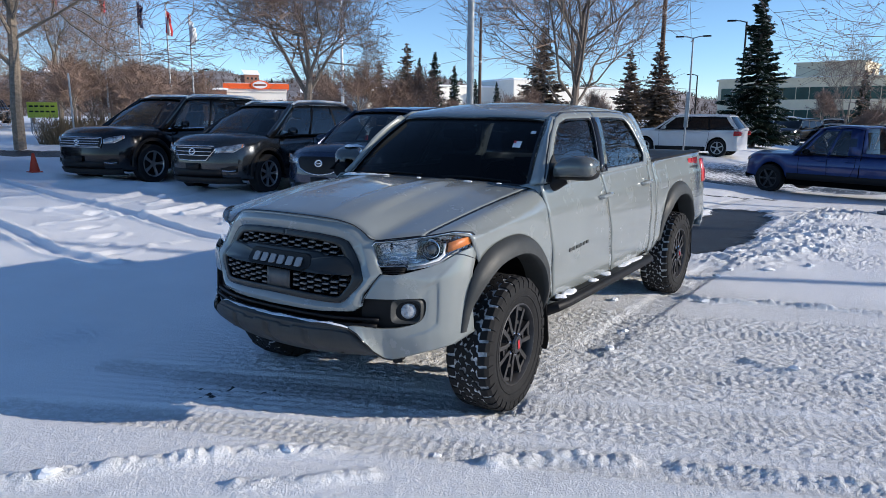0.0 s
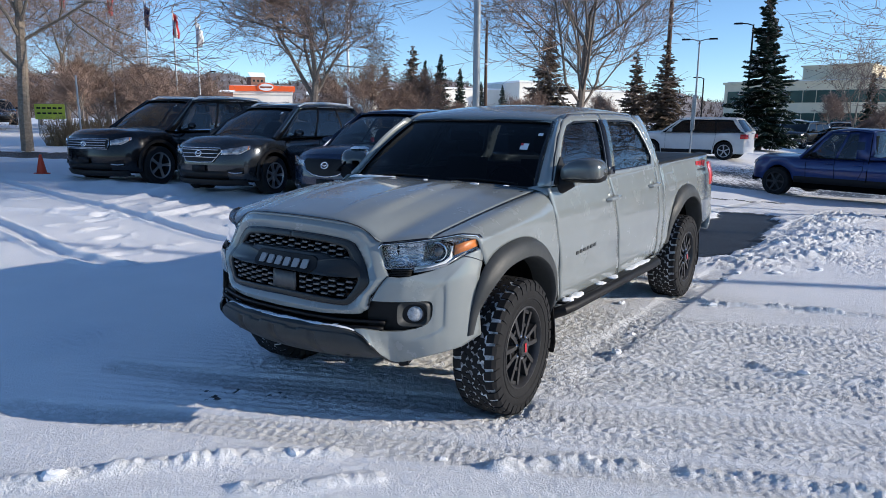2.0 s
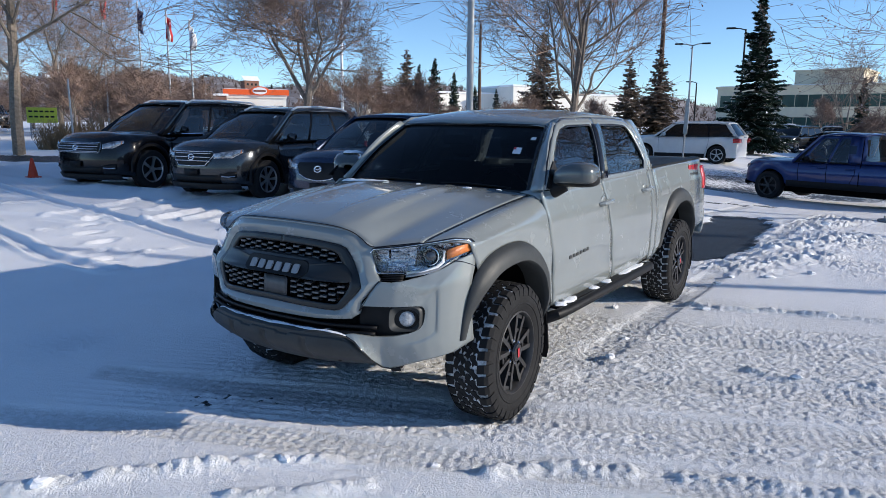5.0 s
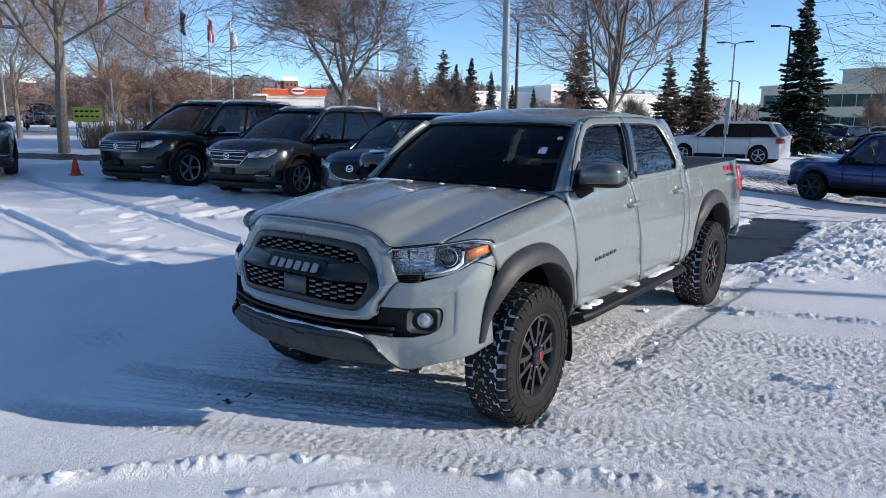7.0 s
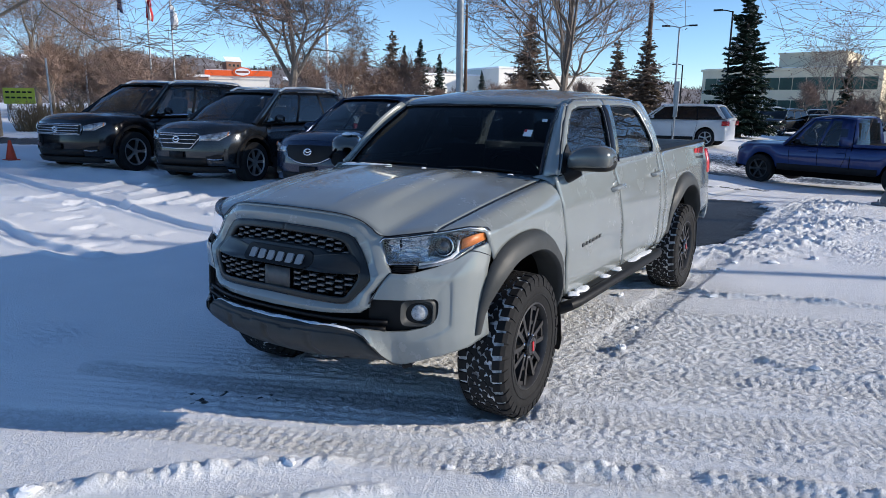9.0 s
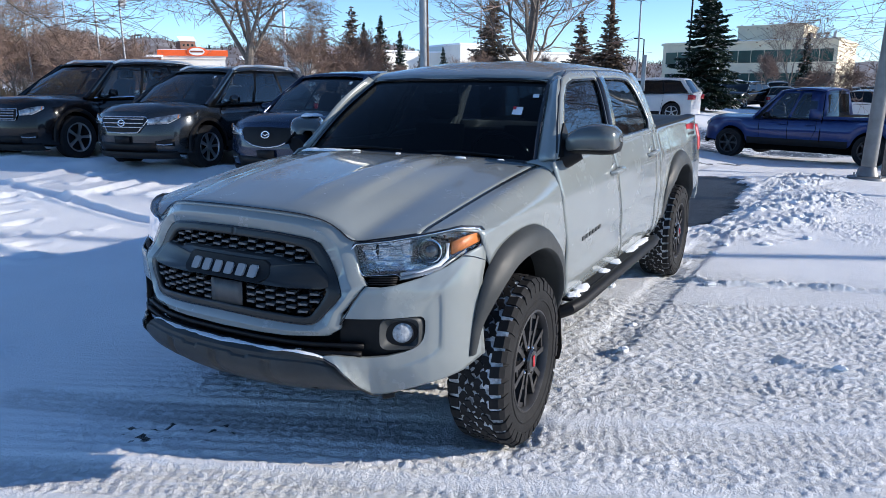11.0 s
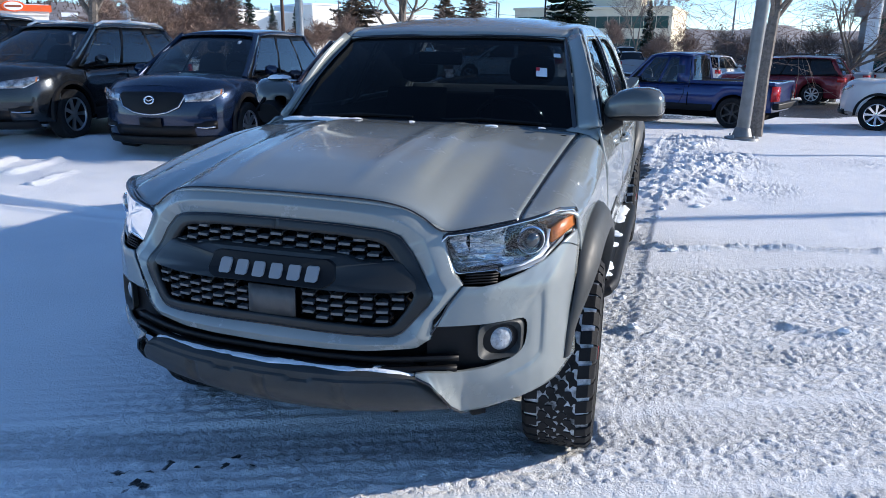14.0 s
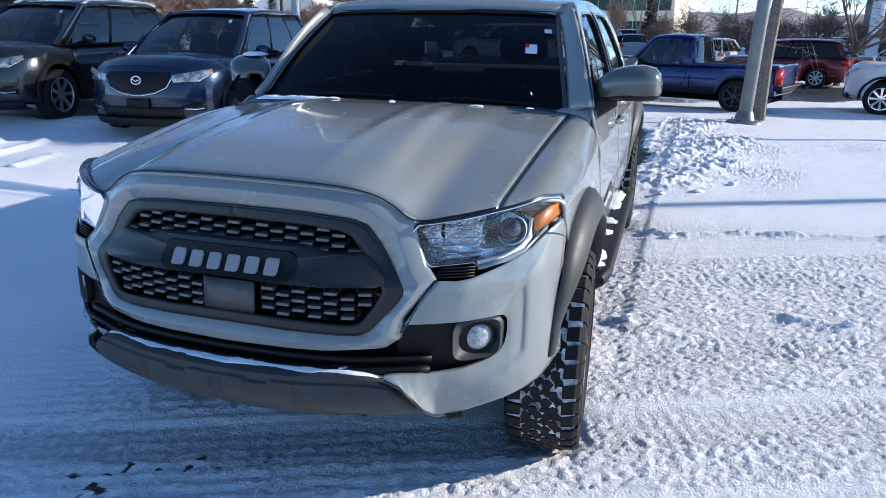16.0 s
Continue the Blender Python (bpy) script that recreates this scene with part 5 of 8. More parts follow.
# ---- wheels ----
def build_tyre_wheel():
    """A wheel round the origin, its face towards +x, in one thing with its parts."""
    w = new("wheel")
    R, W = 0.388, 0.132
    prof = [(-W * 0.86, 0.225), (-W * 0.99, 0.26), (-W, 0.31), (-W * 0.97, 0.350), (-W * 0.86, 0.374), (-W * 0.5, 0.380), (0, 0.381), (W * 0.5, 0.380), (W * 0.86, 0.374), (W * 0.97, 0.350), (W, 0.31), (W * 0.985, 0.27), (W * 0.96, 0.262), (W * 0.93, 0.245), (W * 0.86, 0.224)]
    tyre = part("tyre", Geo().lathe(prof, "x", 72), RUBBER, w, "chunky all-terrain tyre with snow in its tread")
    part("tread_base", Geo().lathe([(-W * 0.90, 0.373), (-W * 0.5, 0.3848), (0, 0.3858), (W * 0.5, 0.3848), (W * 0.90, 0.373)], "x", 72), TREAD_SNOW, w, "snow packed in the tread grooves")
    N = 36
    pts = [(0.071, R - 0.012), (0.071, R + 0.002), (0.112, R - 0.002), (0.130, R - 0.020), (0.1345, R - 0.060), (0.124, R - 0.065)]
    g = Geo()
    vs = [(x, y, -0.027 if x > 0.11 else -0.020) for x, y in pts] + [(x, y, 0.022 if x > 0.11 else 0.027) for x, y in pts]
    n = len(pts)
    g.add(vs, [tuple(range(n)), tuple(reversed(range(n, 2 * n)))] + [(i, (i + 1) % n, (i + 1) % n + n, i + n) for i in range(n)])
    shoulder = part("tread_block", g, RUBBER, w, smooth=False)
    zig = [(-0.0165, -0.028), (-0.004, -0.034), (0.0165, -0.024), (0.0110, -0.004), (0.0180, 0.010), (0.0150, 0.029), (0.0, 0.022), (-0.0150, 0.032), (-0.0110, 0.006), (-0.0185, -0.006)]
    centre = part("tread_block", Geo().prism([(x, -0.012, z) for x, z in zig], (0, 0.018, 0)), RUBBER, w, smooth=False)
    first = {shoulder: True, centre: True}

    def block(src, m):
        o = src
        if not first[src]:
            o = new("tread_block", src.data)
            o.parent = w
        first[src] = False
        o.matrix_basis = m
    for k in range(N):
        a = 2 * math.pi * k / N
        block(shoulder, Matrix.Rotation(a, 4, "X") @ Matrix.Translation((0, -0.003 * (k % 2), 0.004 * math.sin(k * 1.9))))
        block(shoulder, Matrix.Rotation(a + math.pi / N, 4, "X") @ Matrix.Rotation(math.pi, 4, "Y"))
        for c, cx in enumerate((-0.0515, -0.0172, 0.0172, 0.0515)):
            block(centre, Matrix.Rotation(a + (0.5 * (c % 2) + 0.06 * math.sin(k * 2.1 + c)) * 2 * math.pi / N, 4, "X") @ Matrix.Translation((cx, R - 0.004, 0)) @ Matrix.Rotation(radians(11 * math.sin(k * 2.4 + c * 1.7) + (22 if c % 2 else -22)), 4, "Y"))
    # raised ring and unreadable lettering on the sidewall
    part("sidewall_ring", Geo().lathe([(W * 0.985, 0.275), (W * 1.02, 0.279), (W * 1.02, 0.283), (W * 0.99, 0.287)], "x", 64), RUBBER, w)
    rim = part("rim", Geo().lathe([(W * 0.80, 0.238), (W * 0.92, 0.236), (W * 0.94, 0.228), (W * 0.86, 0.220), (W * 0.60, 0.212), (-W * 0.6, 0.205), (-W * 0.8, 0.235)], "x", 56), RIM, w, "matte graphite six-spoke alloy rim")
    part("rim_barrel", Geo().lathe([(-0.02, 0.0), (-0.02, 0.215)], "x", 40), RIMDARK, w)
    part("brake_disc", Geo().lathe([(0.0, 0.06), (0.0, 0.15), (-0.01, 0.15)], "x", 40), mat("brake_disc_steel", (0.16, 0.15, 0.15), rough=0.4, metal=0.8), w)
    xf = W * 0.86
    for k in range(6):
        rot = Matrix.Rotation(2 * math.pi * k / 6, 4, "X")
        sp = Geo()
        for sg in (1, -1):
            path = [(0.052, 0.010), (0.105, 0.014), (0.15, 0.023), (0.222, 0.036)]
            o = [(r, sg * (a + 0.004)) for r, a in path]
            i = [(r, sg * (a + (0.022 if r > 0.14 else 0.020) + 0.002)) for r, a in path]
            loop = o + list(reversed(i))
            front = [rot @ Vector((xf - 0.010 - 0.016 * (0.222 - r) / 0.17 * 0 + 0.0, r, a)) for r, a in loop]
            sp.prism(front, (-0.040, 0, 0))
        # bridge of the split spoke
        for r0, r1, a in ((0.118, 0.132, 0.026), (0.196, 0.212, 0.044)):
            sp.prism([rot @ Vector((xf - 0.016, r, b)) for r, b in ((r0, -a), (r1, -a), (r1, a), (r0, a))], (-0.028, 0, 0))
        part("spoke", sp, RIM, w, bevel=0.003)
        nut = Geo().lathe([(xf - 0.03, 0.010), (xf - 0.008, 0.010), (xf - 0.004, 0.006), (xf - 0.004, 0.0005)], "x", 6, (0, 0, 0))
        part("lug_nut", nut.moved(Matrix.Rotation(2 * math.pi * (k + 0.5) / 6, 4, "X") @ Matrix.Translation((0, 0.066, 0))), CHROME, w)
    part("hub_plate", Geo().lathe([(xf - 0.055, 0.088), (xf - 0.026, 0.084), (xf - 0.022, 0.05)], "x", 30), RIM, w)
    cap = part("centre_cap", Geo().lathe([(xf - 0.03, 0.058), (xf + 0.004, 0.057), (xf + 0.013, 0.048), (xf + 0.016, 0.001)], "x", 26), GLOSSBLACK, w, "black centre cap with a red mark")
    part("cap_mark", Geo().prism([(xf + 0.0165, a, b) for a, b in ((-0.010, -0.026), (0.010, -0.026), (0.012, 0.026), (-0.008, 0.026))], (0.002, 0, 0)), RED, w, "plain red mark")
    return w


def seat_wheel(w, m):
    w.parent = truck
    w.matrix_basis = m


base_wheel = build_tyre_wheel()
WZ = 0.362
turned = copy_thing(base_wheel, Matrix.Identity(4))
seat_wheel(base_wheel, pose(0.838, 0.018, WZ) @ Matrix.Rotation(radians(3), 4, "Z") @ Matrix.Rotation(radians(8), 4, "X"))
seat_wheel(turned, pose(0.822, 3.31, WZ) @ Matrix.Rotation(radians(31), 4, "X"))
for y, a, steer in ((0.0, 17, 3), (3.30, 44, 0)):
    c = copy_thing(base_wheel, Matrix.Identity(4))
    seat_wheel(c, pose(-0.805, y, WZ) @ Matrix.Rotation(radians(180 + steer), 4, "Z") @ Matrix.Rotation(radians(a), 4, "X"))

# the glasshouse stands a little narrower on the passenger's side
def settle_cab(ob):
    for v in ob.data.vertices:
        x, y, z = v.co
        if x < 0:
            in_cab = float(sstep(0.05, 0.50, y) * sstep(1.12, 1.24, z))
            x *= 1 - 0.115 * in_cab
            edge = -0.885 * lerp(0.775, 0.632, min(1.0, max(0.0, (z - 1.205) / 0.407)))
            if x < edge:
                x -= 0.70 * in_cab * float(sstep(1.7, 1.0, y)) * (x - edge)
            v.co.x = x


for ob in truck.children_recursive:
    if ob.type == "MESH" and not any(k in ob.name for k in ("mirror", "tyre", "tread", "rim", "spoke", "lug", "hub", "cap")):
        settle_cab(ob)

# ---- other vehicles ----
DARKGLASS = mat("car_window_dark", (0.008, 0.010, 0.011), rough=0.04, spec=0.5)
LAMPGLASS = mat("car_lamp_unit", (0.58, 0.60, 0.63), rough=0.10, metal=0.6, coat=1.0, second=(0.05, 0.052, 0.056), vscale=16, bump=0.3, bscale=50)
RAIL = mat("silver_roof_rail", (0.80, 0.80, 0.81), rough=0.35, metal=0.2, vary=0.05)
SATINBAR = mat("satin_chrome_bar", (0.66, 0.67, 0.69), rough=0.25, metal=0.9, vary=0.1)


def road_wheel(r=0.36, w=0.115, spokes=5, rim_mat=None, rim_r=0.68):
    """A passenger car wheel round the origin, face to +x."""
    ob = new("wheel")
    rim_mat = rim_mat or ALU
    R = r * rim_r
    tyre = part("tyre", Geo().lathe([(-w, R), (-w, r * 0.93), (-w * 0.8, r), (w * 0.8, r), (w, r * 0.93), (w * 0.98, R * 1.05), (w * 0.85, R)], "x", 36), RUBBER, ob)
    rim = part("rim", Geo().lathe([(w * 0.85, R), (w * 0.92, R * 0.97), (w * 0.4, R * 0.90), (-w * 0.2, R * 0.88), (-w * 0.2, 0.02)], "x", 36), RIMDARK, ob)
    for k in range(spokes):
        rot = Matrix.Rotation(2 * math.pi * k / spokes, 4, "X")
        g = Geo().prism([rot @ Vector((w * 0.80, a, b)) for a, b in ((0.03, -0.020), (R * 0.5, -R * 0.085), (R * 0.96, -R * 0.12), (R * 0.97, R * 0.12), (R * 0.5, R * 0.085), (0.03, 0.020))], (-0.03, 0, 0))
        part("spoke", g, rim_mat, ob)
    part("rim_lip", Geo().lathe([(w * 0.82, R * 0.90), (w * 0.93, R * 0.93), (w * 0.95, R * 1.0), (w * 0.86, R * 1.02)], "x", 36), rim_mat, ob)
    part("hub_cap", Geo().lathe([(w * 0.6, 0.06), (w * 0.84, 0.055), (w * 0.87, 0.001)], "x", 18), rim_mat, ob)
    return ob


def nose(y, x, w, k=0.40, reach=1.1):
    """Plan rounding of the car's ends."""
    return k * (abs(x) / w) ** 3.2 * max(0.0, 1 - y / reach) ** 1.5


def vehicle(name, label, category, m, L, W, H, wb, fa, belt, hood_z, paint, wind=(1.25, 1.85), roof_end=None, rear_base=None, rim_mat=None, spokes=5, tyre_r=0.36, grille="bars", trim=None, rails=False, detail=True, bed=None, arch_trim=None, face=None, dark=False, group=""):
    """A car that looks along -y, its bumper at y = 0. bed: (front, end) of a pickup's box."""
    car = root(name, m, label, category, group)
    trim = trim or BLACK
    w = W / 2
    ra = fa + wb
    roof_end = roof_end or L - 0.55
    rear_base = rear_base or L - 0.12
    sill = 0.25 if not bed else 0.42

    def zbot(y):
        z = sill + 0.10 * max(0.0, 1 - y / 0.5) * 0.4
        for c in (fa, ra):
            d = abs(y - c)
            r = tyre_r + 0.075
            if d < r:
                z = max(z, tyre_r + math.sqrt(r * r - d * d) * 0.97)
        return z

    def ztop(y):
        if y < wind[0]:
            t = y / wind[0]
            return lerp(hood_z - 0.03, belt + 0.02, t ** 0.7) - 0.10 * max(0.0, 1 - y / 0.30) ** 2
        return belt + 0.05 * (y - wind[0]) / L

    def lean(y, z):
        """The face leans back towards the hood and tucks in under the bumper."""
        a = max(0.0, 1 - y / 0.8)
        return a * (0.15 * max(0.0, (z - 0.56) / (hood_z - 0.56)) ** 2.2 + 0.09 * max(0.0, (0.40 - z) / 0.2))

    ys = sorted(set([0.0, 0.03, 0.08, 0.15, 0.25, 0.4] + list(np.linspace(fa - 0.5, fa + 0.5, 21)) + list(np.linspace(fa + 0.6, ra - 0.6, 8)) + list(np.linspace(ra - 0.5, ra + 0.5, 21)) + [L - 0.3, L - 0.12, L - 0.04, L]))
    ys = [y for y in ys if 0 <= y <= L]
    rows = []
    for y in ys:
        end = min(1.0, 0.86 + 0.14 * min(1, y / 0.35) ** 0.5, 0.88 + 0.12 * min(1, (L - y) / 0.3) ** 0.5)
        zb, zt = zbot(y), ztop(y)
        hw = w * end
        sh = lerp(zb, zt, 0.80)
        sec = [(hw * 0.955, zb), (hw * 0.985, lerp(zb, sh, 0.25)), (hw, lerp(zb, sh, 0.6)), (hw * 0.985, sh), (hw * 0.945, lerp(sh, zt, 0.45)), (hw * 0.85, lerp(sh, zt, 0.86)), (hw * 0.72, zt + 0.004), (hw * 0.62, zt + 0.008), (hw * 0.55, zt + 0.026), (hw * 0.30, zt + 0.040), (0.0, zt + 0.045)]
        half = [(x, y + nose(y, x, w) + lean(y, z) - nose(L - y, x, w, 0.2), z) for x, z in sec]
        rows.append(half + [(-x, yy, z) for x, yy, z in reversed(half[:-1])])
    g = Geo().grid(rows)
    front = rows[0][:len(rows[0]) // 2 + 1]
    g.grid([[(x * u, nose(0.0, x * u, w) + lean(0.0, z), z) for u in np.linspace(-1, 1, 21)] for x, yy, z in front[:-1]])
    g.poly(rows[-1])
    body = part("body", g, paint, car, solid=0.0)
    # Underbody and wheel arches carry painted shade: a near-black colour.
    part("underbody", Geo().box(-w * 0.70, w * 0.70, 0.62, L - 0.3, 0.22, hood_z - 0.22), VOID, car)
    for c in (fa, ra):
        for s in (1, -1):
            pts = [(c + (tyre_r + 0.075) * math.cos(t), tyre_r + (tyre_r + 0.075) * 0.97 * math.sin(t)) for t in np.linspace(0, math.pi, 15)]
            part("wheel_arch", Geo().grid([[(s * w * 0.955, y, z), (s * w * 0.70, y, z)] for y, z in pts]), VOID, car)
            if arch_trim:
                o = [(c + (tyre_r + 0.135) * math.cos(t), tyre_r + (tyre_r + 0.13) * math.sin(t)) for t in np.linspace(-0.1, math.pi + 0.1, 17)]
                i = [(c + (tyre_r + 0.065) * math.cos(t), tyre_r + (tyre_r + 0.065) * math.sin(t)) for t in np.linspace(-0.1, math.pi + 0.1, 17)]
                part("arch_trim", Geo().grid([[(s * (w * 0.985), a[0], a[1]), (s * (w * 1.012), lerp(a[0], b[0], 0.3), lerp(a[1], b[1], 0.3)), (s * (w * 1.012), b[0], b[1]), (s * w * 0.95, b[0], b[1])] for a, b in zip(o, i)]), arch_trim, car)
    # greenhouse
    bz = belt - 0.01
    gw, rw = w * 0.90, w * 0.655

    def gx(z):
        return lerp(gw, rw, max(0, min(1, (z - bz) / (H - 0.07 - bz))) ** 1.15)
    cab_end = bed[0] if bed else None
    r1 = (cab_end - 0.12) if bed else roof_end
    r0 = cab_end if bed else rear_base
    shell = []
    for k, (y, z) in enumerate([(wind[0], bz), (lerp(wind[0], wind[1], 0.5), lerp(bz, H, 0.52)), (wind[1], H - 0.09), (wind[1] + 0.15, H - 0.045), (lerp(wind[1], r1, 0.5), H - 0.03), (r1, H - 0.06), (lerp(r1, r0, 0.6), lerp(H, bz, 0.65)), (r0, bz)]):
        x = gx(min(z, H - 0.07))
        shell.append([(x * u, y + 0.10 * (1 - u * u) * (-1 if k < 3 else (1 if k > 4 else 0)), z - 0.03 * abs(u) ** 3 - 0.012) for u in np.linspace(-1, 1, 13)])
    pane_mat = CARGLASS if detail and not dark else DARKGLASS
    part("windscreen", Geo().grid(shell[:3]), pane_mat, car, "dark reflecting windscreen")
    # Headliner in near-black, the cabin's shade painted on.
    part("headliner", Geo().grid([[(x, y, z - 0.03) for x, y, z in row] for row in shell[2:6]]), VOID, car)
    part("rear_window", Geo().grid(shell[5:]), pane_mat, car, "dark rear window")
    if detail:
        # Added dark sheet over the closed body top, for the cabin's shade.
        part("parcel_floor", Geo().box(-gw * 0.93, gw * 0.93, wind[0] + 0.30, r0 - 0.10, bz - 0.05, bz + 0.035), SEAT, car)
        part("dashboard", Geo().grid([[(x, y, z - 0.02 * abs(x)) for x in np.linspace(-gw * 0.9, gw * 0.9, 9)] for y, z in ((wind[0] + 0.12, bz + 0.045), (wind[0] + 0.40, bz + 0.085), (wind[0] + 0.62, bz + 0.075), (wind[0] + 0.66, bz))]), SEAT, car)
        for k, ys_ in enumerate((wind[1] + 0.42, wind[1] + 1.32)):
            if k and (bed or ys_ > r0 - 0.5):
                continue
            for sx in (-0.38, 0.38):
                sb = part("seat", Geo().grid([[(sx + 0.23 * q * math.cos(t), ys_ + 0.14 * v + 0.06 * q * math.sin(t), lerp(bz, H - 0.36, v)) for t in np.linspace(0, 2 * math.pi, 17)[:-1]] for v, q in ((0, 1.0), (0.5, 1.0), (0.85, 0.9), (1.0, 0.55))], closed=True), SEAT, car)
                part("headrest", Geo().grid([[(sx + 0.12 * q * math.cos(t), ys_ + 0.17 + 0.05 * q * math.sin(t), H - 0.36 + v) for t in np.linspace(0, 2 * math.pi, 13)[:-1]] for v, q in ((0.02, 0.4), (0.05, 0.95), (0.12, 1.0), (0.18, 0.85), (0.20, 0.3))], closed=True), SEAT, sb)
        sw, swm = Vector((0.38, wind[0] + 0.78, bz + 0.06)), Matrix.Rotation(radians(-65), 4, "X")
        part("steering_wheel", Geo().tube([sw + swm @ Vector((0.18 * math.cos(t), 0.18 * math.sin(t), 0)) for t in np.linspace(0, 2 * math.pi, 21)], 0.016, 6, cap=False), BLACK, car)
        part("inside_mirror", Geo().box(-0.11, 0.11, wind[1] - 0.02, wind[1] + 0.01, H - 0.25, H - 0.19), BLACK, car, bevel=0.01)
        part("windscreen_sticker", Geo().poly([(0.42, lerp(wind[0], wind[1], t) - 0.075, lerp(bz, H - 0.09, t) - 0.010) for t in (0.80,)] + [(0.47, lerp(wind[0], wind[1], 0.80) - 0.070, lerp(bz, H - 0.09, 0.80) - 0.011), (0.47, lerp(wind[0], wind[1], 0.88) - 0.066, lerp(bz, H - 0.09, 0.88) - 0.011), (0.42, lerp(wind[0], wind[1], 0.88) - 0.070, lerp(bz, H - 0.09, 0.88) - 0.010)]), WHITEP, car) if not bed else None
    for s in (1, -1):
        low = [(y, bz) for y in np.linspace(wind[0], r0, 9)]
        high = resample([(wind[0], bz), (wind[1], H - 0.10), (lerp(wind[1], r1, 0.5), H - 0.06), (r1, H - 0.09), (r0, bz)], 9, smooth=False)
        # side glass, pane by pane
        cuts = np.linspace(wind[0] + 0.26, r0 - 0.12, 3 if bed else 4)
        top_y = lambda t: lerp(wind[1] + 0.10, r1 - 0.08, t)
        nn = len(cuts) - 1
        for k in range(nn):
            a0, a1 = cuts[k] + 0.03, cuts[k + 1] - 0.03
            b0, b1 = top_y(k / nn) + 0.03, top_y((k + 1) / nn) - 0.03
            zt = H - 0.13 - (0.03 if k == nn - 1 and not bed else 0)
            part("side_window", Geo().grid([[(s * (gx(z) + 0.006), y, z) for y, z in ((a0, bz + 0.035), (a1, bz + 0.035 + (0.05 if k == nn - 1 and not bed else 0)))], [(s * (gx(lerp(bz, zt, 0.5)) + 0.008), lerp(a0, b0, 0.5), lerp(bz + 0.03, zt, 0.5)), (s * (gx(lerp(bz, zt, 0.5)) + 0.008), lerp(a1, b1, 0.5), lerp(bz + 0.03, zt, 0.5))], [(s * (gx(zt) + 0.006), b0, zt), (s * (gx(zt) + 0.006), b1, zt)]]), pane_mat, car, "dark side window")
        for k in range(nn + 1):
            yb, yt = cuts[k], top_y(k / nn)
            th = 0.035 if 0 < k < nn else 0.05
            if k == nn:
                yb, yt, th = (r0 - 0.05, r1 - 0.02, 0.09) if not bed else (r0 - 0.17, r1 - 0.13, 0.16)
            part("pillar", Geo().grid([[(s * (gx(z) + 0.004), lerp(yb, yt, t) + d, z) for d in (-th, th)] for t, z in [(q, lerp(bz, H - 0.10, q)) for q in (0, 0.35, 0.7, 1)]]), paint if (k in (0, nn) or bed) else BLACK, car, solid=0.01)
        part("a_pillar", Geo().tube([(s * (gx(lerp(bz, H - 0.09, t)) - 0.01), lerp(wind[0] + 0.02, wind[1] + 0.03, t), lerp(bz, H - 0.095, t)) for t in (0, 0.3, 0.6, 0.85, 1)], 0.042, 8), paint, car)
        yf, yt = cuts[0], top_y(0)
        part("quarter_panel", Geo().grid([[(s * (gx(z) - 0.004), y, z) for y in (lerp(wind[0] + 0.03, wind[1] + 0.02, q), lerp(yf, yt, q))] for q, z in [(q, lerp(bz, H - 0.10, q)) for q in (0, 0.35, 0.7, 1)]]), BLACK, car, solid=0.006)
        part("window_header", Geo().grid([[(s * (gx(z) - 0.002), y, z) for y in np.linspace(wind[1] + 0.02, r1 + 0.02, 6)] for z in (H - 0.17, H - 0.13, H - 0.075)]), paint if bed else BLACK, car, solid=0.006)
        part("window_sill", Geo().tube([(s * (gx(bz) + 0.012), y, bz + 0.012 + 0.03 * (y - wind[0]) / L) for y in np.linspace(wind[0] + 0.2, r0 - 0.05, 7)], 0.010, 6), CHROME if face in ("suv_chrome",) else trim, car)
        if rails:
            part("roof_rail", Geo().tube([(s * (rw - 0.02), y, z) for y, z in ((wind[1] + 0.12, H - 0.06), (wind[1] + 0.30, H + 0.0), (lerp(wind[1], r1, 0.5), H + 0.022), (r1 - 0.15, H - 0.005), (r1 + 0.02, H - 0.06))], 0.022, 8), RAIL, car, "silver roof rail")
        mb = wind[0] + 0.50
        mir = part("door_mirror", Geo().grid([[(s * (w + 0.02 + 0.19 * u), mb + 0.07 * math.cos(t) * q - 0.03 * u, belt + 0.09 + 0.075 * math.sin(t) * q) for t in np.linspace(0, 2 * math.pi, 13)[:-1]] for u, q in ((0, 0.7), (0.3, 1.0), (0.8, 0.95), (1.0, 0.5))], closed=True), paint if not bed else trim, car)
        part("mirror_foot", Geo().tube([(s * (w * 0.88), mb + 0.02, belt + 0.01), (s * (w + 0.05), mb, belt + 0.06)], 0.03, 8), BLACK, mir)
        if detail:
            hzz = belt - 0.13
            for k in range(nn):
                y0 = cuts[k + 1] - 0.12 if k < 2 else None
                if y0 and y0 < ra:
                    part("door_handle", Geo().tube([(s * (w + 0.004), y0 - 0.10, hzz), (s * (w + 0.030), y0 - 0.06, hzz), (s * (w + 0.030), y0 + 0.06, hzz), (s * (w + 0.004), y0 + 0.10, hzz)], 0.013, 6), paint, car)
            for k in range(min(nn + 1, 3)):
                y0 = cuts[k] + (0.02 if k else -0.02)
                part("door_seam", Geo().tube([(s * w * 0.985, y0, belt - 0.03), (s * (w + 0.001), y0, belt - 0.25), (s * (w - 0.001), y0 + (0.02 if k < 2 else -0.1), sill + 0.14)], 0.005, 5), VOID, car)
        part("sill_trim", Geo().grid([[(s * (w * 0.97 + o), y, z) for o, z in ((0.0, sill + 0.17), (0.022, sill + 0.13), (0.022, sill + 0.02), (0, sill - 0.03))] for y in np.linspace(fa + tyre_r + 0.12, ra - tyre_r - 0.12, 6)]), trim, car)
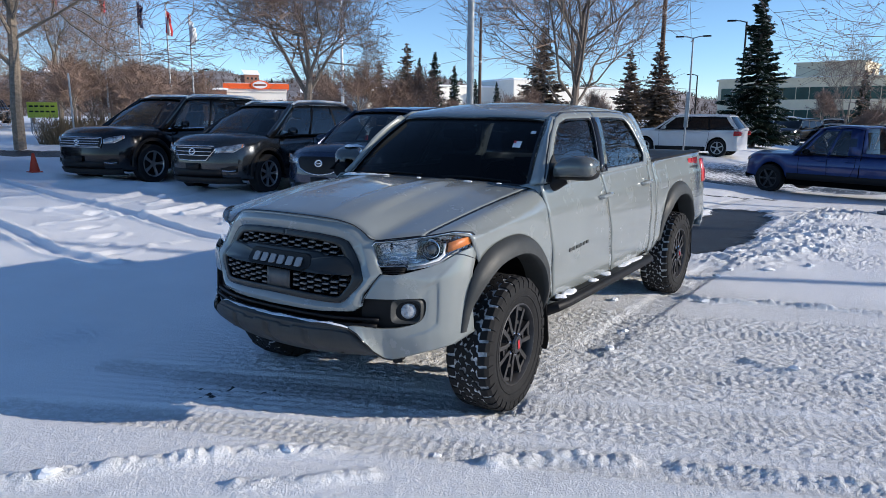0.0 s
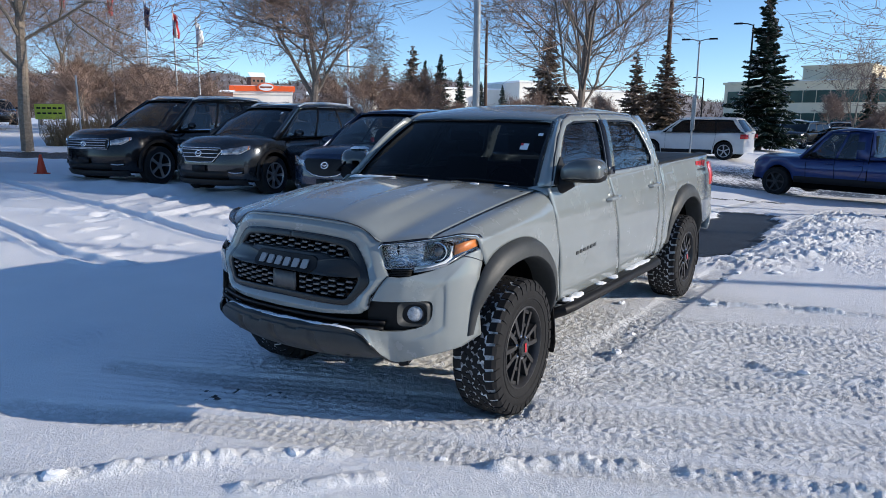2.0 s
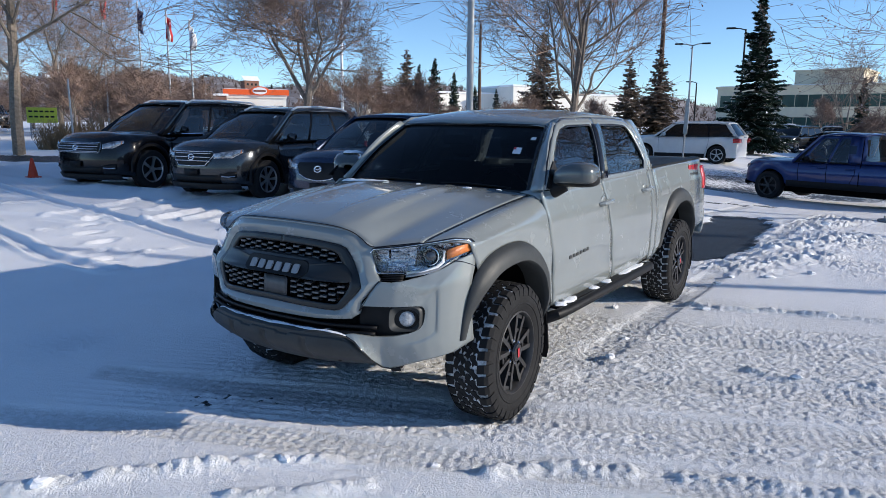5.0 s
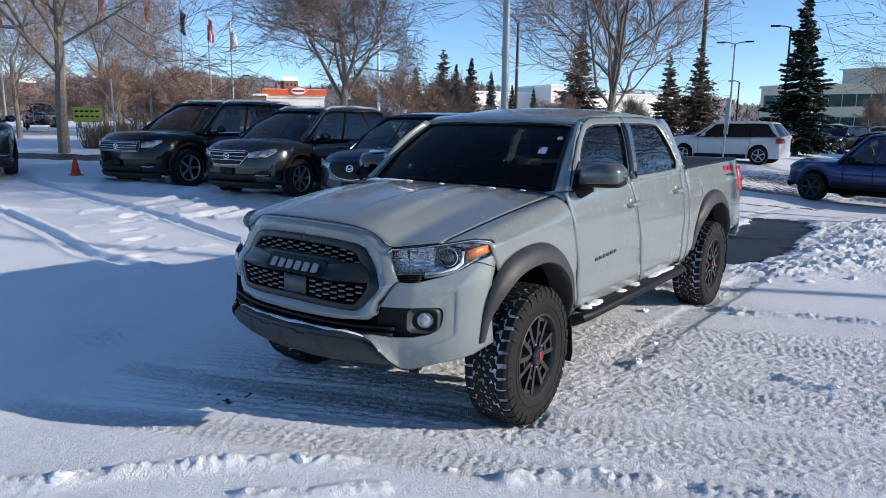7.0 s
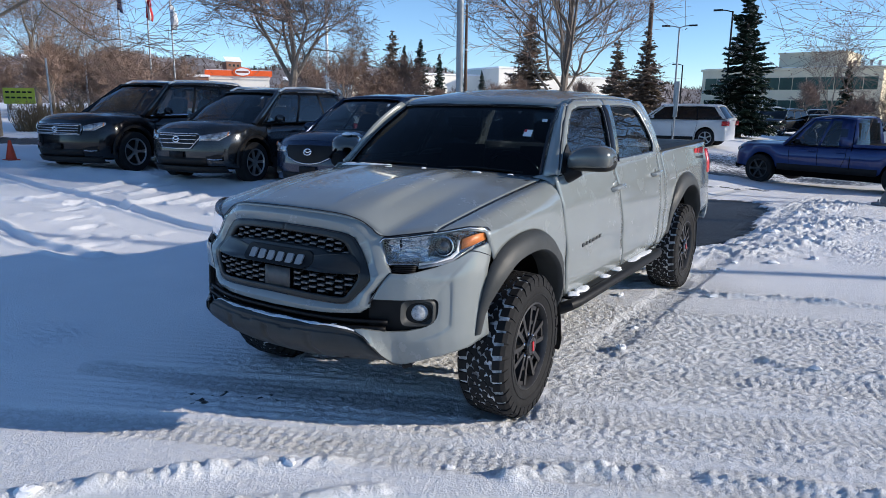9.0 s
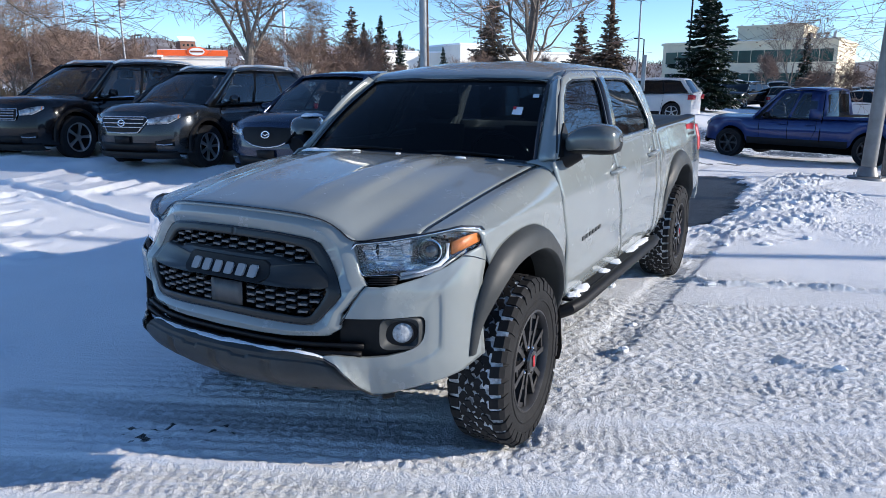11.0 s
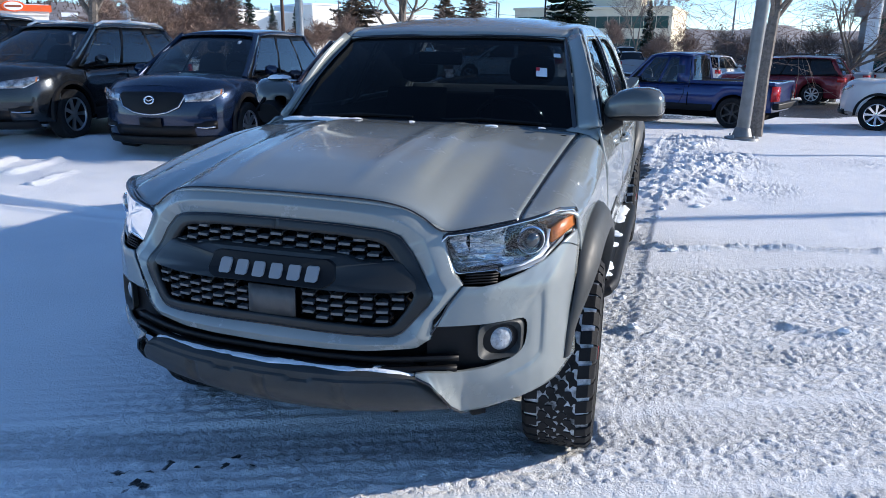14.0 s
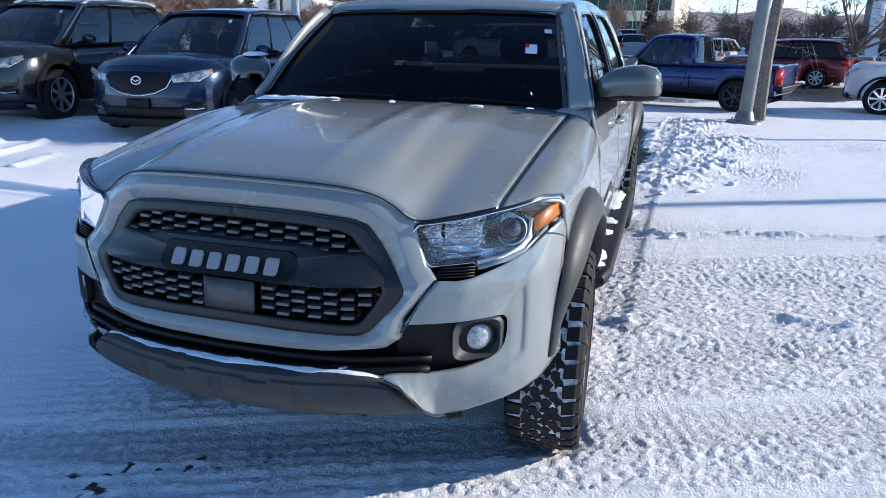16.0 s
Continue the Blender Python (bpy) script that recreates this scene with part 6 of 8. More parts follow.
    # roof
    rr = []
    for t in np.linspace(0, 1, 9):
        y = lerp(wind[1] - 0.02, r1 + 0.05, t)
        z = H - 0.09 + 0.09 * math.sin(math.pi * min(1, 0.012 + t * 0.90)) ** 0.6
        rr.append([((rw + 0.035) * u, y + (0.10 * -(1 - u * u) if t == 0 else 0), z - 0.045 * abs(u) ** 4) for u in np.linspace(-1, 1, 15)])
    part("roof", Geo().grid(rr), paint, car, solid=0.03)
    # face
    fz = hood_z

    def fp(x, z, out=0.0):
        return (x, nose(0.0, x, w) + lean(0.0, z) + 0.022 - out, z)
    gw2 = 0.46 * w if grille != "wide" else 0.58 * w
    gz0, gz1 = fz - 0.36, fz - 0.17
    outl = {"hex": [(0, gz1), (gw2, gz1), (gw2 * 1.12, gz1 - 0.04), (gw2 * 0.72, gz0 - 0.05), (0, gz0 - 0.06)], "shield": [(0, gz1 + 0.01), (gw2 * 0.98, gz1), (gw2 * 1.08, gz1 - 0.05), (gw2 * 0.92, gz0 + 0.01), (gw2 * 0.55, gz0 - 0.06), (gw2 * 0.2, gz0 - 0.085), (0, gz0 - 0.09)]}.get(grille, [(0, gz1), (gw2, gz1), (gw2 * 1.04, lerp(gz0, gz1, 0.5)), (gw2, gz0), (0, gz0)])
    full = mirrored(outl)
    fr = part("grille", Geo().grid([[fp(x * t, lerp((gz0 + gz1) / 2, z, t), 0.040) for x, z in full + [full[0]]] for t in (0.01, 0.3, 0.5, 0.75, 1.0)]), BLACK, car, "black grille with bright bars")
    part("grille_frame", Geo().tube([fp(x, z, 0.044) for x, z in (full + [full[0]] if grille != "shield" else full[2:-1])], 0.009, 6, cap=False), SATINBAR, fr)
    if grille != "shield":
        nb = 3 if grille != "wide" else 4
        for k in range(nb):
            z = lerp(gz0, gz1, (k + 0.5) / nb)
            part("grille_slat", Geo().tube([fp(x, z, 0.050) for x in np.linspace(-gw2 * 0.95, gw2 * 0.95, 9)], 0.0085, 6), SATINBAR, fr)
    em = Geo().grid([[fp(0.075 * q * math.cos(t), (gz0 + gz1) / 2 + 0.055 * q * math.sin(t), 0.058) for t in np.linspace(0, 2 * math.pi, 21)] for q in (0.72, 1.0)])
    part("emblem", em, CHROME, fr, "plain bright emblem ring", solid=0.01)
    part("emblem_bar", Geo().tube([fp(-0.045, (gz0 + gz1) / 2 + 0.01, 0.058), fp(0, (gz0 + gz1) / 2 - 0.012, 0.060), fp(0.045, (gz0 + gz1) / 2 + 0.01, 0.058)], 0.009, 6), CHROME, fr)
    for s in (1, -1):
        pts = [(gw2 * 1.06, gz1 - 0.03), (w * 0.76, gz1 + 0.015), (w * 0.92, gz1 + 0.045), (w * 0.935, gz1 + 0.0), (w * 0.80, gz0 + 0.085), (gw2 * 1.10, gz0 + 0.075)]
        n = resample(pts + [pts[0]], 25, smooth=False)
        c = np.mean(pts, axis=0)
        hl = part("headlamp", Geo().grid([[(lambda p: (s * p[0], p[1] - 0.012, p[2]))(fp(lerp(c[0], x, t), lerp(c[1], z, t), 0.030 + o)) for x, z in n] for t, o in ((0.02, 0.02), (0.3, 0.02), (0.6, 0.018), (0.85, 0.01), (1.0, 0.0))]), LAMPGLASS, car, "clear headlamp")
        part("lamp_trim", Geo().tube([(lambda p: (s * p[0], p[1] - 0.012, p[2]))(fp(x, z, 0.026)) for x, z in ((gw2 * 1.10, gz0 + 0.08), (w * 0.80, gz0 + 0.09), (w * 0.925, gz1 - 0.005))], 0.008, 6), RAIL, hl)
        part("corner_marker", Geo().tube([(lambda p: (s * p[0], p[1], p[2]))(fp(w * 0.90, z, 0.035)) for z in (gz1 - 0.03, gz1 + 0.03)], 0.015, 6), AMBER, hl)
        fx, fzz = w * 0.74, 0.45
        pk = part("fog_pocket", Geo().grid([[(lambda p: (s * p[0], p[1], p[2]))(fp(fx + a, fzz + b * (1 - 0.5 * (a < -0.05)), 0.026)) for a in (-0.13, -0.06, 0.0, 0.07, 0.11)] for b in (-0.05, 0.055)]), BLACK, car, solid=0.01)
        part("fog_lamp", Geo().tube([(lambda p: (s * p[0], p[1], p[2]))(fp(fx + a, fzz + b, 0.034)) for a, b in ((-0.10, -0.018), (0.0, -0.03), (0.09, -0.02))], 0.010, 6), SATINBAR if detail else trim, car, "thin bright fog lamp trim")
        rl = L - 0.02
        part("tail_lamp", Geo().grid([[(s * x, y, z) for x, y in ((w * 0.965, L - (0.13 if bed else 0.27)), (w * 0.95, L - 0.10), (w * 0.86, L - 0.03), (w * 0.74, L + 0.004))] for z in ((belt - 0.23, belt - 0.05) if not bed else (belt - 0.36, belt + 0.0))]), TAILRED, car, "red tail lamp", solid=0.025)
    part("lower_intake", Geo().grid([[fp(x, z, 0.02) for x in np.linspace(-w * 0.60, w * 0.60, 11)] for z in (sill + 0.06, sill + 0.13, sill + 0.20)]), BLACK, car, solid=0.02)
    part("bumper_lip", Geo().grid([[fp(x, z, 0.02 + o) for x in np.linspace(-w * 0.88, w * 0.88, 17)] for z, o in ((sill - 0.06, -0.06), (sill - 0.04, 0.02), (sill + 0.05, 0.03))]), trim, car, solid=0.02)
    part("plate_panel", Geo().grid([[fp(x, z, 0.055) for x in (-0.15, 0.15)] for z in (0.44, 0.55)]), BLACK, car, solid=0.01)
    if bed:
        b0, b1 = bed
        # Near-black block that paints the shade inside the open box.
        part("bed_cavity", Geo().box(-w * 0.82, w * 0.82, b0 + 0.06, b1 - 0.10, belt - 0.2, belt + 0.072), VOID, car)
        for s in (1, -1):
            part("bed_rail", Geo().box(min(s * w * 0.80, s * w * 0.93), max(s * w * 0.80, s * w * 0.93), b0 + 0.02, b1 - 0.03, belt + 0.01, belt + 0.09), paint, car, bevel=0.02)
            part("bed_gap", Geo().tube([(s * w * 0.94, b0 + 0.01, belt), (s * (w + 0.002), b0 + 0.01, belt - 0.3), (s * (w), b0 + 0.01, sill + 0.1)], 0.012, 6), VOID, car)
        part("tailgate", Geo().box(-w * 0.82, w * 0.82, b1 - 0.10, b1 - 0.03, 0.6, belt + 0.085), paint, car, bevel=0.02)
        part("rear_bumper", Geo().box(-w * 0.95, w * 0.95, b1 - 0.03, b1 + 0.12, 0.50, 0.66), CHROME if rim_mat is CHROME else trim, car, bevel=0.03)
        part("cab_back_panel", Geo().grid([[(x * k, y, z) for k in (-1, -0.5, 0, 0.5, 1)] for x, y, z in ((gw * 0.99, b0 + 0.012, belt), (gx(lerp(belt, H, 0.5)), b0 - 0.03, lerp(belt, H, 0.5)), (rw, b0 - 0.085, H - 0.07))]), paint, car, solid=0.012)
        part("cab_back_window", Geo().grid([[(x, y, z) for x in (-rw * 0.9, rw * 0.9)] for y, z in ((b0 + 0.018, belt + 0.16), (b0 - 0.045, H - 0.17))]), DARKGLASS, car)
    wheel = road_wheel(tyre_r, 0.115 if not bed else 0.13, spokes, rim_mat)
    spots = [(w - 0.10, fa), (w - 0.10, ra), (-(w - 0.10), fa), (-(w - 0.10), ra)]
    for k, (x, y) in enumerate(spots):
        c = wheel if k == 0 else copy_thing(wheel, Matrix.Identity(4))
        c.parent = car
        c.matrix_basis = pose(x, y, tyre_r - 0.01, 0, 0, 0 if x > 0 else 180) @ Matrix.Rotation(0.4 * k, 4, "X")
    return car


def stand(hub, local, turn_deg):
    """The pose that brings a car's local point over a place on the ground."""
    r = Matrix.Rotation(radians(turn_deg), 4, "Z")
    o = Vector((hub[0], hub[1], 0)) - r @ Vector((local[0], local[1], 0))
    return Matrix.Translation((o.x, o.y, land(hub[0], hub[1]))) @ r


P_BLACK = car_paint("black_metallic_paint", (0.007, 0.0075, 0.010), metal=0.3, rough=0.20, dirt=0.02, coat=0.5)
P_GREY = car_paint("dark_grey_metallic_paint", (0.036, 0.041, 0.047), metal=0.6, rough=0.20, dirt=0.03, coat=0.6)
P_NAVY = car_paint("navy_metallic_paint", (0.009, 0.020, 0.052), metal=0.45, rough=0.22, dirt=0.05)
P_MAROON = car_paint("dark_plum_paint", (0.030, 0.022, 0.032), metal=0.4, rough=0.25, dirt=0.08)
P_BLUE = car_paint("bright_blue_paint", (0.014, 0.034, 0.135), metal=0.25, rough=0.3, dirt=0.10)
P_WHITE = car_paint("white_paint", (0.70, 0.70, 0.69), metal=0.0, rough=0.3, dirt=0.10)
P_RED = car_paint("dark_red_paint", (0.15, 0.012, 0.022), metal=0.4, rough=0.28, dirt=0.08)
P_SILVER = car_paint("silver_paint", (0.35, 0.36, 0.37), metal=0.5, rough=0.3, dirt=0.10)
TURN = 8
suv_a = vehicle("suv", "black large suv with silver roof rails, parked nose-out in snow", "car", stand((-10.1, 5.05), (0.87, 0.95), TURN), 5.04, 1.98, 1.77, 2.98, 0.95, 1.06, 1.08, P_BLACK, wind=(1.25, 2.15), rails=True, spokes=5, tyre_r=0.385, grille="wide", arch_trim=BLACK, face="suv_chrome", group="parked cars")
suv_b = vehicle("suv", "dark grey compact suv with a chrome-barred grille and roof rails", "car", stand((-7.1, 5.36), (0.80, 0.90), TURN), 4.48, 1.85, 1.65, 2.67, 0.90, 1.00, 1.02, P_GREY, wind=(1.0, 1.95), rails=True, spokes=7, tyre_r=0.35, grille="hex", arch_trim=BLACK, group="parked cars")
suv_c = vehicle("suv", "navy compact suv with a shield grille and clear headlamps", "car", stand((-4.53, 5.84), (0.80, 0.92), TURN), 4.54, 1.84, 1.69, 2.70, 0.92, 1.02, 1.04, P_NAVY, wind=(1.05, 2.0), spokes=9, tyre_r=0.355, grille="shield", arch_trim=BLACK, group="parked cars")
suv_d = vehicle("suv", "dark plum suv mostly hidden behind the pickup, snow on its mirror", "car", stand((-2.45, 6.75), (0.80, 0.92), TURN), 4.50, 1.84, 1.68, 2.68, 0.92, 1.02, 1.04, P_MAROON, wind=(1.05, 2.0), spokes=9, tyre_r=0.355, grille="hex", arch_trim=BLACK, group="parked cars")
suv_e = vehicle("suv", "dark grey suv with a blank front plate, at the row's end", "car", stand((-13.55, 3.1), (0.86, 0.92), 74), 4.80, 1.94, 1.66, 2.90, 0.92, 1.06, 1.08, P_GREY, wind=(1.70, 2.35), spokes=5, tyre_r=0.38, grille="wide", arch_trim=BLACK, group="parked cars")
blue = vehicle("pickup_truck", "bright blue older pickup truck with dull steel wheels", "pickup truck", stand((-0.6, 18.0), (0.86, 0.98), -111.5), 5.55, 1.98, 1.84, 3.55, 0.98, 1.06, 1.10, P_BLUE, wind=(1.55, 2.15), spokes=6, tyre_r=0.385, rim_mat=RIM, bed=(3.35, 5.50), trim=BLACK, group="street vehicles")
white_pickup = vehicle("pickup_truck", "white heavy pickup truck with a chrome grille and black arches", "pickup truck", stand((6.22, 17.9), (0.92, 1.0), -111.5), 6.0, 2.06, 1.98, 3.85, 1.0, 1.22, 1.26, P_WHITE, wind=(1.65, 2.3), spokes=8, tyre_r=0.41, rim_mat=CHROME, grille="wide", bed=(4.0, 5.95), arch_trim=BLACK, group="street vehicles")
redsuv = vehicle("suv", "dark red large suv parked across the street", "car", stand((6.46, 28.7), (0.9, 3.95), -111.5), 5.05, 2.0, 1.80, 3.0, 0.95, 1.10, 1.10, P_RED, wind=(1.35, 2.05), rails=True, spokes=8, tyre_r=0.385, grille="wide", dark=True, group="street vehicles")
whitesuv = vehicle("suv", "white suv with silver wheels parked across the street", "car", stand((-4.1, 26.9), (0.88, 3.98), -92), 4.85, 1.94, 1.69, 3.08, 0.90, 1.09, 1.04, P_WHITE, wind=(1.30, 2.0), rails=True, spokes=5, tyre_r=0.37, grille="wide", dark=True, group="street vehicles")
far_a = vehicle("car", "small silver car in the far lot", "car", stand((-9.0, 40.0), (0.8, 0.9), -100), 4.5, 1.82, 1.50, 2.7, 0.9, 0.95, 0.92, P_SILVER, wind=(1.15, 1.95), roof_end=3.3, rear_base=3.9, detail=False, group="far lot cars")
far_b = vehicle("car", "dark car in the far lot", "car", stand((-3.5, 44.0), (0.8, 0.9), -20), 4.6, 1.82, 1.62, 2.7, 0.9, 1.0, 0.98, P_GREY, wind=(1.15, 1.9), detail=False, group="far lot cars")
far_c = vehicle("car", "white car in the far lot", "car", stand((3.0, 40.0), (0.8, 0.9), 160), 4.6, 1.84, 1.64, 2.7, 0.9, 1.0, 0.98, P_WHITE, wind=(1.15, 1.9), detail=False, group="far lot cars")
rng = random.Random(11)
for k in range(26):
    src = (far_a, far_b, far_c)[k % 3]
    row, col = divmod(k, 9)
    x, y = -11 + col * 3.0 + rng.uniform(-0.3, 0.3) + row * 2, 46 + row * 11 + col * 1.1
    copy_thing(src, Matrix.Translation((x, y, land(x, y))) @ Matrix.Rotation(radians(TURN + (180 if k % 2 else 0)), 4, "Z"))
for k, (x, y) in enumerate(((9.0, 36.0), (12.0, 37.5), (15.0, 38.5), (18.5, 40.0), (22.0, 41.0), (5.5, 35.5))):
    copy_thing((far_c, far_b, far_a)[k % 3], Matrix.Translation((x, y, land(x, y))) @ Matrix.Rotation(radians(-111.5), 4, "Z"))
for k, (x, y) in enumerate(((-46.5, 14.0), (-45.0, 17.6))):
    copy_thing((far_b, far_b)[k], Matrix.Translation((x, y, land(x, y) + 0.3)) @ Matrix.Rotation(radians(70), 4, "Z"))

# ---- trees and street furniture ----
BARK = mat("grey_brown_bark", (0.17, 0.145, 0.125), rough=0.9, vary=0.35, vscale=18, bump=0.5, bscale=40)
TWIG = mat("reddish_brown_twigs", (0.225, 0.160, 0.128), rough=0.9, vary=0.25, vscale=3, per_object=0.2)
PALEBARK = mat("pale_tan_bark", (0.21, 0.175, 0.14), rough=0.9, vary=0.3, vscale=14, bump=0.5, bscale=50)
DRYLEAF = mat("dry_russet_leaves", (0.20, 0.095, 0.055), rough=0.8, vary=0.4, vscale=20)
NEEDLE = mat("spruce_needles", (0.034, 0.064, 0.036), rough=0.7, second=(0.014, 0.030, 0.020), vscale=6)
NEEDLE_B = mat("dull_brown_needles", (0.23, 0.175, 0.13), rough=0.8, second=(0.12, 0.095, 0.070), vscale=6)


def bare_tree(seed, height, spread=0.55, depth=5, trunk_r=0.16, bark=None, twig=None, fork=0.28, leaves=0, first=1.7, thin=0.007, up=0.04, leader=0, start=0.35, name="bare_tree", label="leafless deciduous tree with a spreading fine-twigged crown", m=None):
    rng = random.Random(seed)
    wood, fine, leaf = Geo(), Geo(), Geo()

    def grow(p, d, length, r, lvl):
        n = 4 if lvl < 3 else (3 if lvl < min(5, depth - 1) else (2 if lvl < depth else 1))
        pts, rad, q, dd = [p], [r], p.copy(), d.copy()
        for k in range(n):
            dd = (dd + Vector((rng.gauss(0, 1), rng.gauss(0, 1), rng.gauss(0, 0.6))) * (0.03 if leader and lvl == 0 else 0.08 + 0.04 * lvl) + Vector((0, 0, up if lvl < 4 else 0.0))).normalized()
            q = q + dd * (length / n)
            pts.append(q.copy())
            rad.append(r * (1 - 0.42 * (k + 1) / n))
        (wood if lvl < 3 else fine).tube(pts, rad, 8 if lvl == 0 else (6 if lvl == 1 else (4 if lvl == 2 else 3)), cap=False)
        if lvl >= depth:
            for _ in range(leaves):
                c = pts[rng.randint(1, n)] + Vector((rng.gauss(0, 0.05), rng.gauss(0, 0.05), -abs(rng.gauss(0, 0.05))))
                a, b = Vector((rng.gauss(0, 1), rng.gauss(0, 1), rng.gauss(0, 1))).normalized() * 0.032, Vector((rng.gauss(0, 1), rng.gauss(0, 1), rng.gauss(0, 1))).normalized() * 0.022
                leaf.add([c - a, c + b, c + a, c - b], [(0, 1, 2, 3)])
            return
        kids = {0: leader or 5, 1: 6 if leader else 5, 2: 5, 3: 5, 4: 4}.get(lvl, 3)
        for k in range(kids):
            t = rng.uniform(0.35 if lvl else (start if leader else 0.55), 1.0) if k else 1.0
            i = min(n - 1, int(t * n))
            f = t * n - i
            at = pts[i].lerp(pts[i + 1], f) if i + 1 <= n else pts[-1]
            side = Vector((rng.gauss(0, 1), rng.gauss(0, 1), rng.gauss(0, 0.35))).normalized()
            side = (side - dd * side.dot(dd)).normalized()
            ang = spread * rng.uniform(0.6, 1.35) * (0.45 if k == 0 else 1)
            nd = (dd * math.cos(ang) + side * math.sin(ang) + Vector((0, 0, up * 1.3))).normalized()
            grow(at, nd, length * rng.uniform(0.56, 0.80) * (1.0 if lvl else first), max(thin, rad[min(n, i + 1)] * rng.uniform(0.56, 0.78) * (0.66 if leader and lvl == 0 and k else 1)), lvl + 1)

    grow(Vector((0, 0, -0.05)), Vector((rng.gauss(0, 0.03), rng.gauss(0, 0.03), 1)).normalized(), height * fork, trunk_r, 0)
    ob = root(name, m or Matrix.Identity(4), label, "tree")
    part("trunk", wood, bark or BARK, ob)
    tagged(part("twig_crown", fine, twig or TWIG, ob, "fine brown twigs", smooth=False), kind="stuff")
    if leaves:
        tagged(part("dry_foliage", leaf, DRYLEAF, ob, "clinging dry leaves", smooth=False), kind="stuff")
    return ob


def spruce(seed, height, radius, mt, label, m, snowy=0.15, dens=1.0, name="spruce"):
    rng = random.Random(seed)
    ob = root(name, m, label, "tree")
    part("trunk", Geo().tube([(0, 0, 0), (0.02, 0, height * 0.5), (0, 0.01, height)], [0.16, 0.09, 0.01], 8), BARK, ob)
    nd, sn, br = Geo(), Geo(), Geo()
    level = height * 0.07
    while level < height * 0.985:
        f = (height - level) / (height * 0.93)
        R = radius * (f ** 0.88) * rng.uniform(0.62, 1.18)
        for k in range(max(5, int(12 * f + 6))):
            a = rng.uniform(0, 2 * math.pi)
            z = level + height * 0.03 * rng.uniform(-1, 1)
            ln = R * rng.uniform(0.55, 1.08) * (1 + 0.18 * math.sin(2.0 * a + seed + 5 * f))
            up = 0.35 * (1 - f) - 0.22 * f
            d = Vector((math.cos(a), math.sin(a), up)).normalized()
            tip = Vector((0, 0, z)) + d * ln
            mid = Vector((0, 0, z)) + d * ln * 0.5 + Vector((0, 0, -0.06 * ln))
            br.tube([(0, 0, z), mid, tip], [0.02, 0.012, 0.004], 4, cap=False)
            steps = int((10 + 26 * ln) * dens)
            for q in range(steps):
                t = rng.uniform(0.15, 1.0)
                c = Vector((0, 0, z)).lerp(mid, t * 2) if t < 0.5 else mid.lerp(tip, t * 2 - 1)
                sd = Vector((-math.sin(a), math.cos(a), 0)) * rng.choice((-1, 1))
                w = (0.30 * ln * (1.05 - t) + 0.14) * rng.uniform(0.6, 1.2)
                e = c + (sd * 0.8 + d * 0.7).normalized() * w + Vector((0, 0, -0.10 * w - rng.uniform(0, 0.06)))
                wd = (d * 0.5 - sd * 0.4 + Vector((0, 0, rng.uniform(-0.9, 0.9)))).normalized() * 0.075
                (sn if rng.random() < snowy * t else nd).add([c - wd, c + wd, e + wd * 0.3, e - wd * 0.3], [(0, 1, 2, 3)])
        level += height * 0.021 * rng.uniform(0.8, 1.3)
    tagged(part("branch_frame", br, BARK, ob), kind="stuff")
    tagged(part("needle_foliage", nd, mt, ob, smooth=False), kind="stuff")
    if sn.v:
        tagged(part("bough_snow", sn, SNOWP, ob, "light snow on the boughs", smooth=False), kind="stuff")
    return ob


def at(az, dist, eye=(2.8, -3.25)):
    a = radians(az)
    x, y = eye[0] + dist * math.sin(a), eye[1] + dist * math.cos(a)
    return x, y


def put(az, dist, scale=1.0, rz=0.0, dz=0.0):
    x, y = at(az, dist)
    return Matrix.Translation((x, y, land(x, y) + dz)) @ Matrix.Rotation(radians(rz), 4, "Z") @ Matrix.Scale(scale, 4)


edge_tree = bare_tree(21, 10.5, 0.85, 5, 0.18, PALEBARK, fork=0.50, first=0.95, leader=9, start=0.45, thin=0.009, m=put(-65.3, 25, 1, 40))
copy_thing(edge_tree, put(-67.9, 42, 0.75, 160))
copy_thing(edge_tree, put(-62.4, 46, 0.85, 250))
copy_thing(edge_tree, put(-59.8, 58, 0.8, 80))
bare_tree(5, 10.0, 0.88, 6, 0.21, fork=0.27, first=1.4, up=0.045, thin=0.0085, m=put(-45.4, 27, 1, 100))
bare_tree(8, 9.6, 0.80, 5, 0.17, fork=0.56, first=0.98, up=0.085, thin=0.0085, leader=14, start=0.26, m=put(-24.2, 27, 1, 0))
lamp_tree = bare_tree(33, 9.0, 0.92, 6, 0.13, BARK, fork=0.58, first=1.25, up=0.06, leader=11, start=0.34, leaves=1, thin=0.006, label="leafless tree with clinging russet leaves behind the lamp post", m=Matrix.Translation((2.95, 13.4, land(2.95, 13.4))) @ Matrix.Rotation(radians(210), 4, "Z"))
bare_tree(35, 8.0, 0.62, 6, 0.14, BARK, fork=0.26, first=1.6, label="leafless tree in front of the dealership", m=put(8.0, 34, 1, 75))
variants = [bare_tree(50, 6.5, 0.72, 5, 0.09, fork=0.13, first=2.0, thin=0.011, m=put(-57, 44)), bare_tree(51, 6.0, 0.70, 5, 0.09, fork=0.12, first=2.1, thin=0.011, m=put(-39, 42)), bare_tree(52, 7.0, 0.62, 5, 0.10, fork=0.15, first=1.9, thin=0.011, m=put(-6.0, 75))]
rng = random.Random(77)
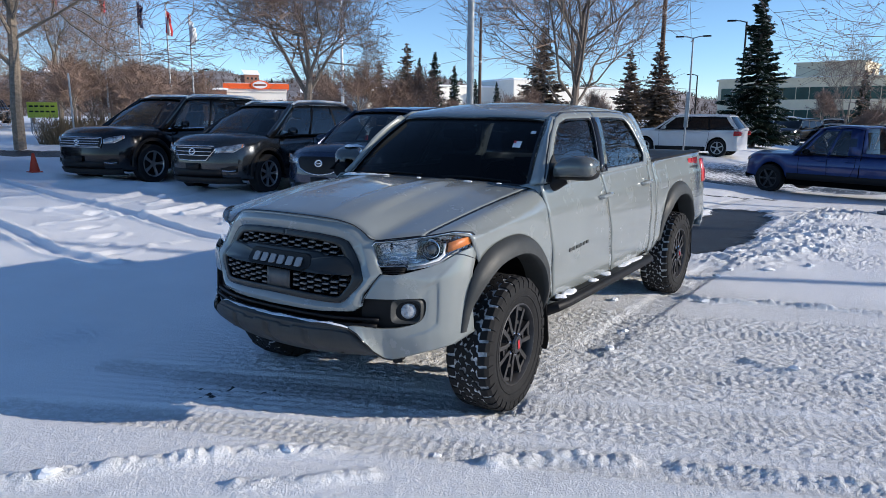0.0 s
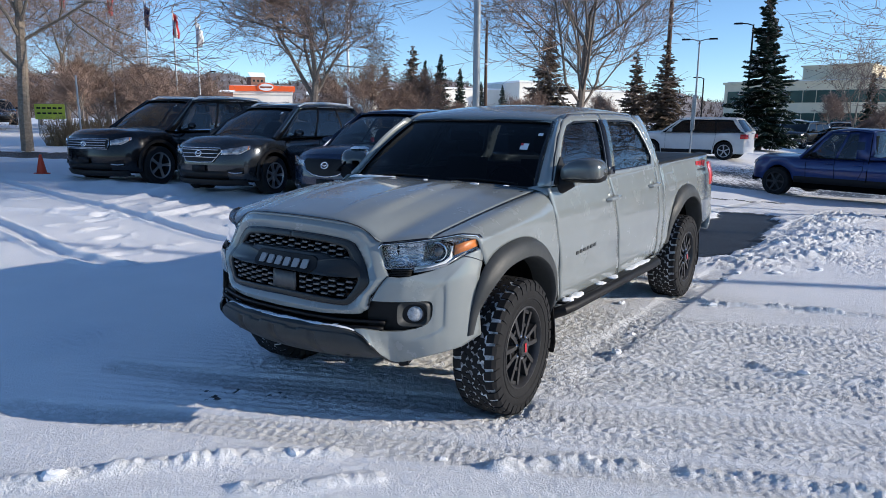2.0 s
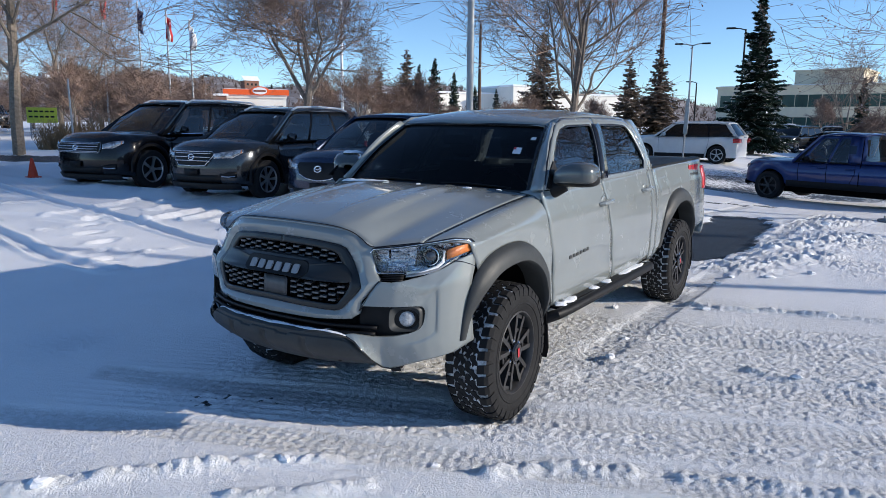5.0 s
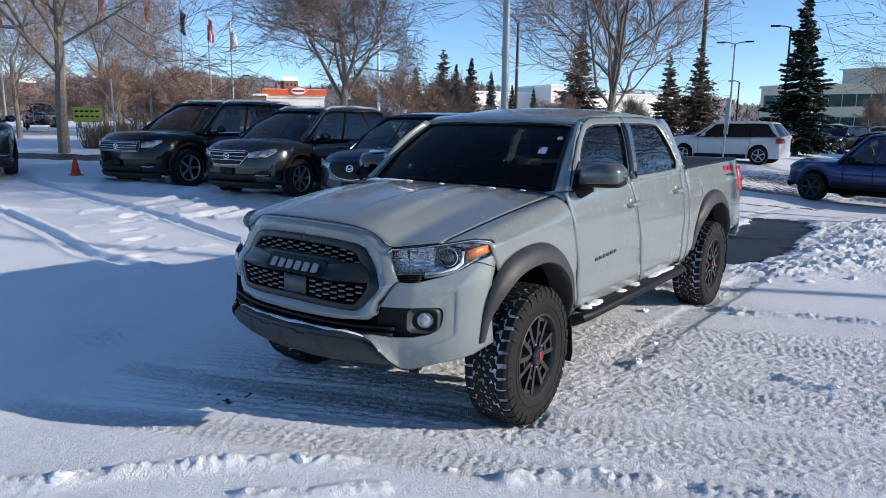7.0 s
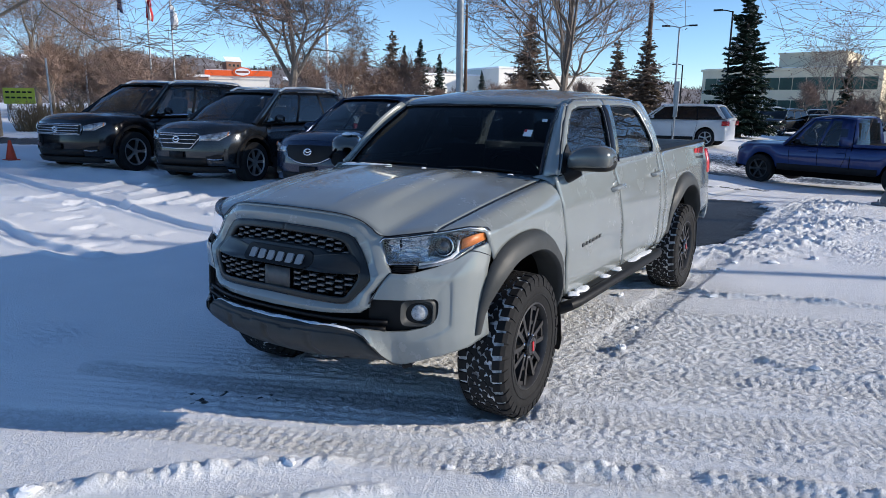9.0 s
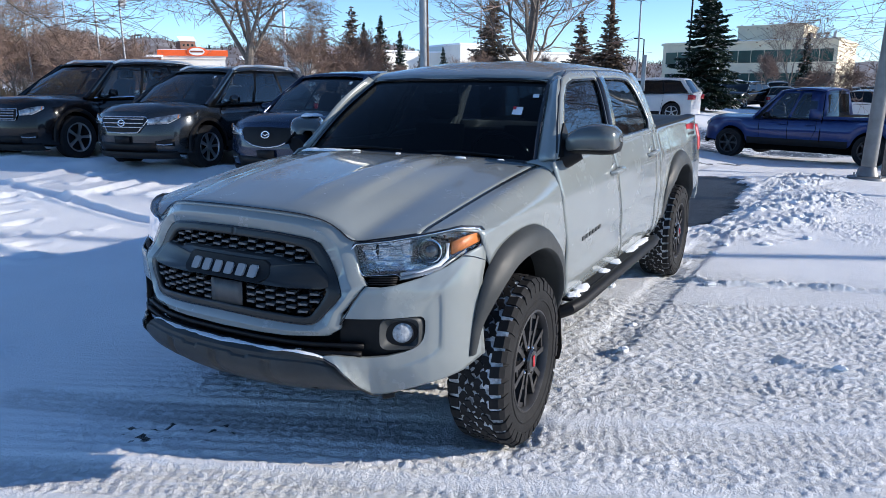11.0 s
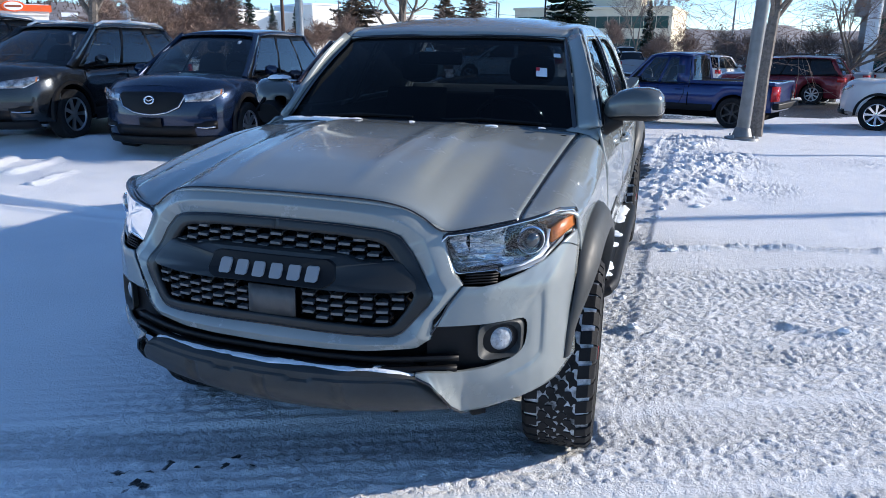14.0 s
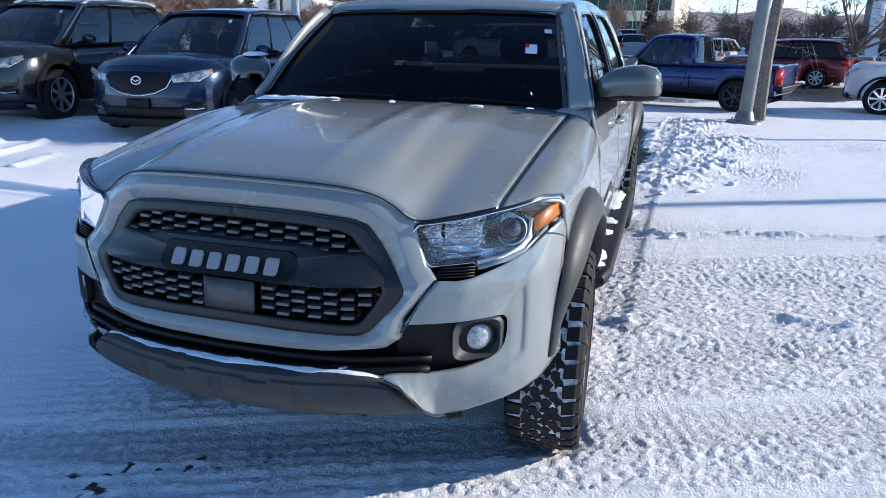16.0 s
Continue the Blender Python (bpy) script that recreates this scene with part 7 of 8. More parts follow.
for k in range(46):
    az = -74 + k * 1.16 + rng.uniform(-0.6, 0.6)
    d = rng.uniform(38, 62) if az > -52 else rng.uniform(56, 76)
    sc = rng.uniform(0.62, 1.02) if az > -52 else rng.uniform(0.85, 1.25)
    if -52.2 < az < -45.6:
        d, sc = 36, 0.42
    if az > -34:
        sc *= 0.72
    copy_thing(variants[k % 3], put(az, d, sc, rng.uniform(0, 360)))
for az, d, sc in ((-60.4, 47, 1.0), (-59.3, 52, 1.1), (-58.4, 46, 0.95), (-57.2, 50, 1.05), (-56.0, 52, 0.95), (-55.0, 48, 0.8), (-61.5, 44, 1.0), (-3.0, 60, 0.9), (-1.2, 66, 1.0), (1.5, 48, 0.9), (3.4, 52, 1.0), (5.0, 46, 0.9), (7.2, 48, 1.0), (9.5, 46, 0.9), (12.5, 45, 1.0), (-18.5, 60, 0.8), (-28.5, 55, 0.9)):
    copy_thing(variants[int(d) % 3], put(az, d, sc, az * 37))
# birch by the office
bare_tree(61, 7.5, 0.40, 4, 0.09, PALEBARK, fork=0.30, m=put(-4.6, 58, 1, 10), label="slim pale-barked birch, leafless")

spruce(3, 8.5, 2.0, NEEDLE, "tall dark green spruce with light snow on its boughs", put(-10.5, 41), snowy=0.16, dens=1.8)
sp2 = spruce(4, 6.5, 1.9, NEEDLE_B, "brownish conifer, thin crown", put(-26.2, 42), snowy=0.03, dens=0.34)
for az, d, sc in ((-19.6, 43, 0.80), (-17.4, 44, 0.92), (-37.0, 52, 0.95), (-39.2, 56, 0.8)):
    copy_thing(sp2, put(az, d, sc, az * 11))
sp3 = spruce(6, 6.0, 1.3, NEEDLE, "small dark spruce in the distance", put(-34.8, 58), snowy=0.1, dens=0.7)
for az, d, sc in ((-3.6, 62, 0.9), (-33.2, 95, 1.2), (-31.5, 105, 1.0), (-29.8, 100, 0.9), (-47.5, 110, 1.0), (-55.0, 120, 1.2), (-52.2, 125, 1.1), (-36.0, 90, 1.3)):
    copy_thing(sp3, put(az, d, sc, az * 17))

# low brown hedge
def bush(seed, w, h):
    rng = random.Random(seed)
    g = Geo()
    for k in range(420):
        a, r = rng.uniform(0, 2 * math.pi), w * math.sqrt(rng.random()) * 0.6
        p = Vector((r * math.cos(a), r * math.sin(a), 0))
        q = p * 1.25 + Vector((rng.gauss(0, 0.12), rng.gauss(0, 0.12), h * rng.uniform(0.6, 1.05) * (1 - 0.35 * (r / w) ** 2)))
        g.tube([p, p.lerp(q, 0.5) + Vector((rng.gauss(0, 0.06), rng.gauss(0, 0.06), 0.03)), q], [0.012, 0.008, 0.003], 3, cap=False)
    return g


hedge = root("shrub", put(-59.6, 31), "low rounded brown shrub, leafless", "shrub", "hedge row")
part("twig_crown", bush(1, 1.4, 1.25), mat("tan_shrub_twigs", (0.17, 0.125, 0.075), rough=0.9, vary=0.3, vscale=4, per_object=0.15), hedge, smooth=False)
for k, (az, d) in enumerate(((-61.3, 30.5), (-58.0, 32), (-56.2, 33), (-54.6, 34), (-62.6, 31), (-48, 38), (-43, 40))):
    copy_thing(hedge, put(az, d, 0.85 + 0.1 * (k % 3), 70 * k))

# lamp posts
POLE_MAT = mat("grey_lamp_pole", (0.30, 0.32, 0.34), rough=0.45, metal=0.4, vary=0.12, vscale=3)
def lamp_post(name, m, h, r, arms, label, pole_mat=POLE_MAT, lean=0.0):
    ob = root(name, m, label, "street lamp", "lamp posts")
    part("pole", Geo().tube([(0, 0, 0), (lean * 0.5 * h, 0, h * 0.5), (lean * h, 0, h)], [r, r * 0.9, r * 0.75], 14), pole_mat, ob)
    base = part("base_flange", Geo().lathe([(0.0, r * 2.6), (0.05, r * 2.5), (0.07, r * 1.5), (0.22, r * 1.15), (0.24, r)], "z", 20), pole_mat, ob)
    for a in range(4):
        t = math.pi / 4 + a * math.pi / 2
        part("anchor_bolt", Geo().lathe([(0.05, 0.016), (0.10, 0.016), (0.10, 0.001)], "z", 6, (r * 2.1 * math.cos(t), r * 2.1 * math.sin(t), 0)), STEEL, base)
    for ax, ay in arms:
        tip = Vector((lean * h + ax, ay, h + 0.10))
        part("arm", Geo().tube([(lean * h, 0, h - 0.05), (lean * h + ax * 0.5, ay * 0.5, h + 0.06), tip], 0.04, 8), pole_mat, ob)
        d = Vector((ax, ay, 0)).normalized()
        part("lamp_head", Geo().box(-0.30, 0.30, -0.14, 0.14, -0.06, 0.05, Matrix.Translation(tip + d * 0.2) @ Matrix.Rotation(math.atan2(d.y, d.x), 4, "Z")), BLACK, ob, bevel=0.02)
    return ob


lamp_post("lamp_post", Matrix.Translation((2.55, 12.0, land(2.55, 12.0))) @ Matrix.Rotation(radians(5), 4, "Z"), 9.0, 0.125, [(0, 0.8)], "leaning galvanised lamp post on a round base flange", mat("dull_galvanised_pole", (0.19, 0.19, 0.19), rough=0.42, metal=0.45, vary=0.2, vscale=4), lean=0.03)
lamp_post("lamp_post", put(-32.2, 20), 9.5, 0.105, [(0.8, 0)], "tall grey lamp post behind the parked cars")
lamp_post("lamp_post", put(-15.1, 58), 7.2, 0.08, [(0.75, 0.2), (-0.75, -0.2)], "distant twin-arm lamp post")
lamp_post("lamp_post", put(-27.0, 62), 8.2, 0.08, [(0.75, 0.2), (-0.75, -0.2)], "distant twin-arm lamp post")
lamp_post("lamp_post", put(-11.5, 55), 8.0, 0.08, [(-0.75, -0.2)], "distant single-arm lamp post", BLACK)
lamp_post("lamp_post", put(-14.6, 75), 5.2, 0.08, [(-0.5, 0)], "distant short lamp post", BLACK)
lamp_post("lamp_post", put(-52.6, 70), 4.8, 0.07, [(0.3, 0)], "distant short lamp post", BLACK)
lamp_post("lamp_post", put(2.2, 60), 6.8, 0.08, [(0.6, 0.2), (-0.6, -0.2)], "distant twin-arm lamp post by the dealership")
for x, y in ((17.2, 11.5), (17.8, 15.9)):
    lamp_post("lamp_post", Matrix.Translation((x, y, land(x, y))), 9.5, 0.10, [(0.8, 0)], "tall grey lamp post at the lot's edge")
st = root("street_lamp", put(-42.2, 40), "tall white curved-arm street lamp", "street lamp")
part("pole", Geo().tube([(0, 0, 0), (0, 0, 7.0), (-0.15, 0.1, 8.0), (-0.7, 0.4, 8.8), (-1.5, 0.8, 9.0)], [0.09, 0.07, 0.06, 0.05, 0.045], 10), WHITEP, st)
part("lamp_head", Geo().box(-0.35, 0.25, -0.12, 0.12, -0.05, 0.05, Matrix.Translation((-1.6, 0.85, 9.0)) @ Matrix.Rotation(radians(152), 4, "Z")), STEEL, st, bevel=0.02)
WOODP = mat("weathered_brown_pole", (0.10, 0.062, 0.042), rough=0.9, vary=0.3, vscale=10, bump=0.3)
for az, d, h in ((-17.3, 44, 12), (-31.2, 60, 9)):
    up = root("utility_pole", put(az, d), "tall brown wooden utility pole", "utility pole")
    part("pole", Geo().tube([(0, 0, 0), (0, 0, h * 0.5), (0.02, 0, h)], [0.15, 0.13, 0.10], 10), WOODP, up)
    part("pole_band", Geo().lathe([(h * 0.6, 0.13), (h * 0.6, 0.145), (h * 0.6 + 0.15, 0.145), (h * 0.6 + 0.15, 0.13)], "z", 12), STEEL, up)

# leaning sign post by the pickup's tail
sp = root("sign_post", put(-15.4, 26), "grey metal sign seen edge-on on a slim leaning post", "sign")
part("post", Geo().tube([(0, 0, 0), (0.05, 0.0, 2.5)], 0.03, 8), STEEL, sp)
part("sign_plate", Geo().box(-0.07, 0.07, -0.02, 0.02, 1.35, 2.55, Matrix.Rotation(radians(1.5), 4, "Y")), STEEL, sp, bevel=0.01)

# flags
FLAG_RED = mat("red_flag_cloth", (0.50, 0.03, 0.03), rough=0.8, vary=0.2)
FLAG_BLUE = mat("dark_blue_flag_cloth", (0.02, 0.03, 0.09), rough=0.8, vary=0.2)
FLAG_WHITE = mat("white_flag_cloth", (0.72, 0.72, 0.72), rough=0.8, vary=0.1)
for k, (az, h, cl) in enumerate(((-62.3, 9.2, FLAG_RED), (-59.3, 8.9, FLAG_RED), (-56.9, 8.2, FLAG_BLUE), (-55.0, 7.8, FLAG_RED), (-53.4, 7.3, FLAG_WHITE))):
    fp_ = root("flagpole", put(az, 50), "slim grey flagpole with a limp flag", "flagpole", "row of flagpoles")
    part("pole", Geo().tube([(0, 0, 0), (0, 0, h)], [0.07, 0.045], 10), STEEL, fp_)
    part("finial", Geo().lathe([(h, 0.001), (h + 0.02, 0.06), (h + 0.10, 0.06), (h + 0.13, 0.001)], "z", 10), ALU, fp_)
    flag = Geo().grid([[(0.05 + u * 0.55 * (1 - 0.35 * v) + 0.05 * math.sin(7 * v + k), 0.12 * math.sin(9 * u + 2 * v + k), h - 0.15 - 1.5 * v - 0.45 * u * (1 - v) - 0.25 * u) for u in np.linspace(0, 1, 9)] for v in np.linspace(0, 1, 11)])
    fo = part("flag", flag, cl, fp_, "limp hanging flag", solid=0.01)
    for q in range(3 if k in (1, 3) else 0):
        part("flag_stripe", Geo().grid([[(0.05 + u * 0.55 * (1 - 0.35 * v) + 0.05 * math.sin(7 * v + k), 0.12 * math.sin(9 * u + 2 * v + k) - 0.02, h - 0.15 - 1.5 * v - 0.45 * u * (1 - v) - 0.25 * u) for u in np.linspace(0.15 + 0.3 * q, 0.28 + 0.3 * q, 3)] for v in np.linspace(0, 1, 9)]), FLAG_WHITE, fo, solid=0.006)
ban = root("feather_banner", put(-68.6, 44), "tall red banner in two cloths on a pole", "banner")
part("pole", Geo().tube([(0, 0, 0), (0, 0, 9.4)], 0.05, 8), STEEL, ban)
part("cloth", Geo().grid([[(u * (0.25 + 0.45 * v), 0.05 * math.sin(4 * u), 9.3 - 1.7 * v) for u in np.linspace(0, 1, 5)] for v in np.linspace(0, 1, 8)]), FLAG_RED, ban, solid=0.01)
part("cloth", Geo().grid([[(u * (0.55 + 0.25 * v), 0.05 * math.sin(4 * u), 7.4 - 1.8 * v) for u in np.linspace(0, 1, 5)] for v in np.linspace(0, 1, 8)]), FLAG_RED, ban, solid=0.01)

# green-yellow yard sign
YSIGN = mat("lime_yellow_sign_board", (0.36, 0.42, 0.04), rough=0.5, vary=0.06)
ys = root("notice_sign", put(-63.6, 36, 0.95, 60, 0.25), "lime yellow notice board with unreadable dark lines on posts", "sign")
part("board", Geo().box(-0.62, 0.62, -0.02, 0.02, 0.75, 1.45), YSIGN, ys, bevel=0.005)
for k in range(2):
    for c in range(5):
        part("text_bar", Geo().box(-0.54 + 0.22 * c, -0.38 + 0.22 * c, -0.026, -0.02, 1.23 - 0.24 * k, 1.31 - 0.24 * k), BLACK, ys, "plain dark bar")
for x in (-0.5, 0.5):
    part("post", Geo().box(x - 0.03, x + 0.03, 0.02, 0.08, 0, 1.4), STEEL, ys)
ps = root("sign_post", put(-61.9, 22), "thin grey bare signpost in the snow", "post")
part("post", Geo().tube([(0, 0, 0), (-0.06, 0, 2.3)], 0.025, 8), STEEL, ps)

# traffic cone
ORANGE = mat("red_orange_cone_plastic", (0.62, 0.065, 0.025), rough=0.5, vary=0.12, vscale=9)
cone = root("traffic_cone", Matrix.Translation((-13.1, 4.25, land(-13.1, 4.25))), "red-orange traffic cone standing in snow", "traffic cone")
part("cone_body", Geo().lathe([(0.03, 0.105), (0.42, 0.026), (0.43, 0.001)], "z", 20), ORANGE, cone)
part("cone_foot", Geo().box(-0.125, 0.125, -0.125, 0.125, 0.0, 0.03), ORANGE, cone, bevel=0.01)

# ---- buildings ----
STUCCO = mat("cream_stucco_panels", (0.72, 0.62, 0.44), rough=0.85, vary=0.08, vscale=0.6, bump=0.1, bscale=8)
GREENGLASS = mat("green_tinted_facade_glass", (0.022, 0.060, 0.052), rough=0.15, spec=0.3, coat=0.15, vary=0.3, vscale=0.5)
WHITEWALL = mat("white_plaster_wall", (0.76, 0.73, 0.66), rough=0.85, vary=0.07, vscale=0.4)
BROWNWALL = mat("brown_brick_wall", (0.20, 0.10, 0.07), rough=0.9, vary=0.2, vscale=2)
SLATE = mat("grey_metal_panel", (0.27, 0.265, 0.26), rough=0.4, metal=0.5, vary=0.1, vscale=0.8)
ORANGEBAND = mat("orange_fascia", (0.75, 0.11, 0.02), rough=0.5, vary=0.06)
ROOFSNOW = mat("roof_snow", (0.84, 0.86, 0.89), rough=0.8, vary=0.04, vscale=0.8, bump=0.2, bscale=3)


def window_row(host, n, x0, x1, y, z0, z1, mt, gap=0.08):
    for k in range(n):
        a, b = lerp(x0, x1, k / n) + gap / 2, lerp(x0, x1, (k + 1) / n) - gap / 2
        part("window", Geo().box(a, b, y - 0.03, y + 0.06, z0, z1), mt, host)


# office block: two storeys with green glass bands and a penthouse
ob = root("office_building", put(-6.0, 100, 1, -6, -0.3), "cream office building with green glass bands and a rooftop block", "building")
part("wall", Geo().box(-13, 8, 0, 18, -1, 6.4), STUCCO, ob)
part("roof", Geo().box(-13.2, 8.2, -0.2, 18.2, 6.4, 6.7), STUCCO, ob)
part("roof_snow_cover", Geo().box(-12.8, 7.8, 0.2, 17.8, 6.7, 6.78), ROOFSNOW, ob)
window_row(ob, 13, -12.6, 7.6, 0.0, 1.1, 2.7, GREENGLASS)
window_row(ob, 13, -12.6, 7.6, 0.0, 4.0, 5.5, GREENGLASS)
part("penthouse", Geo().box(-4.5, 3.4, 4, 14, 6.7, 8.6), STUCCO, ob)
part("penthouse_roof", Geo().box(-4.7, 3.6, 3.8, 14.2, 8.6, 8.8), STUCCO, ob)
for k in range(4):
    part("roof_duct", Geo().lathe([(6.7, 0.18), (7.6, 0.18), (7.7, 0.26), (7.75, 0.01)], "z", 10, (4.0 + k * 0.9, 6, 0)), STEEL, ob)

# long white sheds
for az, d, wd, hh, rz in ((-30.5, 120, 26, 5.4, -30), (-23.6, 125, 24, 5.6, -24), (-37.5, 135, 14, 5.6, -37), (-27.4, 118, 5, 6.6, -27)):
    sh = root("warehouse", put(az, d, 1, -az + 32), "low white flat-roofed warehouse with a few windows", "building", "white sheds")
    part("wall", Geo().box(-wd / 2, wd / 2, 0, 12, -1, hh), WHITEWALL, sh)
    part("roof", Geo().box(-wd / 2 - 0.2, wd / 2 + 0.2, -0.2, 12.2, hh, hh + 0.25), ROOFSNOW, sh)
    window_row(sh, 5, -wd / 2 + 1, wd / 2 - 1, 0.0, 1.2, 2.2, DARKGLASS, gap=wd * 0.12)

# drive-in restaurant
rb_ = root("restaurant", put(-48.7, 92, 0.86, 48.8, 0.15), "white drive-in restaurant with an orange roof band and a round sign", "building")
part("wall", Geo().box(-4.2, 4.2, 0, 7, -1, 3.9), WHITEWALL, rb_)
part("roof_band", Geo().box(-4.6, 4.6, -0.5, 7.4, 4.35, 5.1), ORANGEBAND, rb_)
part("roof", Geo().box(-4.3, 4.3, -0.2, 7.1, 3.9, 4.35), WHITEWALL, rb_)
part("roof_snow_cover", Geo().box(-4.4, 4.4, -0.3, 7.2, 5.1, 5.18), ROOFSNOW, rb_)
window_row(rb_, 5, -3.8, 3.8, 0.0, 0.8, 2.8, DARKGLASS, gap=0.3)
sg = part("round_sign", Geo().lathe([(-0.62, 0.001), (-0.62, 1.0), (-0.55, 1.05), (-0.45, 1.05)], "y", 28, (0.4, 0, 0)).moved(Matrix.Translation((0, 0, 4.9)) @ Matrix.Diagonal((1.25, 1, 0.62, 1))), ORANGEBAND, rb_, "plain oval sign in orange and white")
part("sign_inlay", Geo().lathe([(-0.66, 0.001), (-0.66, 0.80), (-0.63, 0.82)], "y", 28, (0.4, 0, 0)).moved(Matrix.Translation((0, 0, 4.9)) @ Matrix.Diagonal((1.25, 1, 0.62, 1))), WHITEP, sg)
part("sign_bar", Geo().box(-0.35, 1.35, -0.70, -0.67, 4.78, 5.02), mat("brown_sign_bar", (0.22, 0.06, 0.03), rough=0.5), sg)
br = root("shop_building", put(-53.2, 88, 1, 53.2), "low brown brick shop", "building")
part("wall", Geo().box(-3.5, 3.5, 0, 6, -1, 3.6), BROWNWALL, br)
part("roof", Geo().box(-3.7, 3.7, -0.2, 6.2, 3.6, 3.85), ROOFSNOW, br)
window_row(br, 3, -3, 3, 0.0, 0.8, 2.2, DARKGLASS, gap=0.6)

# dealership with a glass front
db = root("dealership", put(15.0, 52, 1, -14), "grey panelled car dealership with a tall glass front", "building")
part("wall", Geo().box(-4.6, 14, 0.3, 20, -1.5, 6.6), SLATE, db)
part("fascia_panel", Geo().box(-5.0, 14.4, -0.6, 0.3, 3.9, 6.4), SLATE, db, bevel=0.03)
part("roof_snow_cover", Geo().box(-4.8, 14.2, -0.4, 19.8, 6.6, 6.68), ROOFSNOW, db)
for k in range(10):
    x0 = -4.2 + k * 1.8
    part("window", Geo().box(x0 + 0.06, x0 + 1.74, 0.10, 0.24, -0.4, 3.8), GREENGLASS, db)
    part("mullion", Geo().box(x0 - 0.06, x0 + 0.06, 0.0, 0.3, -0.6, 3.9), SLATE if k % 3 else ALU, db)
    part("transom", Geo().box(x0 + 0.06, x0 + 1.74, 0.02, 0.3, 2.45, 2.55), ALU, db)
for k in range(5):
    part("sign_block", Geo().box(-1.5 + k * 0.52, -1.12 + k * 0.52, -0.68, -0.6, 4.3, 4.85), WHITEP, db, "plain white block in place of lettering")
pyl = root("pylon_sign", put(10.4, 44), "tall round white pylon in front of the dealership", "sign")
part("post", Geo().lathe([(-1, 0.30), (9.0, 0.30), (9.05, 0.01)], "z", 20), WHITEP, pyl)
part("collar", Geo().lathe([(1.7, 0.30), (1.7, 0.36), (1.9, 0.36), (1.9, 0.30)], "z", 20), SLATE, pyl)

# houses and woods on the hill
HILL = mat("winter_hillside", (0.17, 0.13, 0.11), rough=1.0, second=(0.30, 0.28, 0.28), vscale=0.03, dirt=0.5, dscale=0.05, dcolor=(0.62, 0.64, 0.68))
rows = []
for d, hk in ((230, 0.0), (300, 0.25), (380, 0.6), (470, 0.9), (600, 1.0), (800, 0.7)):
    row = []
    for az in np.linspace(-110, 60, 171):
        x, y = at(az, d)
        crest = 24 + 7 * math.exp(-((az + 58) / 16) ** 2) + 2.5 * math.sin(az * 0.31) + 2.0 * math.sin(az * 1.1 + 1) - 12 * sstep(-25, -10, az)
        row.append((x, y, float(crest) * hk * (d / 500) ** 0.4 + float(fbm(np.array([x]), np.array([y]), 0.03, 3, 5)[0]) * 3 * hk))
    rows.append(row)
tagged(part("hillside", Geo().grid(rows), HILL), "low brown wooded hillside with snow patches", "hill", kind="backdrop")
rng = random.Random(5)
wood = Geo()
for k in range(4200):
    az, d = rng.uniform(-85, -8), rng.uniform(240, 560)
    x, y = at(az, d)
    crest = 24 + 7 * math.exp(-((az + 58) / 16) ** 2) + 2.5 * math.sin(az * 0.31) + 2.0 * math.sin(az * 1.1 + 1) - 12 * float(sstep(-25, -10, az))
    hk = float(np.interp(d, [230, 300, 380, 470, 600], [0, 0.25, 0.6, 0.9, 1.0]))
    z = crest * hk * (d / 500) ** 0.4 - 1
    h = rng.uniform(1.8, 4.2)
    for q in range(8):
        a = rng.uniform(0, 6.28)
        b = Vector((x, y, z + h * rng.uniform(0.1, 0.4)))
        e = b + Vector((math.cos(a) * h * 0.35, math.sin(a) * h * 0.35, h * rng.uniform(0.4, 0.7)))
        wv = Vector((math.cos(a + 1.6), math.sin(a + 1.6), 0.2)) * h * 0.030
        wood.add([b - wv, b + wv, e + wv * 0.4, e - wv * 0.4], [(0, 1, 2, 3)])
tagged(part("distant_woods", wood, mat("distant_bare_woods", (0.10, 0.075, 0.062), rough=1.0, vary=0.4, vscale=0.2), smooth=False), "distant leafless woods on the hillside", "woods", kind="stuff")
for k in range(9):
    az, d = -72 + k * 4.6 + rng.uniform(-1, 1), rng.uniform(250, 330)
    x, y = at(az, d)
    hs = root("house", Matrix.Translation((x, y, 9.0 + 2.0 * (k % 3))) @ Matrix.Rotation(radians(-az + 20 * (k % 2)), 4, "Z") @ Matrix.Scale(0.5, 4), "small pale house with a snowy gable roof", "house", "hillside houses")
    part("wall", Geo().box(-5, 5, 0, 8, -4, 4), BROWNWALL if k % 2 else SLATE, hs)
    part("roof", Geo().prism([(-5.6, -0.6, 4), (5.6, -0.6, 4), (5.6, 4, 7), (-5.6, 4, 7)], (0, 0.01, 0.25)), ROOFSNOW, hs)
    window_row(hs, 3, -4.2, 4.2, 0.0, 0.8, 2.2, DARKGLASS, gap=1.4)

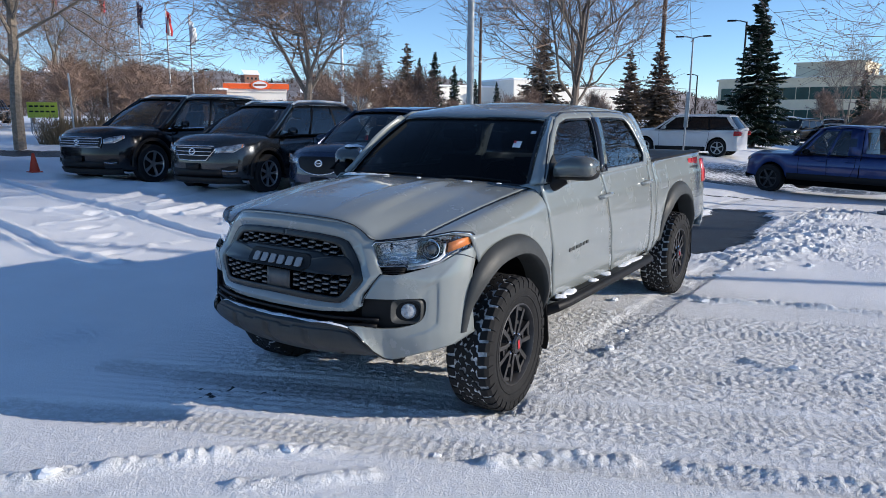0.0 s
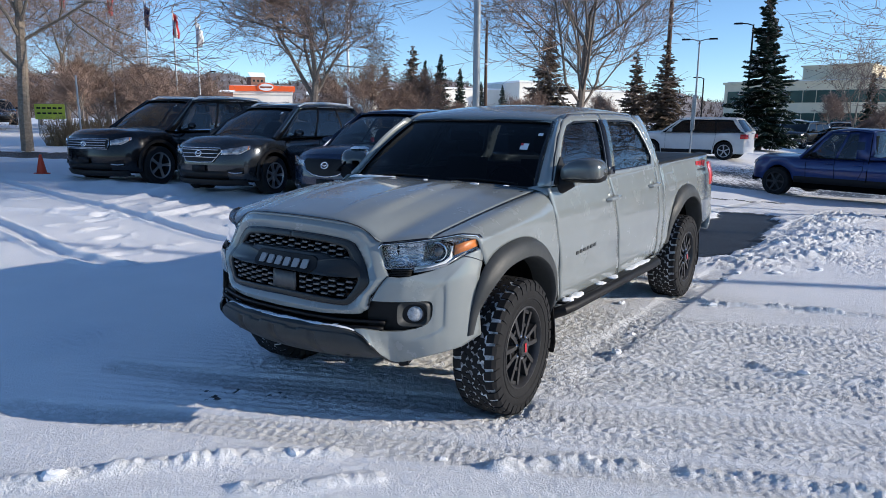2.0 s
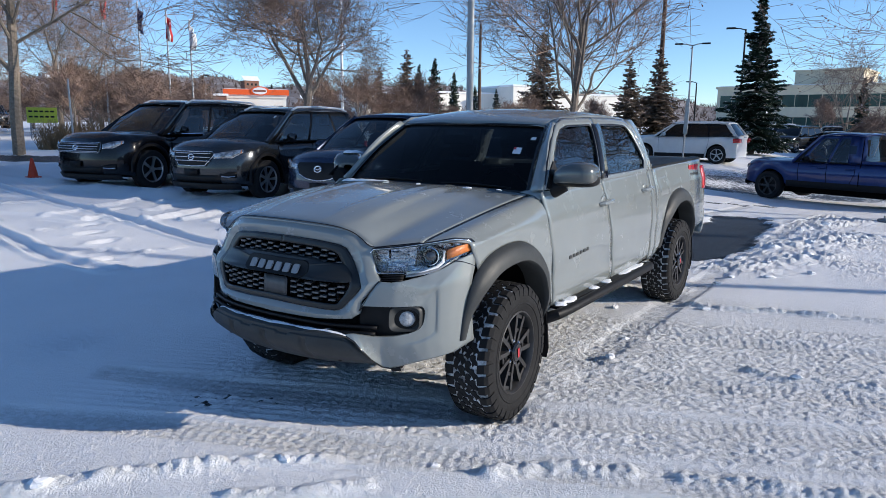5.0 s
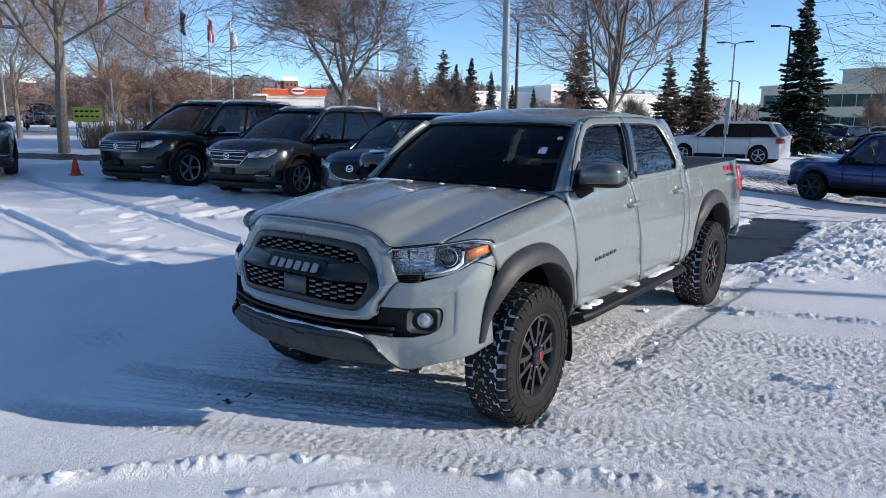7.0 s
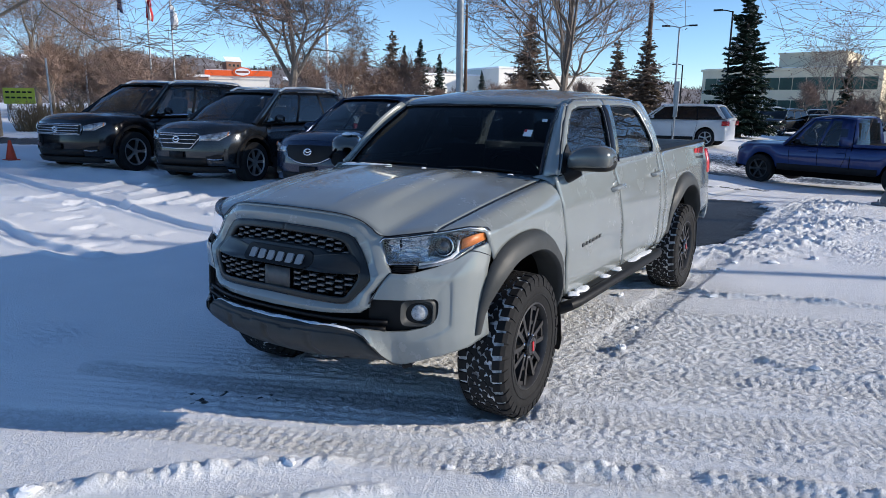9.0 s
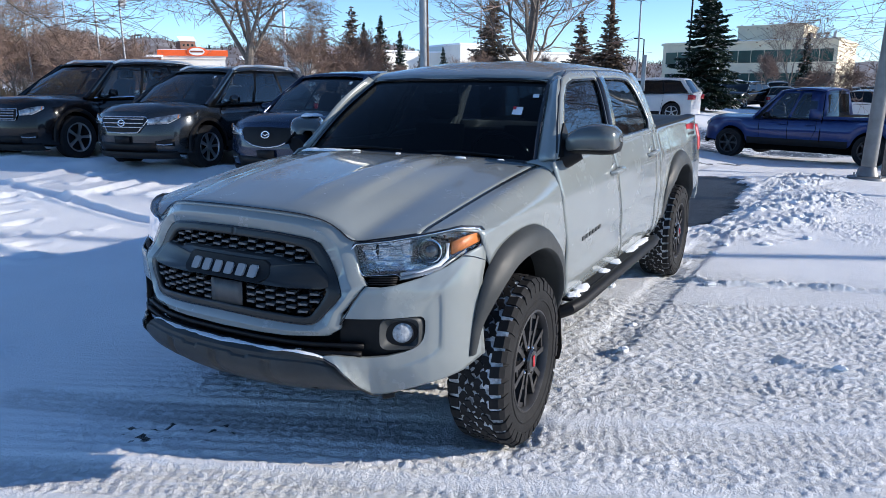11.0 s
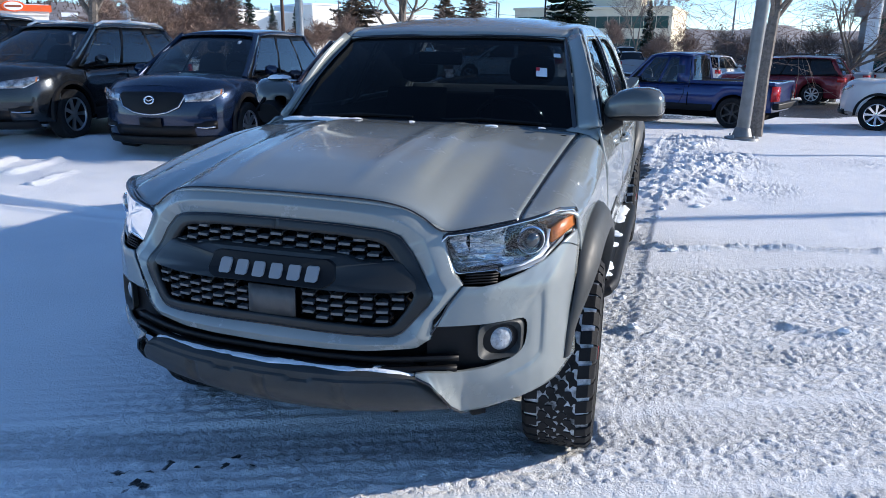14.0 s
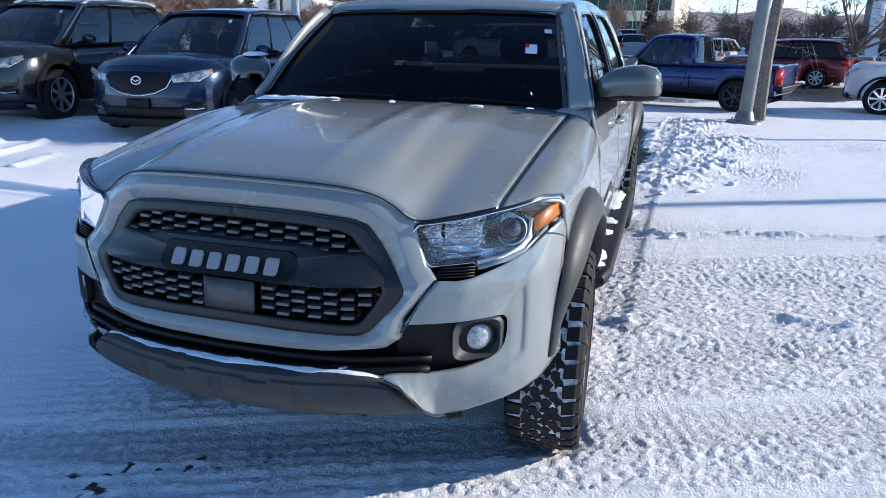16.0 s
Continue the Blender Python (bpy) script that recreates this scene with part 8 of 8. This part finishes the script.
# ---- snow lying on things ----
def snow_strip(path, width, height, seed, up=(0, 0, 1), ragged=0.5):
    """A lumpy ridge of snow along a path."""
    pts = [Vector(p) for p in resample(path, max(16, int(len(path) * 10)))]
    rows, up, run = [], Vector(up), 0.0
    for i, p in enumerate(pts):
        run += (p - pts[max(i - 1, 0)]).length
        d = (pts[min(i + 1, len(pts) - 1)] - pts[max(i - 1, 0)]).normalized()
        a = d.cross(up).normalized()
        end = min(1, i / 4, (len(pts) - 1 - i) / 4)
        u1, u2, u3 = [float(vnoise(run * f, seed * 3.7 + k, seed)) - 0.5 for k, f in enumerate((18.0, 30.0, 12.0))]
        w = width * (1 + ragged * 1.3 * u1) * max(0.05, end ** 0.5)
        h = height * (1 + ragged * 1.8 * u2) * max(0.05, end ** 0.5)
        p = p + a * width * 0.25 * u3
        rows.append([p + a * w * math.cos(t) * 0.5 + up * (h * max(0.0, math.sin(t)) ** 0.8 * (1 + 0.3 * (float(vnoise(run * 60, t * 4, seed + 5)) - 0.5)) - 0.003) for t in np.linspace(0, math.pi, 9)])
    return Geo().grid(rows)


def lying_snow(geo, host_m, label):
    return tagged(part("snow_patch", Geo().add([host_m @ Vector(p) for p in geo.v], geo.f), SNOWP), label, "snow", "snow on the pickup")


lip = [(x, dam(x, 0.622)[1] + 0.035, lip_z(x, 0.626, 0.50)) for x in np.linspace(-0.475, 0.485, 14)]
lying_snow(snow_strip(lip, 0.048, 0.010, 3, ragged=0.22), TRUCK, "thin ridge of snow along the front bumper lip")
lying_snow(snow_strip([(-0.66, 0.40, 1.222), (-0.50, 0.37, 1.231), (-0.34, 0.35, 1.236), (-0.20, 0.345, 1.238)], 0.07, 0.014, 5), TRUCK, "wedge of snow at the foot of the windscreen")
for a, b in ((0.02, 0.05), (0.38, 0.44), (0.62, 0.65)):
    lying_snow(snow_strip([(a, 0.345, 1.236), ((a + b) / 2, 0.35, 1.237), (b, 0.36, 1.234)], 0.03, 0.007, int(a * 90) + 2), TRUCK, "small crumb of snow by the wiper")
for y0, y1, k in ((0.56, 0.86, 1), (1.12, 1.22, 2), (1.36, 1.50, 3), (1.70, 2.25, 4)):
    lying_snow(snow_strip([(0.91, y0 + 0.06, 0.498), (0.918, (y0 + y1) / 2 + 0.06, 0.498), (0.912, y1 + 0.06, 0.498)], 0.062, 0.010, 10 + k, ragged=0.9), TRUCK, "clump of snow on the side step")
lying_snow(snow_strip([(-0.845, 0.66, 1.403), (-0.87, 0.74, 1.403), (-0.885, 0.82, 1.401)], 0.10, 0.02, 31), TRUCK, "snow on the folded mirror")
lying_snow(snow_strip([(0.55, 2.7, 1.285), (0.62, 2.95, 1.287), (0.60, 3.1, 1.285)], 0.14, 0.03, 33), TRUCK, "low heap of snow on the bed cover")
lying_snow(snow_strip([(-0.55, 1.08, 1.03), (-0.35, 0.98, 1.05), (-0.10, 0.95, 1.06), (0.10, 0.95, 1.06)], 0.10, 0.02, 41), suv_c.matrix_basis, "thin snow along the foot of a parked car's windscreen")
lying_snow(snow_strip([(0.25, 0.96, 1.06), (0.40, 1.0, 1.05), (0.52, 1.06, 1.035)], 0.06, 0.014, 42), suv_c.matrix_basis, "crumbs of snow by a parked car's wiper")
rng = random.Random(91)
for k, (x, y, r) in enumerate(((1.30, 2.95, 0.045), (1.10, 1.16, 0.04), (1.22, 1.11, 0.03), (1.0, 1.75, 0.035), (0.62, 2.55, 0.04), (2.25, 1.46, 0.035), (0.95, -0.78, 0.028), (0.35, -1.2, 0.035), (-0.35, -2.0, 0.05), (1.15, 4.1, 0.05), (1.55, 4.7, 0.06), (1.4, 5.5, 0.08), (1.75, 6.2, 0.07), (1.3, 6.6, 0.08), (1.65, 7.3, 0.09), (2.0, 8.0, 0.08), (1.35, 8.6, 0.08), (1.6, 9.6, 0.09), (1.2, 4.5, 0.05), (1.9, 5.2, 0.05), (1.05, 5.6, 0.06))):
    g = Geo()
    n = 7
    rows = []
    for i in range(n):
        ph = math.pi * i / (n - 1)
        rows.append([(r * math.sin(ph) * math.cos(t) * rng.uniform(0.55, 1.35), r * 0.8 * math.sin(ph) * math.sin(t) * rng.uniform(0.55, 1.35), r * 0.42 * math.cos(ph) * rng.uniform(0.7, 1.4)) for t in np.linspace(0, 2 * math.pi, 9)[:-1]])
    g.grid(rows, closed=True)
    ob = part("snow_clod", g, SNOWP, sharp=28)
    ob.matrix_basis = Matrix.Translation((x, y, land(x, y) + r * 0.12)) @ Matrix.Rotation(k * 1.3, 4, "Z")
    tagged(ob, "broken lump of snow lying on the lot", "snow", "snow clods")
